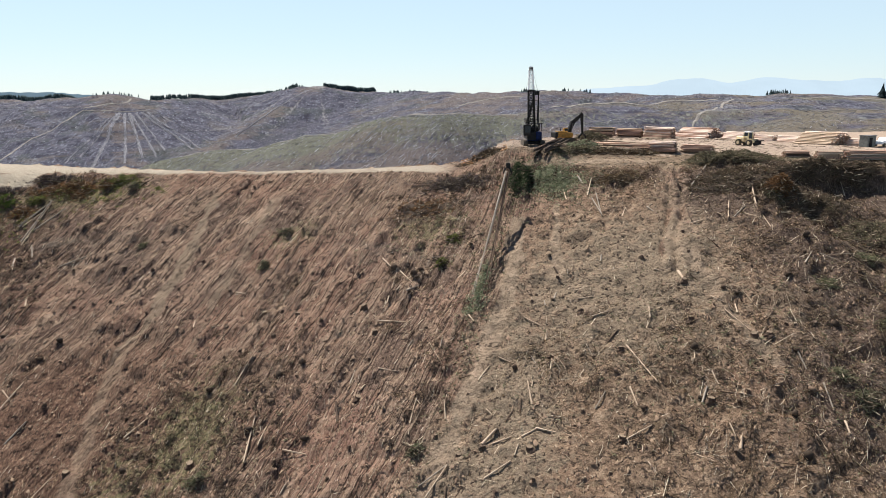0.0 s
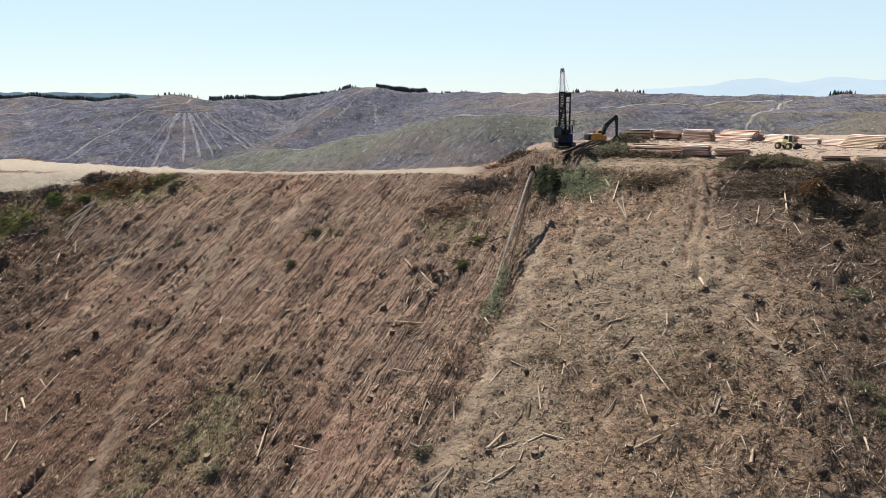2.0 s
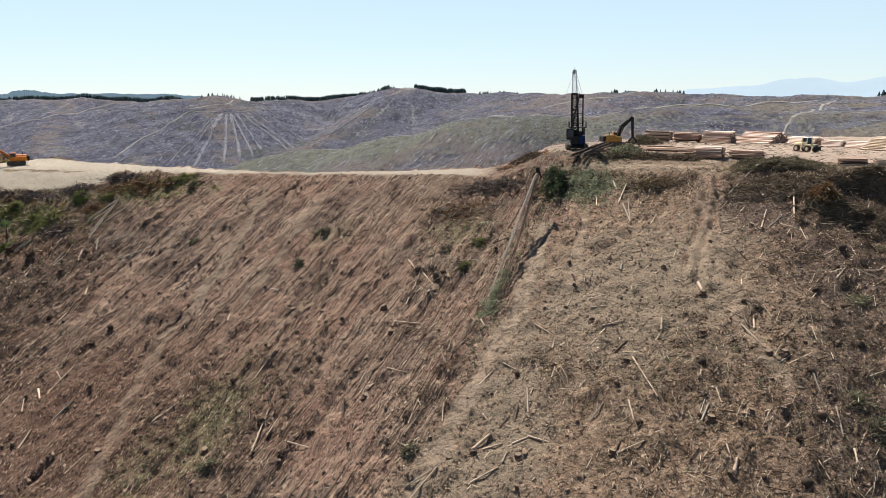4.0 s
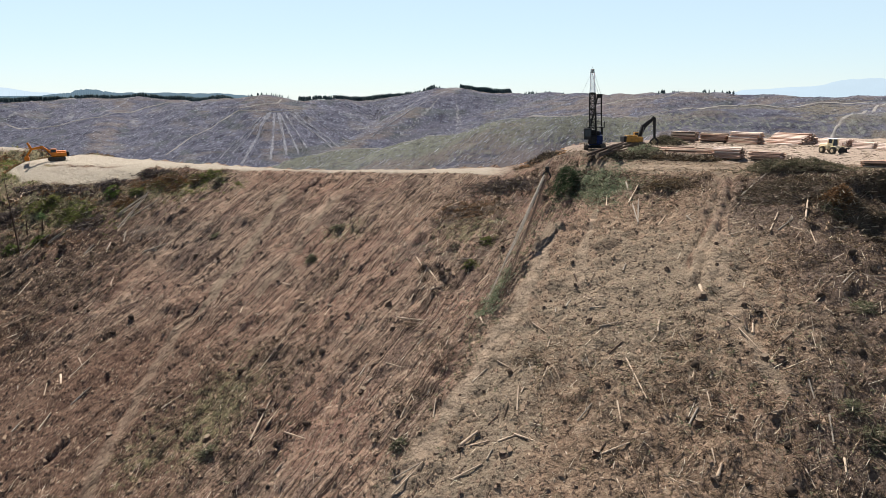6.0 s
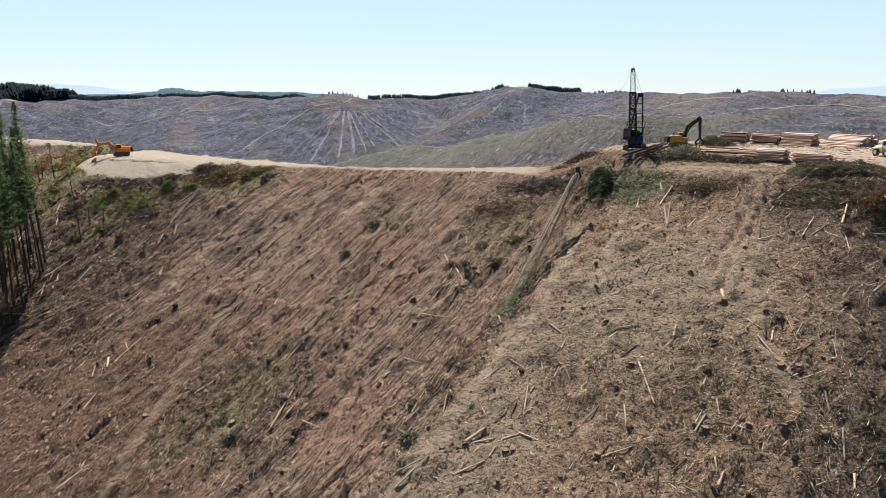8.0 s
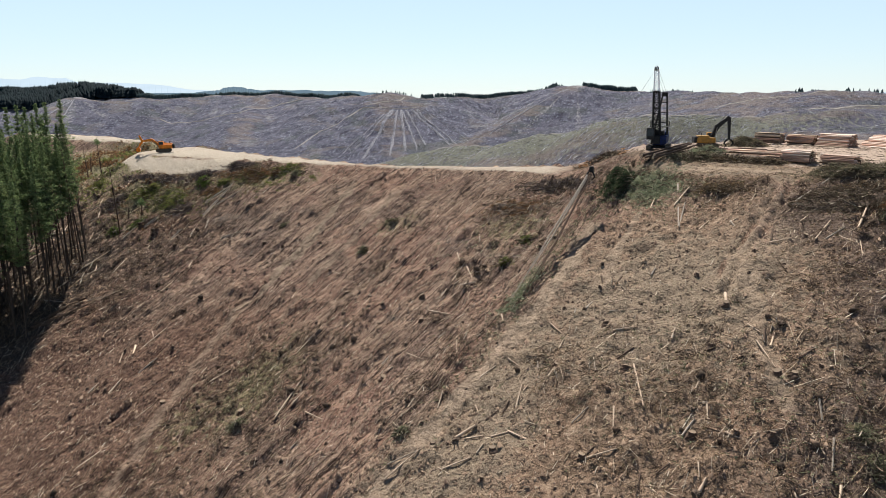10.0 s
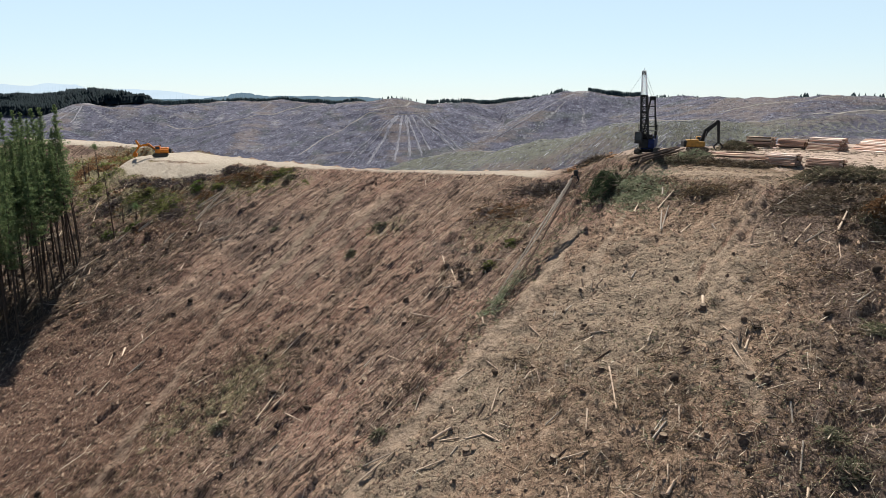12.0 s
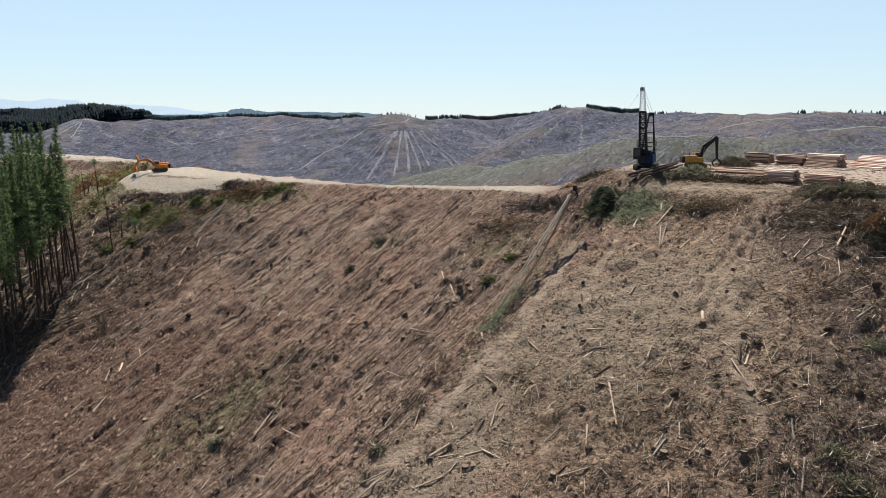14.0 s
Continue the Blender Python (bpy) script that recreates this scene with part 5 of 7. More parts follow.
def scrub_cover():
    """Rank grass and low scrub over the banks beyond the cut."""
    rng = np.random.default_rng(23)
    x, y = rng.uniform(-175, -58, 75000), rng.uniform(128, 210, 75000)
    thick = blot(x, y, [(-108, 145, 20, 8, 1.0), (-82, 150.5, 18, 4, 0.9), (-138, 158, 18, 12, 1.0), (-150, 180, 22, 24, 1.0), (-64, 151, 10, 2.5, 0.6), (-92, 150, 14, 3.5, 1.0)]) * (0.25 + 0.75 * grain(x * 0.3, y * 0.3, 51))
    keep = (rng.uniform(0, 1, len(x)) < thick) & (flatness(x, y) < 0.3) & (lanes(x, y) < 0.4)
    x, y = x[keep], y[keep]
    green = grain(x * 0.12, y * 0.12, 52) > 0.05
    for name, label, which, mat in (("scrub", "olive scrub and rank grass on the bank", green, OLIVE), ("dry_scrub", "rusty dry scrub on the bank", ~green, RUSTY)):
        c = np.stack([x[which], y[which], ground_many(x[which], y[which]) + 0.05], -1)
        tagged(new(name, soup(name, *blades(c, rng.uniform(0.3, 0.9, len(c)) * (1 + 0.5 * ease(-128, -140, c[:, 0])), 4, rng, 0.9), mat)), label, "scrub", kind="stuff")


scrub_cover()

# ---- machines ----
GLASS = plain("dark_cab_glass", (0.02, 0.025, 0.03), (0.035, 0.04, 0.045), 2, 0.15)
TRACK = plain("muddy_track_steel", (0.055, 0.045, 0.036), (0.11, 0.085, 0.06), 4, 0.85, bump=0.01)
TYRE = plain("dusty_tyre", (0.035, 0.032, 0.030), (0.10, 0.085, 0.065), 3, 0.95)
ROPE = plain("wire_rope", (0.05, 0.05, 0.05), (0.09, 0.085, 0.08), 5, 0.5, 0.6)


def crawler(thing, long, wide, high, gauge):
    """Two crawler tracks with their pads, and the frame between them."""
    for side in (-1, 1):
        bm = bmesh.new()
        y = side * gauge / 2
        h = high / 2
        shape = [(-long / 2 + h, 0), (long / 2 - h, 0), (long / 2 - h * 0.3, h * 0.4), (long / 2, h), (long / 2 - h * 0.3, high * 0.85), (long / 2 - h, high),
                 (-long / 2 + h, high), (-long / 2 + h * 0.3, high * 0.85), (-long / 2, h), (-long / 2 + h * 0.3, h * 0.4)]
        outline(bm, shape, wide, y)
        for k in range(int(long / 0.3)):
            x = -long / 2 + 0.35 + k * 0.3
            if x < long / 2 - 0.3:
                box(bm, (x, y, high + 0.02), (0.12, wide, 0.07))
        part("crawler_track", bm, TRACK, thing)
    bm = bmesh.new()
    box(bm, (0, 0, high * 0.6), (long * 0.55, gauge, high * 0.45), bevel=0.08)
    part("track_frame", bm, BLACK, thing)


def lattice(bm, foot, top, wide, wide_top, bays, bar):
    """A four-legged lattice mast with its cross bars and braces."""
    foot, top = Vector(foot), Vector(top)
    rings = []
    for k in range(bays + 1):
        t = k / bays
        c, w = foot.lerp(top, t), (wide + (wide_top - wide) * t) / 2
        rings.append([c + Vector((sx * w, sy * w, 0)) for sx, sy in ((-1, -1), (1, -1), (1, 1), (-1, 1))])
    for a, b in zip(rings, rings[1:]):
        for i in range(4):
            beam(bm, a[i], b[i], bar)
            beam(bm, b[i], b[(i + 1) % 4], bar * 0.7)
            beam(bm, a[i], b[(i + 1) % 4], bar * 0.6)
    return rings[-1]


def build_yarder():
    x, y = 19.9, 153.0
    thing = tagged(empty("yarder", x, y, ground_at(x, y) + 0.02, -90), "blue swing yarder on tracks with a tall lattice boom", "yarder")
    crawler(thing, 6.2, 0.9, 1.1, 3.6)
    bm = bmesh.new()
    box(bm, (-0.6, 0.95, 2.2), (6.8, 1.2, 1.7), bevel=0.12)
    box(bm, (-2.6, 0.95, 3.3), (3.0, 1.1, 0.7), bevel=0.1)
    box(bm, (0.4, 0, 1.25), (2.4, 2.4, 0.4))
    body = part("machine_house", bm, BLUE, thing, "faded blue engine and winch house")
    bm = bmesh.new()
    box(bm, (-0.5, -0.55, 2.2), (6.6, 1.75, 1.65), bevel=0.1)
    part("winch_frame", bm, BLACK, thing, "black winch frame beside the blue house")
    for k in range(4):
        bm = bmesh.new()
        box(bm, (-3.2 + k * 1.1, -1.38, 2.25), (0.9, 0.06, 1.3), bevel=0.02)
        part("side_door", bm, BLACK, body)
    for k in range(3):
        bm = bmesh.new()
        rod(bm, (1.6 - k * 0.9, -0.9, 3.5), (1.6 - k * 0.9, 0.9, 3.5), 0.45, sides=12)
        part("rope_drum", bm, BLACK, body)
    bm = bmesh.new()
    box(bm, (2.2, -1.55, 3.4), (2.0, 1.5, 2.3), bevel=0.08, taper=(0.9, 1))
    cab = part("cab", bm, BLACK, thing, "dark operator's cab")
    bm = bmesh.new()
    box(bm, (3.22, -1.55, 3.6), (0.06, 1.2, 1.4))
    part("window", bm, GLASS, cab)
    bm = bmesh.new()
    box(bm, (2.2, -2.32, 3.6), (1.5, 0.06, 1.3))
    part("window", bm, GLASS, cab)
    # the platform with handrails round the foot of the boom
    bm = bmesh.new()
    box(bm, (1.0, 0, 4.75), (3.0, 3.6, 0.12))
    for px in (-0.5, 1.0, 2.5):
        for py in (-1.78, 1.78):
            beam(bm, (px, py, 4.8), (px, py, 5.9), 0.07)
    for py in (-1.78, 1.78):
        for pz in (5.35, 5.9):
            beam(bm, (-0.5, py, pz), (2.5, py, pz), 0.06)
    beam(bm, (2.5, -1.78, 5.9), (2.5, 1.78, 5.9), 0.06)
    part("platform", bm, BLACK, thing)
    bm = bmesh.new()
    for py in (-1.45, 1.45):
        for px in (-0.3, 2.3):
            beam(bm, (px, py, 3.2), (px, py, 4.75), 0.16)
    part("platform_legs", bm, BLACK, thing)
    # boom: dark lower lattice, white upper lattice, sheaves at the tip
    foot, knee, tip = Vector((1.6, -0.5, 3.0)), Vector((2.6, -0.95, 11.7)), Vector((3.1, -1.15, 15.9))
    bm = bmesh.new()
    lattice(bm, foot, knee, 1.35, 1.05, 8, 0.25)
    for t in (0.62, 0.98):
        c = foot.lerp(knee, t)
        box(bm, c, (0.9, 1.1, 0.4))
    part("lower_boom", bm, BLACK, thing, "black lattice boom section")
    bm = bmesh.new()
    lattice(bm, knee, tip, 1.0, 0.7, 5, 0.17)
    part("upper_boom", bm, WHITE, thing, "white-painted lattice boom tip")
    bm = bmesh.new()
    for k in (-0.3, 0, 0.3):
        rod(bm, tip + Vector((0.25, k - 0.08, 0.1)), tip + Vector((0.25, k + 0.08, 0.1)), 0.42, sides=12)
    part("tip_sheaves", bm, GREYSTEEL, thing)
    bm = bmesh.new()
    rod(bm, tip, tip + Vector((0, 0, 1.0)), 0.06, 0.03, 5)
    box(bm, tip + Vector((0, 0, 0.35)), (0.35, 0.5, 0.4))
    part("tip_spike", bm, WHITE, thing)
    # gantry behind the boom, and the pendant ropes that hold it
    bm = bmesh.new()
    for py in (-1.1, 1.1):
        beam(bm, (-1.2, py * 1.2, 3.2), (0.5, py * 0.35 + 0.55, 11.2), 0.24)
        beam(bm, (-3.4, py * 1.2, 3.6), (0.4, py * 0.35 + 0.55, 11.0), 0.17)
    for z in (5.5, 7.5, 9.5):
        t = (z - 3.2) / 8.4
        beam(bm, (-1.2 + 1.7 * t, -1.3 + 1.8 * t, z), (-1.2 + 1.7 * t, 1.3 - 0.4 * t, z), 0.14)
    box(bm, (0.45, 0.55, 11.1), (0.7, 1.1, 0.8))
    part("gantry", bm, BLACK, thing, "black gantry frame")
    bm = bmesh.new()
    for py in (-0.25, 0.25):
        rod(bm, (0.45, 0.55 + py, 11.4), tip + Vector((0, py, 0.2)), 0.025, sides=5)
    part("pendant_rope", bm, ROPE, thing)
    # working ropes down to the stems
    top = thing.matrix_world @ (tip + Vector((0.5, 0, 0.2)))
    inverse = thing.matrix_world.inverted()
    for k, away in enumerate((DRAG_BUTT + Vector((0.1, 0.3, 1.2)),)):
        bm = bmesh.new()
        rod(bm, inverse @ top, inverse @ away, 0.022, sides=4)
        part("working_rope", bm, ROPE, thing, "thin wire rope running downhill")
    return thing


GREYSTEEL = plain("bare_steel", (0.16, 0.16, 0.16), (0.08, 0.075, 0.07), 3, 0.6, 0.3)
build_yarder()


def arm(bm, points, wide):
    """A bent boom of box section through points in the x-z plane; each point gives x, z and depth."""
    for (ax, az, ad), (bx, bz, bd) in zip(points, points[1:]):
        beam(bm, (ax, 0, az), (bx, 0, bz), wide, ad, wide * bd / ad)
        rod(bm, (bx, -wide / 2, bz), (bx, wide / 2, bz), bd * 0.55, sides=8)
    return bm


def build_excavator(x, y, turn, swing, paint, arm_paint, label, boom, stick, tool):
    """A tracked excavator: tracks, house, cab, counterweight, boom, stick and tool."""
    thing = tagged(empty("excavator", x, y, ground_at(x, y) + 0.02, turn), label, "excavator")
    crawler(thing, 4.4, 0.6, 0.95, 2.6)
    bm = bmesh.new()
    box(bm, (-0.75, 0, 1.65), (4.1, 2.7, 1.15), bevel=0.14)
    box(bm, (-1.2, -0.3, 2.35), (2.4, 1.9, 0.5), bevel=0.1)
    rod(bm, (0, 0, 0.9), (0, 0, 1.15), 0.85, sides=14)
    house = part("upper_house", bm, paint, thing)
    house.rotation_euler = (0, 0, radians(swing))
    bm = bmesh.new()
    box(bm, (-2.75, 0, 1.75), (0.75, 2.75, 1.35), bevel=0.2)
    part("counterweight", bm, BLACK, house, "dark cast counterweight")
    bm = bmesh.new()
    box(bm, (0.55, 0.85, 2.35), (1.6, 1.0, 1.75), bevel=0.1, taper=(0.85, 0.95))
    part("cab", bm, paint, house)
    bm = bmesh.new()
    box(bm, (1.32, 0.85, 2.6), (0.06, 0.8, 0.95))
    part("windscreen", bm, GLASS, house)
    for py in (0.33, 1.37):
        bm = bmesh.new()
        box(bm, (0.55, py, 2.65), (1.15, 0.06, 0.8))
        part("side_window", bm, GLASS, house)
    bm = bmesh.new()
    rod(bm, (-1.6, -0.7, 2.5), (-1.6, -0.7, 3.2), 0.09)
    part("exhaust", bm, BLACK, house)
    bm = bmesh.new()
    arm(bm, boom, 0.5)
    part("boom", bm, arm_paint, house)
    bm = bmesh.new()
    (ax, az, _), (bx, bz, _) = boom[0], boom[1]
    for py in (-0.42, 0.42):
        rod(bm, (ax + 0.5, py, az - 0.3), (bx, py, bz), 0.09, sides=7)
    part("boom_ram", bm, GREYSTEEL, house)
    bm = bmesh.new()
    arm(bm, stick, 0.4)
    part("stick", bm, arm_paint, house)
    bm = bmesh.new()
    (ax, az, _), (bx, bz, _) = boom[-2], stick[0]
    rod(bm, (ax, 0, az + 0.45), (bx - 0.2, 0, bz + 0.35), 0.09, sides=7)
    part("stick_ram", bm, GREYSTEEL, house)
    tx, tz, _ = stick[-1]
    if tool == "grapple":
        bm = bmesh.new()
        box(bm, (tx, 0, tz - 0.25), (0.5, 0.5, 0.4), bevel=0.05)
        for s in (-1, 1):
            beam(bm, (tx + s * 0.3, 0, tz - 0.4), (tx + s * 0.95, 0, tz - 1.1), 0.32)
            beam(bm, (tx + s * 0.95, 0, tz - 1.1), (tx + s * 0.45, 0, tz - 1.8), 0.3, None, 0.16)
        part("grapple", bm, BLACK, house, "dark log grapple")
    else:
        bm = bmesh.new()
        outline(bm, [(tx - 0.2, tz + 0.2), (tx + 0.45, tz - 0.1), (tx + 0.75, tz - 0.8), (tx + 0.35, tz - 1.35), (tx - 0.45, tz - 1.25), (tx - 0.55, tz - 0.5)], 1.2)
        part("bucket", bm, arm_paint, house)
    return thing


build_excavator(-122.8, 168.4, 38, 178, ORANGE, ORANGE, "orange tracked excavator parked on the pale gravel bench",
                [(0.8, 1.7, 0.5), (3.2, 3.6, 0.75), (5.8, 3.2, 0.5)], [(6.6, 4.9, 0.45), (5.8, 3.2, 0.6), (7.0, 1.4, 0.4)], "bucket")
build_excavator(29.0, 164.0, 8, 8, YELLOW, BLACK, "yellow log loader with a black boom and grapple",
                [(0.6, 1.8, 0.6), (1.6, 4.4, 0.95), (3.9, 6.3, 0.6)], [(3.6, 6.6, 0.5), (4.0, 6.1, 0.65), (4.3, 2.2, 0.45)], "grapple")


DUSTYELLOW = plain("dusty_yellow_paint", (0.66, 0.52, 0.27), (0.56, 0.48, 0.34), 2, 0.8)


def build_wheel_loader(x, y, turn):
    thing = tagged(empty("wheel_loader", x, y, ground_at(x, y) + 0.02, turn), "yellow wheel loader with log forks on the landing", "loader")
    bm = bmesh.new()
    box(bm, (-1.9, 0, 1.6), (2.9, 2.0, 1.2), bevel=0.15, taper=(0.9, 0.85))
    box(bm, (0.4, 0, 1.1), (2.0, 1.4, 0.7), bevel=0.1)
    part("body", bm, DUSTYELLOW, thing)
    bm = bmesh.new()
    box(bm, (-0.1, 0, 2.6), (1.5, 1.5, 1.5), bevel=0.08, taper=(0.85, 0.9))
    cab = part("cab", bm, GLASS, thing, "glazed cab")
    bm = bmesh.new()
    box(bm, (-0.1, 0, 3.4), (1.6, 1.6, 0.12), bevel=0.03)
    part("cab_roof", bm, WHITE, cab)
    for px, side in [(-0.86, -0.74), (-0.86, 0.74), (0.64, -0.74), (0.64, 0.74)]:
        bm = bmesh.new()
        beam(bm, (px, side, 1.85), (px * 0.9 - 0.01, side * 0.92, 3.35), 0.2)
        part("cab_post", bm, DUSTYELLOW, cab)
    bm = bmesh.new()
    for side in (-0.78, 0.78):
        box(bm, (-0.1, side, 2.1), (1.5, 0.08, 0.55), bevel=0.02)
    part("cab_door", bm, DUSTYELLOW, cab)
    for px, side in [(-1.9, -1.18), (-1.9, 1.18), (1.4, -1.18), (1.4, 1.18)]:
        bm = bmesh.new()
        box(bm, (px, side, 1.72), (1.5, 0.55, 0.1), bevel=0.03)
        part("mudguard", bm, DUSTYELLOW, thing)
    for px in (-1.9, 1.4):
        for side in (-1, 1):
            bm = bmesh.new()
            rod(bm, (px, side * 0.9, 0.8), (px, side * 1.45, 0.8), 0.8, sides=18)
            wheel = part("wheel", bm, TYRE, thing)
            bm = bmesh.new()
            rod(bm, (px, side * 1.3, 0.8), (px, side * 1.48, 0.8), 0.42, sides=14)
            part("rim", bm, DUSTYELLOW, wheel)
    bm = bmesh.new()
    for side in (-0.6, 0.6):
        beam(bm, (0.9, side, 1.7), (2.9, side, 0.9), 0.28)
    part("lift_arm", bm, DUSTYELLOW, thing)
    bm = bmesh.new()
    box(bm, (3.05, 0, 0.9), (0.15, 2.2, 0.9))
    for side in (-0.8, 0.8):
        beam(bm, (3.1, side, 0.5), (4.4, side, 0.45), 0.16)
        beam(bm, (3.1, side, 1.4), (4.1, side, 1.5), 0.2)
    part("log_fork", bm, BLACK, thing)
    return thing


build_wheel_loader(65.0, 149.0, -66).scale = (0.84, 0.84, 0.84)


def build_hut(x, y):
    thing = tagged(empty("site_hut", x, y, ground_at(x, y), 20), "small dark site hut beside the log piles", "hut")
    bm = bmesh.new()
    box(bm, (0, 0, 1.15), (2.3, 2.0, 2.3), bevel=0.03)
    part("wall", bm, HUTPAINT, thing)
    bm = bmesh.new()
    box(bm, (0, 0, 2.36), (2.5, 2.2, 0.12))
    part("roof", bm, GREYSTEEL, thing)
    bm = bmesh.new()
    box(bm, (-0.3, -1.02, 1.0), (0.8, 0.05, 1.9))
    part("door", bm, BLACK, thing)


HUTPAINT = plain("hut_paint", (0.20, 0.21, 0.19), (0.12, 0.12, 0.11), 3, 0.7)
build_hut(88.6, 146)


def build_ute(x, y, turn):
    thing = tagged(empty("pickup", x, y, ground_at(x, y) + 0.02, turn), "pale blue-white pickup truck parked on the landing", "pickup")
    bm = bmesh.new()
    outline(bm, [(-2.6, 0.5), (2.5, 0.5), (2.6, 0.95), (1.5, 1.1), (0.9, 1.75), (-0.7, 1.75), (-1.0, 1.15), (-2.6, 1.1)], 1.75)
    part("body", bm, WHITE, thing)
    bm = bmesh.new()
    outline(bm, [(1.35, 1.12), (0.85, 1.68), (-0.65, 1.68), (-0.9, 1.15)], 1.79)
    part("window", bm, GLASS, thing)
    for px in (-1.6, 1.6):
        for side in (-0.8, 0.8):
            bm = bmesh.new()
            rod(bm, (px, side - 0.12, 0.38), (px, side + 0.12, 0.38), 0.38, sides=14)
            part("wheel", bm, TYRE, thing)


build_ute(92.5, 146.5, 30)

# ---- log stacks on the landing ----
# end grain with shade painted in, for ends turned away from the sun
ENDGRAIN = plain("shaded_end_grain", (0.30, 0.165, 0.115), (0.15, 0.085, 0.062), 4, 0.9, vary=0.6)
STACK_PALE = [log_mesh("log", s, PEELED, 8, 0.004, ENDGRAIN) for s in (21, 22, 23)]
REDLOG = plain("fresh_log_bark", (0.54, 0.35, 0.25), (0.24, 0.14, 0.10), 3, 0.85, bump=0.02, stretch=(0.2, 1, 1), vary=0.6)
# pale debarked wood, brightened by sunlight put into its colour
STRAW = plain("sunlit_debarked_log", (0.82, 0.71, 0.61), (0.54, 0.38, 0.30), 3, 0.75, bump=0.015, stretch=(0.2, 1, 1), vary=0.6)
STACK_RED = [log_mesh("log", s, REDLOG, 8, 0.004, ENDGRAIN) for s in (24, 25)]
STACK_STRAW = [log_mesh("log", s, STRAW, 8, 0.004, ENDGRAIN) for s in (26, 27)]


def build_stack(label, x, y, turn, length, wide, tiers, thick, meshes, bearers=False, ragged=0.25, slump=0.9):
    """A stack of logs laid side by side in tiers; each log is a part."""
    rng = random.Random(int(x * 10 + y))
    thick, wide, tiers, slump = thick * 0.78, round(wide * 1.28), round(tiers * 1.28), slump * 1.15
    thing = tagged(empty("log_stack", x, y, ground_at(x, y), turn), label, "log stack", "log stacks on the landing")
    base = 0.0
    if bearers:
        for px in (-length * 0.3, length * 0.3):
            bm = bmesh.new()
            box(bm, (px, 0, 0.14), (0.35, wide * thick * 2 + 0.4, 0.3))
            part("bearer", bm, STRAW, thing)
        base = 0.29
    for tier in range(tiers):
        count = max(1, round(wide - tier * slump))
        for k in range(count):
            if rng.random() < 0.06:
                continue
            r = thick * rng.uniform(0.82, 1.12)
            flip = 180 if rng.random() < 0.5 else 0
            ob = new("log", rng.choice(meshes))
            ob.parent = thing
            ob.matrix_basis = pose(rng.uniform(-ragged, ragged) * 0.5, (k - (count - 1) / 2) * thick * 1.9, base + thick * 0.95 + tier * thick * 1.62, rng.uniform(0, 360), rng.uniform(-1.2, 1.2), flip + rng.uniform(-3.2, 3.2)) @ Matrix.Diagonal((length * rng.uniform(0.92, 1.05), r, r, 1))
    return thing


MIX = STACK_RED + STACK_RED + STACK_PALE + LOG_BARK
SPLIT = plain("split_orange_wood", (0.52, 0.28, 0.13), (0.36, 0.19, 0.09), 4, 0.85, vary=0.6)
OFFCUT = [log_mesh("log", s, SPLIT) for s in (31, 32)]
build_stack("stack of reddish pine logs on pale bearers", 42.0, 183, -34, 6.4, 7, 6, 0.22, MIX, True, 0.35, 0.4)
build_stack("stack of reddish and straw-coloured pine logs", 48.8, 182, -34, 6.4, 8, 6, 0.23, MIX, False, 0.35, 0.5)
build_stack("tall stack of straw-coloured pine logs", 55.2, 178, -36, 7.0, 12, 8, 0.22, STACK_RED + STACK_PALE + STACK_STRAW, False, 0.4, 0.8)
build_stack("low wide pile of pale debarked logs", 66.5, 181, -50, 8.8, 24, 7, 0.22, STACK_STRAW + STACK_STRAW + STACK_RED, False, 0.7, 2.6)
build_stack("low pile of pale debarked logs", 73.8, 174, -52, 6.2, 16, 5, 0.22, STACK_STRAW, False, 0.5, 2.4)
build_stack("small stack of pale logs", 77.5, 168, -48, 4.6, 8, 4, 0.21, STACK_STRAW, False, 0.35, 1.0)
build_stack("small slumped stack of pale logs", 81.0, 162.5, -50, 5.2, 11, 4, 0.21, STACK_STRAW, False, 0.5, 2.0)
build_stack("big wide pile of pale logs with dark sawn ends", 84.5, 155, -62, 8.6, 22, 7, 0.22, STACK_STRAW + STACK_PALE, False, 0.6, 2.2)
build_stack("small stack of pale logs beside the hut", 90.0, 151.5, -34, 4.5, 8, 4, 0.21, STACK_STRAW, False, 0.4, 1.2)
build_stack("squared stack of straw-coloured logs at the front of the landing", 44.6, 141.5, -30, 5.0, 9, 6, 0.2, MIX + STACK_STRAW, False, 0.4, 0.6)
build_stack("stack of yellowish logs behind the brush heap", 51.0, 140, -24, 5.6, 9, 5, 0.19, MIX + STACK_STRAW, False, 0.6, 0.9)
build_stack("stack of short brown logs at the landing's edge", 66.5, 131.5, -6, 4.4, 6, 4, 0.19, MIX, False, 0.4, 0.7)
build_stack("stack of brown logs at the landing's edge", 71.5, 129.5, -6, 4.4, 6, 4, 0.2, MIX, False, 0.4, 0.7)
build_stack("long stack of weathered brown logs at the landing's edge", 80.0, 128.5, -6, 11.5, 8, 5, 0.22, STACK_RED + LOG_GREY, False, 0.9, 0.7)


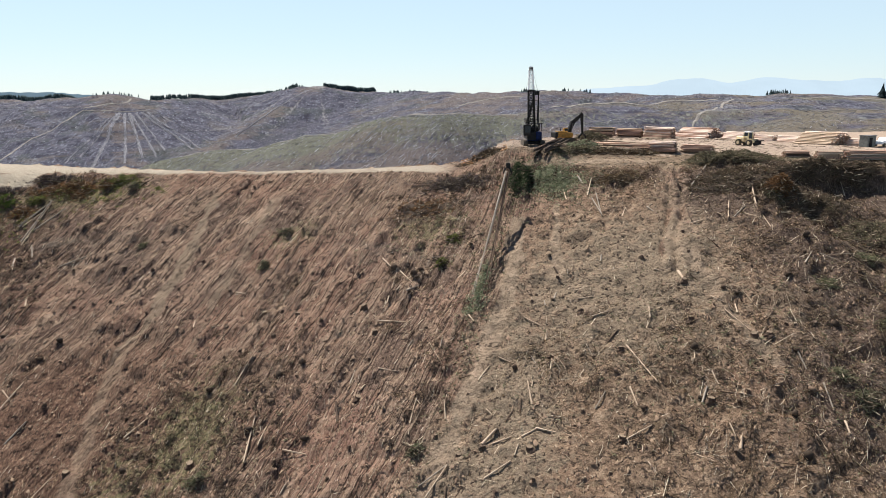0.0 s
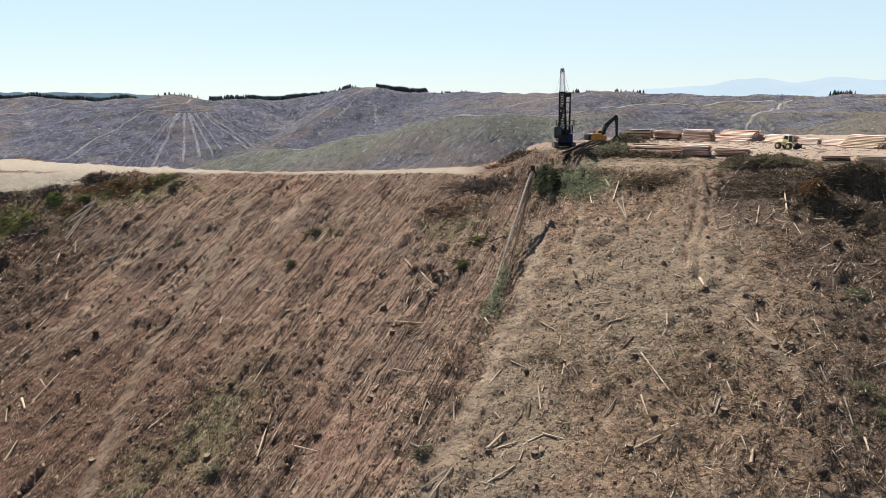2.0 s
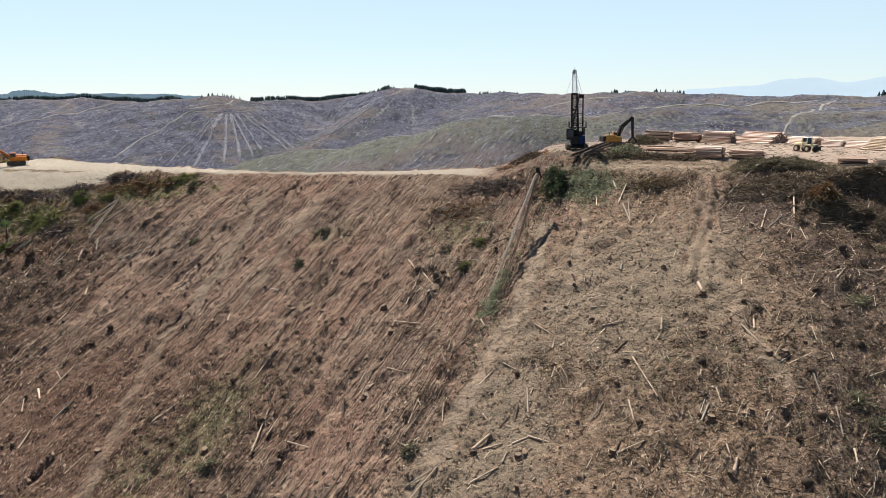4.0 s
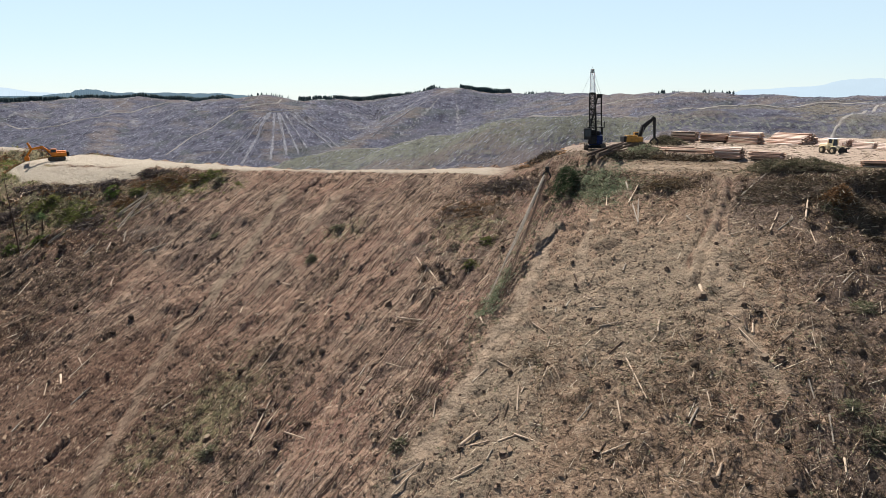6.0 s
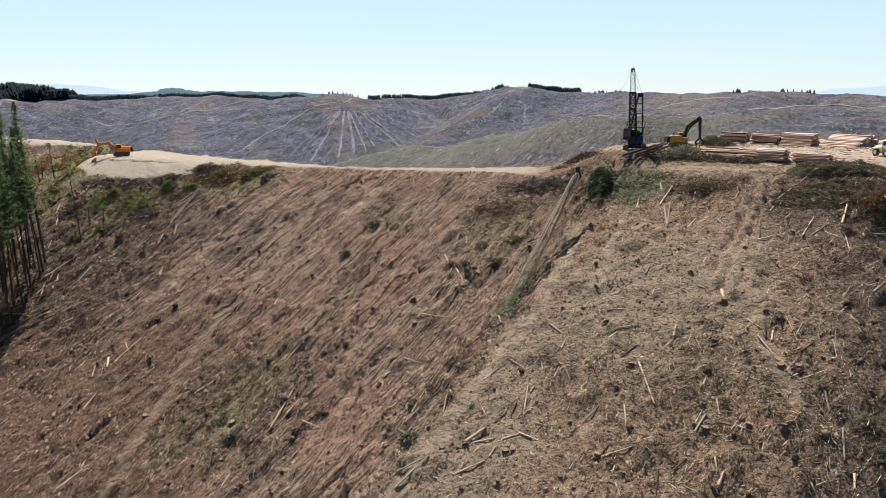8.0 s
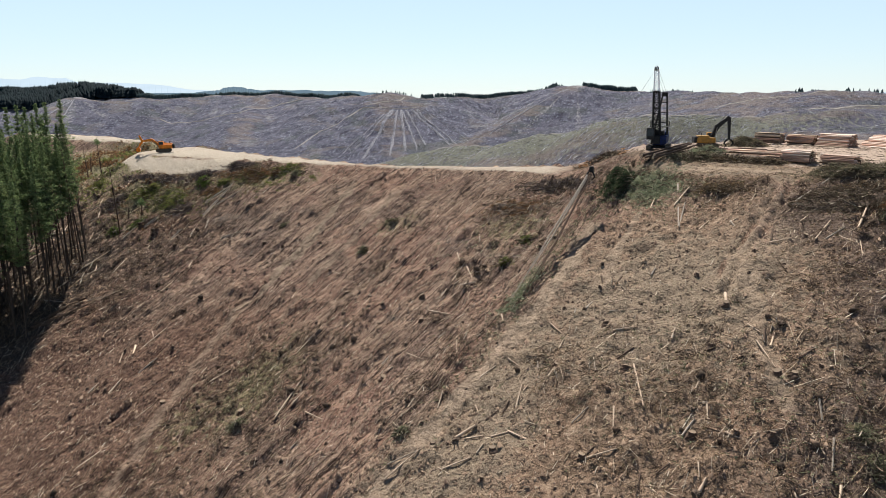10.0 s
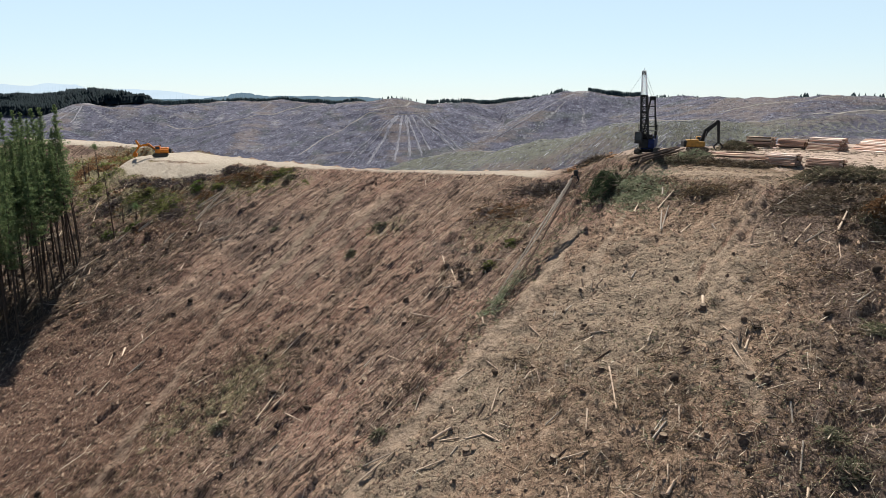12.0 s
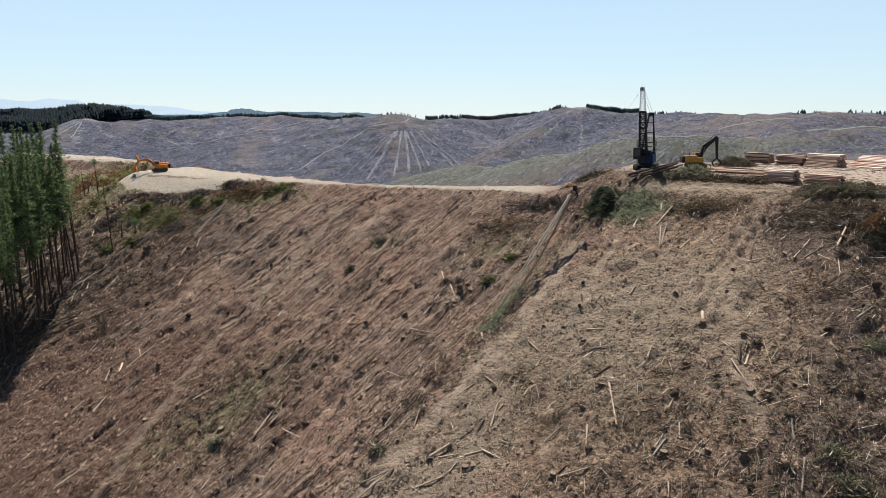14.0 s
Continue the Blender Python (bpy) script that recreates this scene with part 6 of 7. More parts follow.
def loose_logs():
    """Single long logs laid out on the landing between the stacks."""
    rng = random.Random(4)
    for k in range(46):
        x, y = 37.5 + rng.uniform(-3, 4), 147.5 + rng.uniform(-4, 9 if k % 3 else 3)
        ob = lay_log(x, y, -14 + rng.uniform(-9, 9), rng.uniform(5, 11), rng.uniform(0.15, 0.22), MIX, "long reddish pine log laid out on the landing", "loose logs on the landing", 0.9 + 1.7 * (k % 4 == 0) + 1.5 * (k % 5 == 0))
    # the chute of dark stems between the yarder and the loader
    for k in range(8):
        y0 = rng.uniform(-1.2, 1.2)
        lay_log(22.3 + y0 + rng.uniform(-0.6, 0.6), 145.0 - y0 * 0.5, 58 + rng.uniform(-4, 4), rng.uniform(11, 16), rng.uniform(0.2, 0.28), LOG_BARK, "long dark pine stem landed below the yarder", "stems at the chute", 2.0 + 1.1 * (k % 3))
    for k in range(7):
        lay_log(26.5 + rng.uniform(-2.2, 2.2), 145.5 + rng.uniform(-1.5, 2), -42 + rng.uniform(-12, 12), rng.uniform(4, 8), rng.uniform(0.16, 0.26), LOG_BARK, "dark pine butt among the slash at the chute", "stems at the chute", 1.0)
    for k in range(46):
        lay_log(9.5 + rng.uniform(-5, 4), 149.5 + rng.uniform(-2.5, 2.5), rng.uniform(0, 180), rng.uniform(0.5, 1.6), rng.uniform(0.08, 0.17), OFFCUT if k % 4 else STACK_STRAW, "short orange offcut thrown beside the road", "offcuts by the road", 0.8 + 2.6 * (k % 3))


loose_logs()


def landing_litter():
    """Bark, chips and trodden twigs on the landing, thickest where logs are worked."""
    rng = np.random.default_rng(33)
    n = 14000
    x, y = rng.uniform(16, 92, n), rng.uniform(134, 206, n)
    thick = 0.12 + blot(x, y, [(36, 148, 11, 9, 1.0), (26, 150, 6, 8, 0.9), (48, 178, 12, 5, 0.6), (52, 141, 9, 4, 0.8), (70, 172, 12, 8, 0.4), (75, 131, 14, 3, 0.9)])
    keep = (rng.uniform(0, 1, n) < thick) & (flatness(x, y) > 0.7) & (y > along(LIP, x))
    x, y = x[keep], y[keep]
    n = len(x)
    lie, half = rng.uniform(0, np.pi, n), 0.12 + rng.exponential(0.22, n)
    dx, dy = np.cos(lie) * half, np.sin(lie) * half
    p = np.stack([x - dx, y - dy, ground_many(x - dx, y - dy) + 0.03], -1)
    q = np.stack([x + dx, y + dy, ground_many(x + dx, y + dy) + 0.05], -1)
    return tagged(new("bark_litter", soup("bark_litter", *prisms(p, q, rng.uniform(0.02, 0.075, n)), LITSTICKS)), "bark, chips and trodden twigs on the landing", "litter", kind="stuff")


landing_litter()

# ---- the standing pines and snags ----
def pine_meshes(seed, high):
    """A tall forest pine: a bare tapered trunk with dead stubs, and a narrow ragged crown of drooping boughs."""
    rng = np.random.default_rng(seed)
    bm = bmesh.new()
    lean = rng.uniform(-0.5, 0.5, 2)

    def core(t):
        return Vector((lean[0] * t * t + 0.25 * math.sin(t * 4 + seed), lean[1] * t * t, t * high))

    knots = [core(k / 8) for k in range(9)]
    for k in range(8):
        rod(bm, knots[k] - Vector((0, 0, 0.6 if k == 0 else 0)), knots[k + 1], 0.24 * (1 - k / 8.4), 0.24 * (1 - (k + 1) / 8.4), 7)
    for _ in range(26):
        t = rng.uniform(0.16, 0.6)
        a = rng.uniform(0, 6.28)
        p = core(t)
        rod(bm, p, p + Vector((math.cos(a), math.sin(a), rng.uniform(-0.35, 0.2))) * rng.uniform(0.5, 1.9), 0.035, 0.012, 3)
    trunk = bpy.data.meshes.new("trunk")
    bm.to_mesh(trunk)
    bm.free()
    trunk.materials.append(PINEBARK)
    tips, sizes, p0, p1 = [], [], [], []
    levels = 46
    for k in range(levels):
        t = 0.47 + 0.53 * (k + rng.uniform(0, 0.7)) / levels
        low = min(1.0, 0.3 + (t - 0.47) * 5.5)
        reach = (7.6 * max(0.0, 1 - t) + 0.10) * rng.uniform(0.65, 1.1) * low
        for b in range(rng.integers(4, 7)):
            a = rng.uniform(0, 6.28)
            long = reach * rng.choice((0.45, 0.75, 1.0, 1.3))
            way = np.array((math.cos(a), math.sin(a), 0.35 - 0.75 * (1 - t) * 1.4 + rng.uniform(-0.15, 0.15)))
            base = np.array(core(min(t, 1.0)))
            if b % 2 == 0:
                p0.append(base)
                p1.append(base + way * long)
            for s in np.linspace(0.3, 1.0, 5):
                tips.append(base + way * long * s + np.array((0, 0, 0.10 * s * s * long)) + rng.normal(0, 0.06 + 0.06 * long / 2, 3))
                sizes.append(rng.uniform(0.5, 0.95) * (1.15 - 0.75 * t))
    leaf = soup("crown", *blades(np.array(tips), np.array(sizes), 5, rng, 0.6), PINE)
    limb = soup("limb_tangle", *prisms(np.array(p0), np.array(p1), np.full(len(p0), 0.03)), PINEBARK)
    return trunk, leaf, limb


PINE = islands("forest_pine_needles", [(0.116, 0.164, 0.072), (0.170, 0.227, 0.095), (0.078, 0.119, 0.055), (0.243, 0.286, 0.121)], leaf=0.42)
# a darker copy of the pine bark, the stand's shade put into its colour
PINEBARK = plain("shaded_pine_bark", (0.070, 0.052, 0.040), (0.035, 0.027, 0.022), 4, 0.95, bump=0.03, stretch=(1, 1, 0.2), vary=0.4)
PINES = [pine_meshes(s, h) for s, h in ((1, 36.0), (2, 33.0), (3, 38.0), (4, 30.0), (5, 35.0))]


def set_pine(x, y, k, scale, turn, lean=0.0):
    thing = tagged(empty("pine_tree", x, y, ground_at(x, y), turn), "tall dark green forest pine with a long bare trunk", "tree", "standing pines at the edge of the cut")
    for name, me in zip(("trunk", "crown", "limb_tangle"), PINES[k]):
        ob = new(name, me)
        ob.parent = thing
        if name != "trunk":
            ob["kind"] = "stuff"
    thing.matrix_world = pose(x, y, ground_at(x, y), 0, -lean, 0) @ pose(0, 0, 0, 0, 0, turn) @ Matrix.Diagonal((scale, scale, scale, 1))
    return thing


def build_stand():
    rng = random.Random(9)
    for x, y, k, s in [(-109.5, 120, 1, 0.93), (-112.5, 124, 4, 0.9), (-113, 116.5, 0, 0.98), (-116.5, 121, 2, 0.95), (-111, 111.5, 3, 1.05), (-114.5, 107.5, 4, 1.0),
                       (-118.5, 113, 0, 1.0), (-120, 126.5, 1, 0.95), (-117.5, 104, 2, 0.95), (-112, 103, 1, 1.0), (-106.5, 113.5, 4, 0.98), (-107.5, 107, 2, 0.96), (-104.5, 101.5, 0, 1.0), (-108.5, 99, 3, 1.06), (-110, 115, 2, 0.9), (-102, 95, 1, 1.02), (-102.5, 108.5, 2, 0.9), (-100.5, 101, 4, 0.95), (-110.5, 106, 0, 1.0), (-105.5, 96.5, 4, 1.0)]:
        set_pine(x, y, k, s, rng.uniform(0, 360))
    for x, y, k, s in [(-107.5, 122.5, 3, 1.0), (-106, 118, 1, 0.95), (-103.5, 113, 4, 0.9), (-109.5, 125.5, 2, 0.85)]:
        set_pine(x, y, k, s, rng.uniform(0, 360), 6.5)
    for k in range(60):
        x = -111 - (k % 6) * 3.9 - max(0, k // 6 - 3) * 1.0 + rng.uniform(-1.4, 1.4)
        y = 86 + (k // 6) * 4.4 + rng.uniform(-2, 2)
        set_pine(x, y, rng.randrange(5), rng.uniform(0.88, 1.06), rng.uniform(0, 360))


build_stand()


def build_snag(x, y, high, lean_x, lean_y, tuft):
    thing = tagged(empty("dead_pine", x, y, ground_at(x, y)), "thin dark dead pine trunk" + (" with one green tuft" if tuft else ""), "dead tree", "dead trunks left standing")
    rng = random.Random(int(x * 7))
    bm = bmesh.new()
    p = Vector((0, 0, -0.4))
    for k in range(5):
        q = Vector((lean_x * (k + 1) / 5, lean_y * (k + 1) / 5, high * (k + 1) / 5))
        rod(bm, p, q, 0.2 * (1 - k / 7), 0.2 * (1 - (k + 1) / 7), 6)
        p = q
    part("trunk", bm, BARK, thing)
    for _ in range(14):
        t = rng.uniform(0.3, 1)
        a = rng.uniform(0, 6.28)
        b = Vector((lean_x * t, lean_y * t, high * t))
        bm = bmesh.new()
        rod(bm, b, b + Vector((math.cos(a), math.sin(a), rng.uniform(-0.2, 0.5))) * rng.uniform(0.3, 0.9), 0.03, 0.01, 3)
        part("branch_stub", bm, BARK, thing)
    if tuft:
        nrng = np.random.default_rng(2)
        c = np.array((lean_x, lean_y, high)) + nrng.normal(0, 0.45, (90, 3))
        ob = new("crown", soup("crown", *blades(c, nrng.uniform(0.3, 0.6, 90), 3, nrng), PINE))
        ob.parent = thing


build_snag(-107.0, 121.5, 27.0, -2.2, 0, False)
build_snag(-106.0, 117.0, 25.0, -2.6, 0, False)
build_snag(-110.5, 123.5, 24.0, -2.4, 0, False)
build_snag(-105.0, 132.2, 16.5, -1.6, 0, False)
build_snag(-111.0, 127.0, 20.0, -1.6, 0, False)
build_snag(-142.0, 162.5, 10.0, -1.8, 1, True)
build_snag(-147.0, 162.0, 8.5, -0.9, 0, False)
build_snag(-106.8, 137.0, 4.6, 0.2, 0, False)
build_snag(-103.9, 138.6, 3.4, 0.1, 0, True)
build_snag(-150, 166, 4.5, 0.2, 0, False)

# ---- far roads, far woods and the mountains ----
def drape(name, label, line, wide, lift, mat, step=6.0):
    """A strip of track laid over the ground along a bent line."""
    pts = []
    for p, q in zip(line, line[1:]):
        n = max(1, int(math.dist(p, q) / step))
        pts += [(p[0] + (q[0] - p[0]) * k / n, p[1] + (q[1] - p[1]) * k / n) for k in range(n)]
    pts.append(line[-1][:2])
    verts, faces = [], []
    for k, (x, y) in enumerate(pts):
        a, b = pts[max(k - 1, 0)], pts[min(k + 1, len(pts) - 1)]
        dx, dy = b[0] - a[0], b[1] - a[1]
        size = math.hypot(dx, dy) or 1
        w = wide * (0.85 + 0.3 * math.sin(k * 0.61) * math.sin(k * 0.23 + 1))
        for s in (-1, -0.33, 0.33, 1):
            px, py = x - dy / size * w / 2 * s, y + dx / size * w / 2 * s
            verts.append((px, py, ground_at(px, py) + lift * (1.0 if abs(s) < 0.5 else 0.35)))
    for k in range(len(pts) - 1):
        for s in range(3):
            a = k * 4 + s
            faces.append((a, a + 1, a + 5, a + 4))
    return tagged(new(name, mesh_of(name, verts, faces, mat)), label, "track", kind="structure")


TRACKDIRT = plain("far_track_dirt", (0.250, 0.226, 0.198), (0.155, 0.143, 0.132), 0.12, 0.95)
SLASHPALE = plain("hauled_strip", (0.235, 0.230, 0.250), (0.090, 0.088, 0.100), 0.30, 0.95)
FAR_ROAD = [(-881, 982), (-858, 980), (-805, 971), (-772, 967), (-737, 974), (-709, 976), (-689, 1017), (-679, 1046), (-664, 1062), (-650, 1080)]
drape("track", "pale track across a far worked-over hill", FAR_ROAD, 3.2, 0.7, TRACKDIRT)
drape("track", "pale track up to a far ridge", [(-717, 987), (-723, 1031), (-725, 1071)], 2.2, 0.7, SLASHPALE)
drape("track", "pale track climbing the far spur to a bench", [(-490, 797), (-489, 810), (-487, 833), (-484, 856), (-473, 882), (-469, 907), (-465, 924), (-458, 935), (-432, 934), (-416, 937), (-396, 947), (-380, 951)], 2.4, 0.6, TRACKDIRT)
drape("track", "pale track winding over the far hilltop", [(-461, 941), (-446, 947), (-439, 953), (-421, 958), (-416, 966), (-419, 993)], 3.0, 0.7, TRACKDIRT)
drape("track", "pale track climbing the hill behind the landing", [(138, 392), (147, 412), (157, 434), (168, 447), (178, 456), (192, 482), (204, 508), (214, 526), (225, 543)], 2.1, 0.35, TRACKDIRT, 3.0)
drape("track", "pale track along the ridge behind the yarder", [(-20, 505), (12, 498), (36, 493), (60, 488), (76, 505), (96, 535)], 2.2, 0.5, TRACKDIRT, 3.0)
drape("track", "tan track along the brow behind the log stacks", [(96, 535), (108, 546), (120, 553), (149, 554), (189, 553), (215, 548)], 3.6, 0.6, TRACKDIRT, 3.0)
drape("track", "thin track along the hill behind the log stacks", [(192, 450), (225, 452), (261, 464), (292, 467), (350, 478)], 1.5, 0.5, TRACKDIRT, 3.0)
drape("track", "pale track over the brow behind the log stacks", [(270, 548), (300, 552), (330, 553), (360, 548), (420, 545)], 2.6, 0.5, TRACKDIRT, 3.0)
drape("track", "thin track rising along the far ridge", [(20, 838), (50, 829), (84, 810), (111, 797), (131, 790)], 3.2, 0.7, TRACKDIRT)
drape("track", "pale track along the crest of the green ridge", [(-255, 597), (-200, 592), (-141, 567), (-96, 537), (-76, 522), (-51, 517), (-30, 509), (-9, 505)], 1.7, 0.4, TRACKDIRT, 3.0)
# strips where stems were hauled up to the far bench: top, foot and width
FAN = [((-412, 937), (-382, 784), 4.0), ((-414, 931), (-389, 830), 2.2), ((-406, 938), (-350, 796), 3.2), ((-401, 940), (-337, 814), 3.4), ((-399, 939), (-325, 823), 2.6),
       ((-394, 942), (-320, 838), 2.4), ((-386, 943), (-290, 848), 3.6), ((-377, 941), (-281, 852), 3.0), ((-371, 946), (-246, 857), 2.0), ((-412, 923), (-406, 809), 1.8), ((-415, 914), (-416, 795), 1.8)]
for (tx, ty), (fx, fy), wide in FAN:
    drape("hauled_strip", "pale strip where logs were hauled up the far hill", [(tx, ty), ((tx + fx) / 2 + 0.6, (ty + fy) / 2 + 0.6), (fx, fy)], wide, 0.45, SLASHPALE)
for k in range(7):
    a = -0.6 + k * 0.21
    drape("hauled_strip", "pale strip where logs were hauled up the far hill", [(-1085 + math.sin(a) * d, 990 - math.cos(a) * d) for d in (14, 40, 80, 120)], 2.4, 0.9, SLASHPALE)
drape("hauled_strip", "pale strip down a far spur", [(-185, 1075), (-208, 1015), (-232, 945), (-250, 885)], 2.6, 1.0, SLASHPALE)


# the same pines made paler and bluer: distance haze put into the colour
SKYWOOD = islands("hazed_skyline_pines", [(0.058, 0.088, 0.096), (0.070, 0.102, 0.106), (0.046, 0.074, 0.084), (0.064, 0.095, 0.10)], leaf=0.5)
FARWOOD = islands("far_forest", [(0.009, 0.018, 0.022), (0.012, 0.021, 0.024), (0.007, 0.014, 0.019), (0.010, 0.019, 0.023)], leaf=0.25)


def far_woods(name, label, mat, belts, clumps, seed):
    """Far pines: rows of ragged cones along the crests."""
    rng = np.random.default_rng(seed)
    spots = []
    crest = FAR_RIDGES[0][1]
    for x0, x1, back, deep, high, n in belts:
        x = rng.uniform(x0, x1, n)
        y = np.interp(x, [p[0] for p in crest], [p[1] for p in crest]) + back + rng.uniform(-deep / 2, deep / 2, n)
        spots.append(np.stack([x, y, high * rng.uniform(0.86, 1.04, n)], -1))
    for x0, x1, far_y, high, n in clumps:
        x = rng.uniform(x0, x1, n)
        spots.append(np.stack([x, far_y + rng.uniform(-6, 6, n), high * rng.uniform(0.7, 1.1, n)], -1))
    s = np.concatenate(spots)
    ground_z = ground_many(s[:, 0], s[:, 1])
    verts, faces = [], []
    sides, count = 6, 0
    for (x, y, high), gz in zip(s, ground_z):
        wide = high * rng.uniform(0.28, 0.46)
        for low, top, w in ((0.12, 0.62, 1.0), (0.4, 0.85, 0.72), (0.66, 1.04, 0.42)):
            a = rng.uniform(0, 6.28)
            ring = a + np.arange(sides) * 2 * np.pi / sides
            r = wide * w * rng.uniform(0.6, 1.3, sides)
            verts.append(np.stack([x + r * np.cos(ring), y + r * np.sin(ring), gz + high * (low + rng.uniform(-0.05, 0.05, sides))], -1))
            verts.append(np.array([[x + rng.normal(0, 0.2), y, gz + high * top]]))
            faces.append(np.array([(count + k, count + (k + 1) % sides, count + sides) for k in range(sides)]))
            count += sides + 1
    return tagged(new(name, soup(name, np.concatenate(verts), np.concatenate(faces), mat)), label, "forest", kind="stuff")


far_woods("plantation", "dark plantation forest on the far hilltop", FARWOOD, [(-2000, -1400, 10, 60, 24, 1100), (-1500, -1300, 0, 60, 30, 520), (-1330, -1200, 5, 50, 22, 340), (-1260, -1090, 330, 60, 22, 420), (-1700, -1330, -70, 90, 26, 700)], [(370, 384, 600, 13, 3)], 12)
far_woods("skyline_belt", "belts of pines along the far skyline, paled and blued with painted haze", SKYWOOD, [(-1230, -940, 15, 40, 9, 1100), (-940, -660, 25, 30, 8, 1000), (-660, -520, 25, 30, 8, 520), (-400, -355, 10, 30, 7, 130), (-372, -268, 14, 26, 7, 520), (-272, -205, 12, 16, 8, 70), (-172, -98, 14, 20, 8, 480), (-480, -415, 6, 8, 5, 16)], [(-70, 0, 1090, 5, 40), (100, 132, 850, 5, 24), (330, 350, 712, 5, 26), (140, 175, 812, 4, 14)], 13)


# bleached wood, with the blue of distance haze painted into its tones
FARLOGS = islands("bleached_hazed_slash", [(0.200, 0.199, 0.236), (0.127, 0.125, 0.154), (0.40, 0.40, 0.44), (0.086, 0.085, 0.106), (0.28, 0.28, 0.32), (0.149, 0.148, 0.180)])


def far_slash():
    """Bleached logs and slash left all over the far hills, lying mostly downhill."""
    rng = np.random.default_rng(17)
    n = 92000
    y = 330 + 850 * rng.uniform(0, 1, n)
    x = rng.uniform(-1.05, 0.62, n) * (y + 60)
    drift = 0.45 + 0.55 * grain(x * 0.03, y * 0.03, 41) + 0.3 * grain(x * 0.1, y * 0.1, 42)
    keep = rng.uniform(0, 1, n) < drift
    x, y = x[keep], y[keep]
    n = len(x)
    gx = ground_height(x + 4, y) - ground_height(x - 4, y)
    gy = ground_height(x, y + 4) - ground_height(x, y - 4)
    lie = np.arctan2(gy, gx) + rng.normal(0, 0.9, n)
    long = rng.uniform(1.2, 4.6, n) * (0.15 + y / 1150)
    dx, dy = np.cos(lie) * long / 2, np.sin(lie) * long / 2
    p = np.stack([x - dx, y - dy, ground_many(x - dx, y - dy) + 0.2], -1)
    q = np.stack([x + dx, y + dy, ground_many(x + dx, y + dy) + 0.2], -1)
    r = rng.uniform(0.08, 0.24, n) * (0.15 + y / 960)
    # long pale stems lying down the near side of the green ridge
    m = 22000
    u, v = rng.uniform(-300, 420, m), rng.uniform(330, 610, m)
    keep = rng.uniform(0, 1, m) < 0.35 + 0.5 * grain(u * 0.025, v * 0.025, 43) + blot(u, v, [(0, 470, 60, 50, 0.5)]) - 0.5 * ease(45, 90, u)
    u, v = u[keep], v[keep]
    m = len(u)
    lie, half = np.pi / 2 - 0.5 + rng.normal(0, 0.22, m), rng.uniform(0.6, 2.7, m)
    du, dv = np.cos(lie) * half, np.sin(lie) * half
    p = np.concatenate([p, np.stack([u - du, v - dv, ground_many(u - du, v - dv) + 0.25], -1)])
    q = np.concatenate([q, np.stack([u + du, v + dv, ground_many(u + du, v + dv) + 0.25], -1)])
    r = np.concatenate([r, rng.uniform(0.09, 0.22, m)])
    # pale stems left along the hauled strips
    for (tx, ty), (fx, fy), wide in FAN:
        k = int(45 * wide)
        f = rng.uniform(0.02, 1, k)
        u, v = tx + (fx - tx) * f + rng.normal(0, wide * 0.35, k), ty + (fy - ty) * f + rng.normal(0, wide * 0.35, k)
        lie, half = math.atan2(fy - ty, fx - tx) + rng.normal(0, 0.2, k), rng.uniform(0.8, 2.6, k)
        du, dv = np.cos(lie) * half, np.sin(lie) * half
        p = np.concatenate([p, np.stack([u - du, v - dv, ground_many(u - du, v - dv) + 0.8], -1)])
        q = np.concatenate([q, np.stack([u + du, v + dv, ground_many(u + du, v + dv) + 0.8], -1)])
        r = np.concatenate([r, rng.uniform(0.12, 0.32, k)])
    return tagged(new("far_slash", soup("far_slash", *prisms(p, q, r), FARLOGS)), "bleached logs and slash strewn over the far hills, blued by painted haze", "slash", kind="stuff")


far_slash()


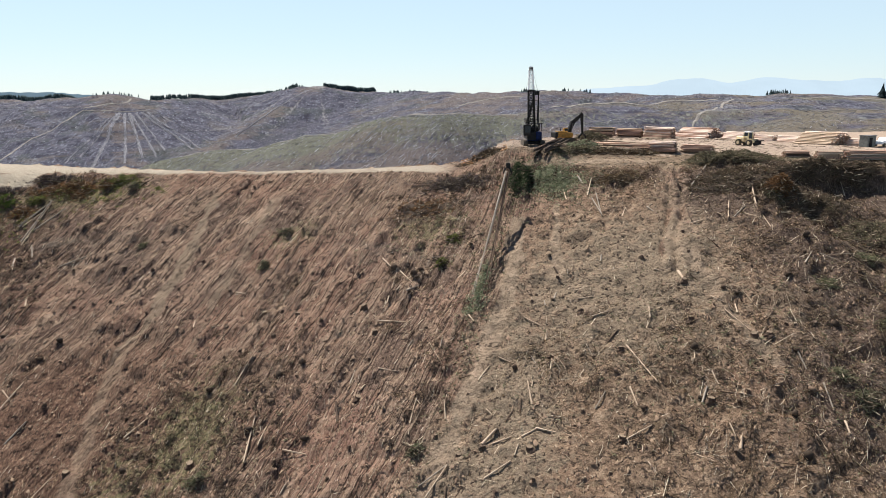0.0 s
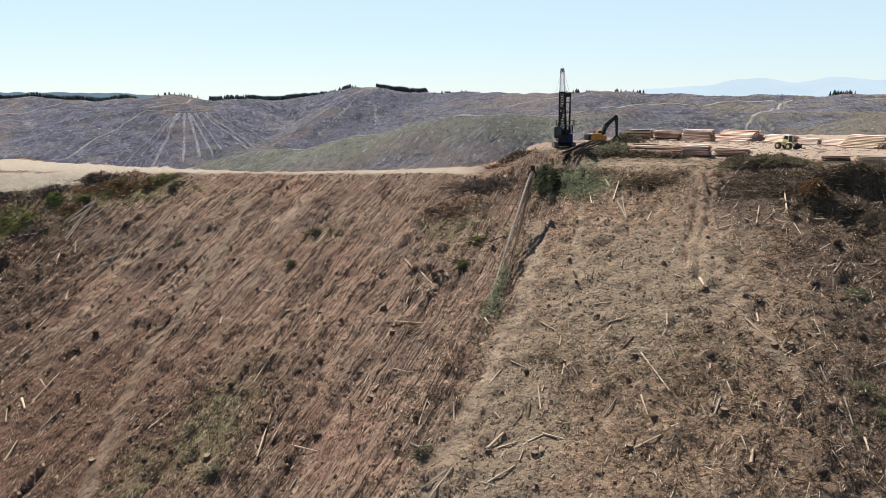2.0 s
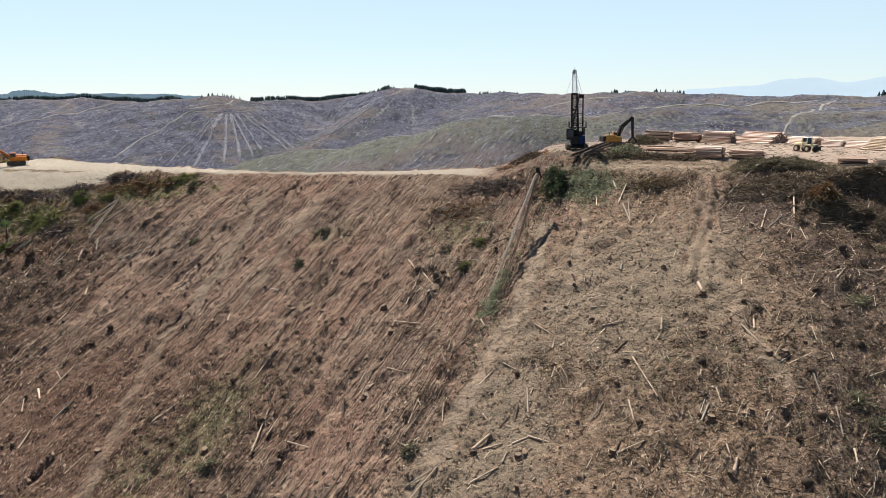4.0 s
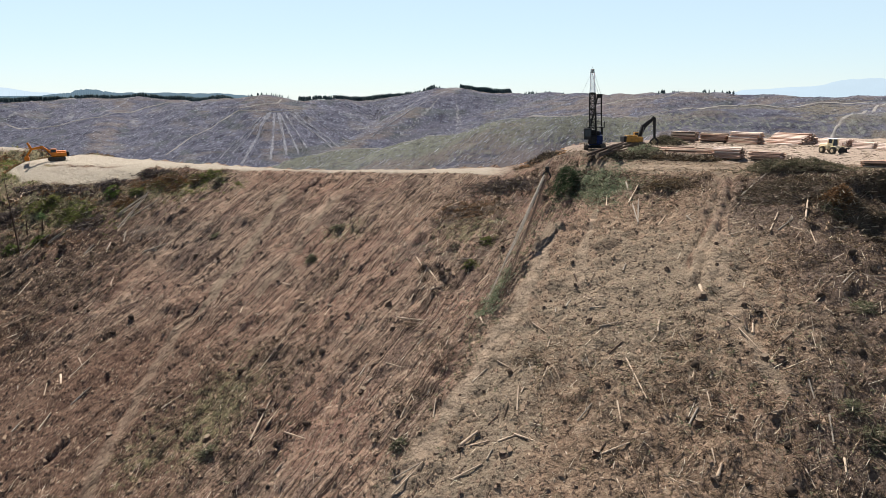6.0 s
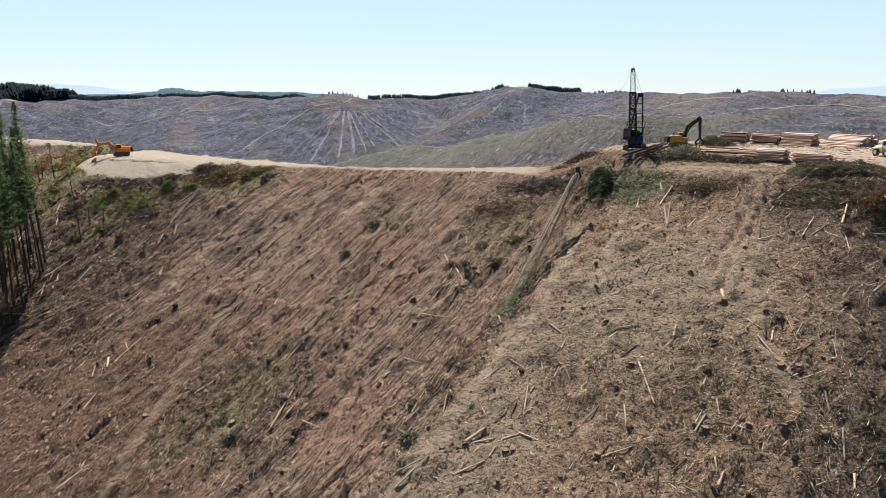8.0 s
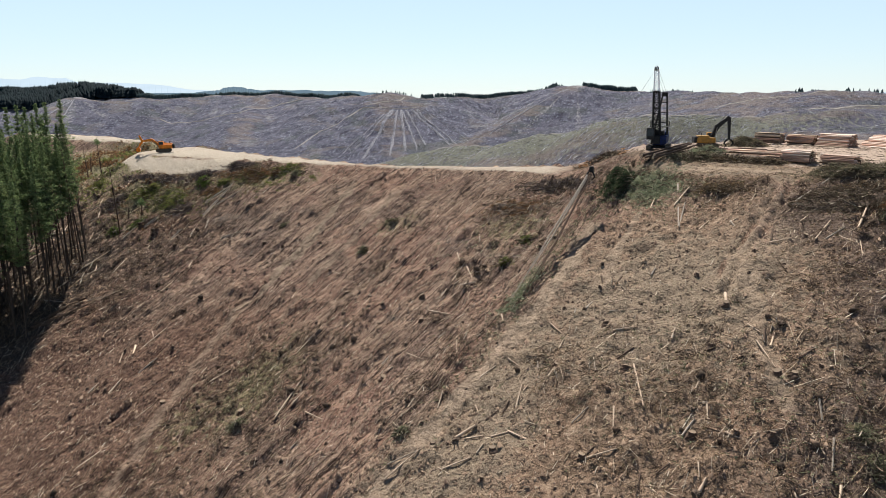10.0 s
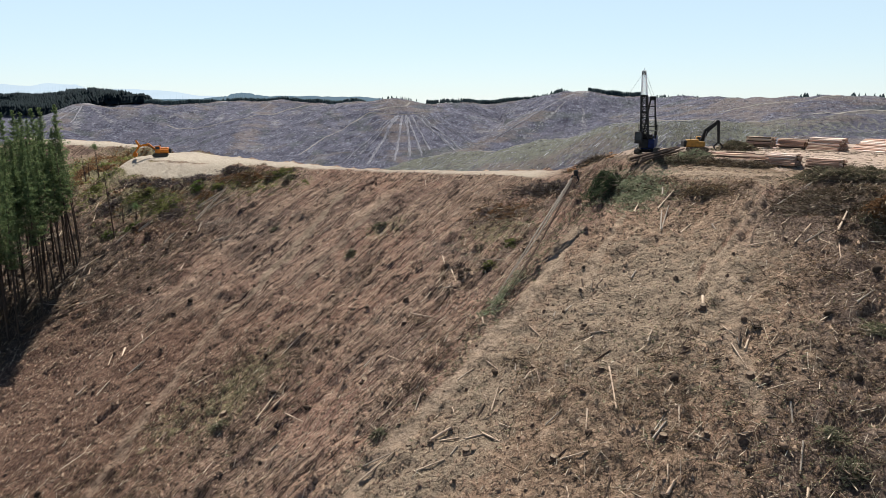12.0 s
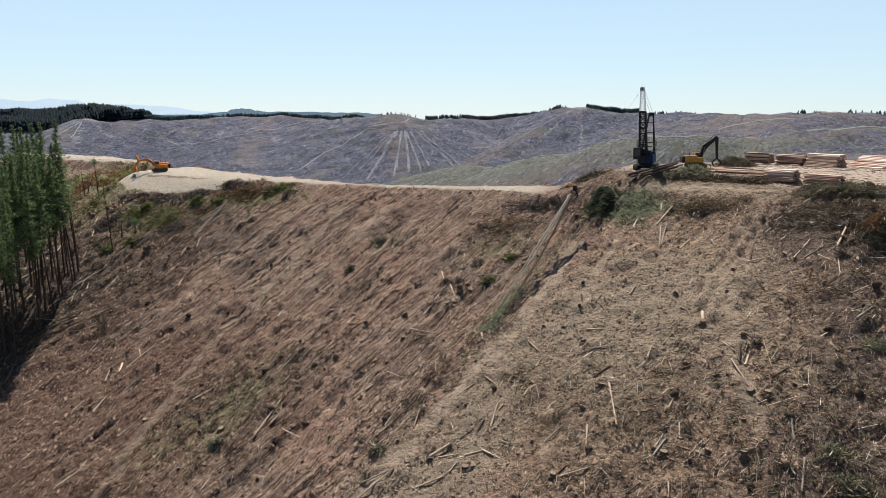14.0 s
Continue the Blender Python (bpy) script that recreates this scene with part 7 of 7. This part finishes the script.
def mountains(name, label, line, seed, tone):
    """A far range, its haze painted in as a pale blue glow."""
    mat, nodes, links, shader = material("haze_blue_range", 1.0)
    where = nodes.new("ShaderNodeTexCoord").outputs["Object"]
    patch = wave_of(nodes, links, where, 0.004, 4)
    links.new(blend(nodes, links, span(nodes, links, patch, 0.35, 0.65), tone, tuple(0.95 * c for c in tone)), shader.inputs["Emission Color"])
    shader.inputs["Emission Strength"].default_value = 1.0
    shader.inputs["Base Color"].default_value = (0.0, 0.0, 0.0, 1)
    verts, faces = [], []
    rng = random.Random(seed)
    pts = []
    for p, q in zip(line, line[1:]):
        for k in range(8):
            t = k / 8
            e = t * t * (3 - 2 * t)
            pts.append((p[0] + (q[0] - p[0]) * t, p[1] + (q[1] - p[1]) * t, p[2] + (q[2] - p[2]) * e + rng.uniform(-1.5, 1.5)))
    for x, y, z in pts:
        away = math.hypot(x, y)
        ux, uy = x / away, y / away
        verts += [(x - ux * 500, y - uy * 500, -80), (x, y, z), (x + ux * 150, y + uy * 150, -80)]
    for k in range(len(pts) - 1):
        for s in range(2):
            a = k * 3 + s
            faces.append((a, a + 1, a + 4, a + 3))
    return tagged(new(name, mesh_of(name, verts, faces, mat)), label, "mountains", kind="structure")


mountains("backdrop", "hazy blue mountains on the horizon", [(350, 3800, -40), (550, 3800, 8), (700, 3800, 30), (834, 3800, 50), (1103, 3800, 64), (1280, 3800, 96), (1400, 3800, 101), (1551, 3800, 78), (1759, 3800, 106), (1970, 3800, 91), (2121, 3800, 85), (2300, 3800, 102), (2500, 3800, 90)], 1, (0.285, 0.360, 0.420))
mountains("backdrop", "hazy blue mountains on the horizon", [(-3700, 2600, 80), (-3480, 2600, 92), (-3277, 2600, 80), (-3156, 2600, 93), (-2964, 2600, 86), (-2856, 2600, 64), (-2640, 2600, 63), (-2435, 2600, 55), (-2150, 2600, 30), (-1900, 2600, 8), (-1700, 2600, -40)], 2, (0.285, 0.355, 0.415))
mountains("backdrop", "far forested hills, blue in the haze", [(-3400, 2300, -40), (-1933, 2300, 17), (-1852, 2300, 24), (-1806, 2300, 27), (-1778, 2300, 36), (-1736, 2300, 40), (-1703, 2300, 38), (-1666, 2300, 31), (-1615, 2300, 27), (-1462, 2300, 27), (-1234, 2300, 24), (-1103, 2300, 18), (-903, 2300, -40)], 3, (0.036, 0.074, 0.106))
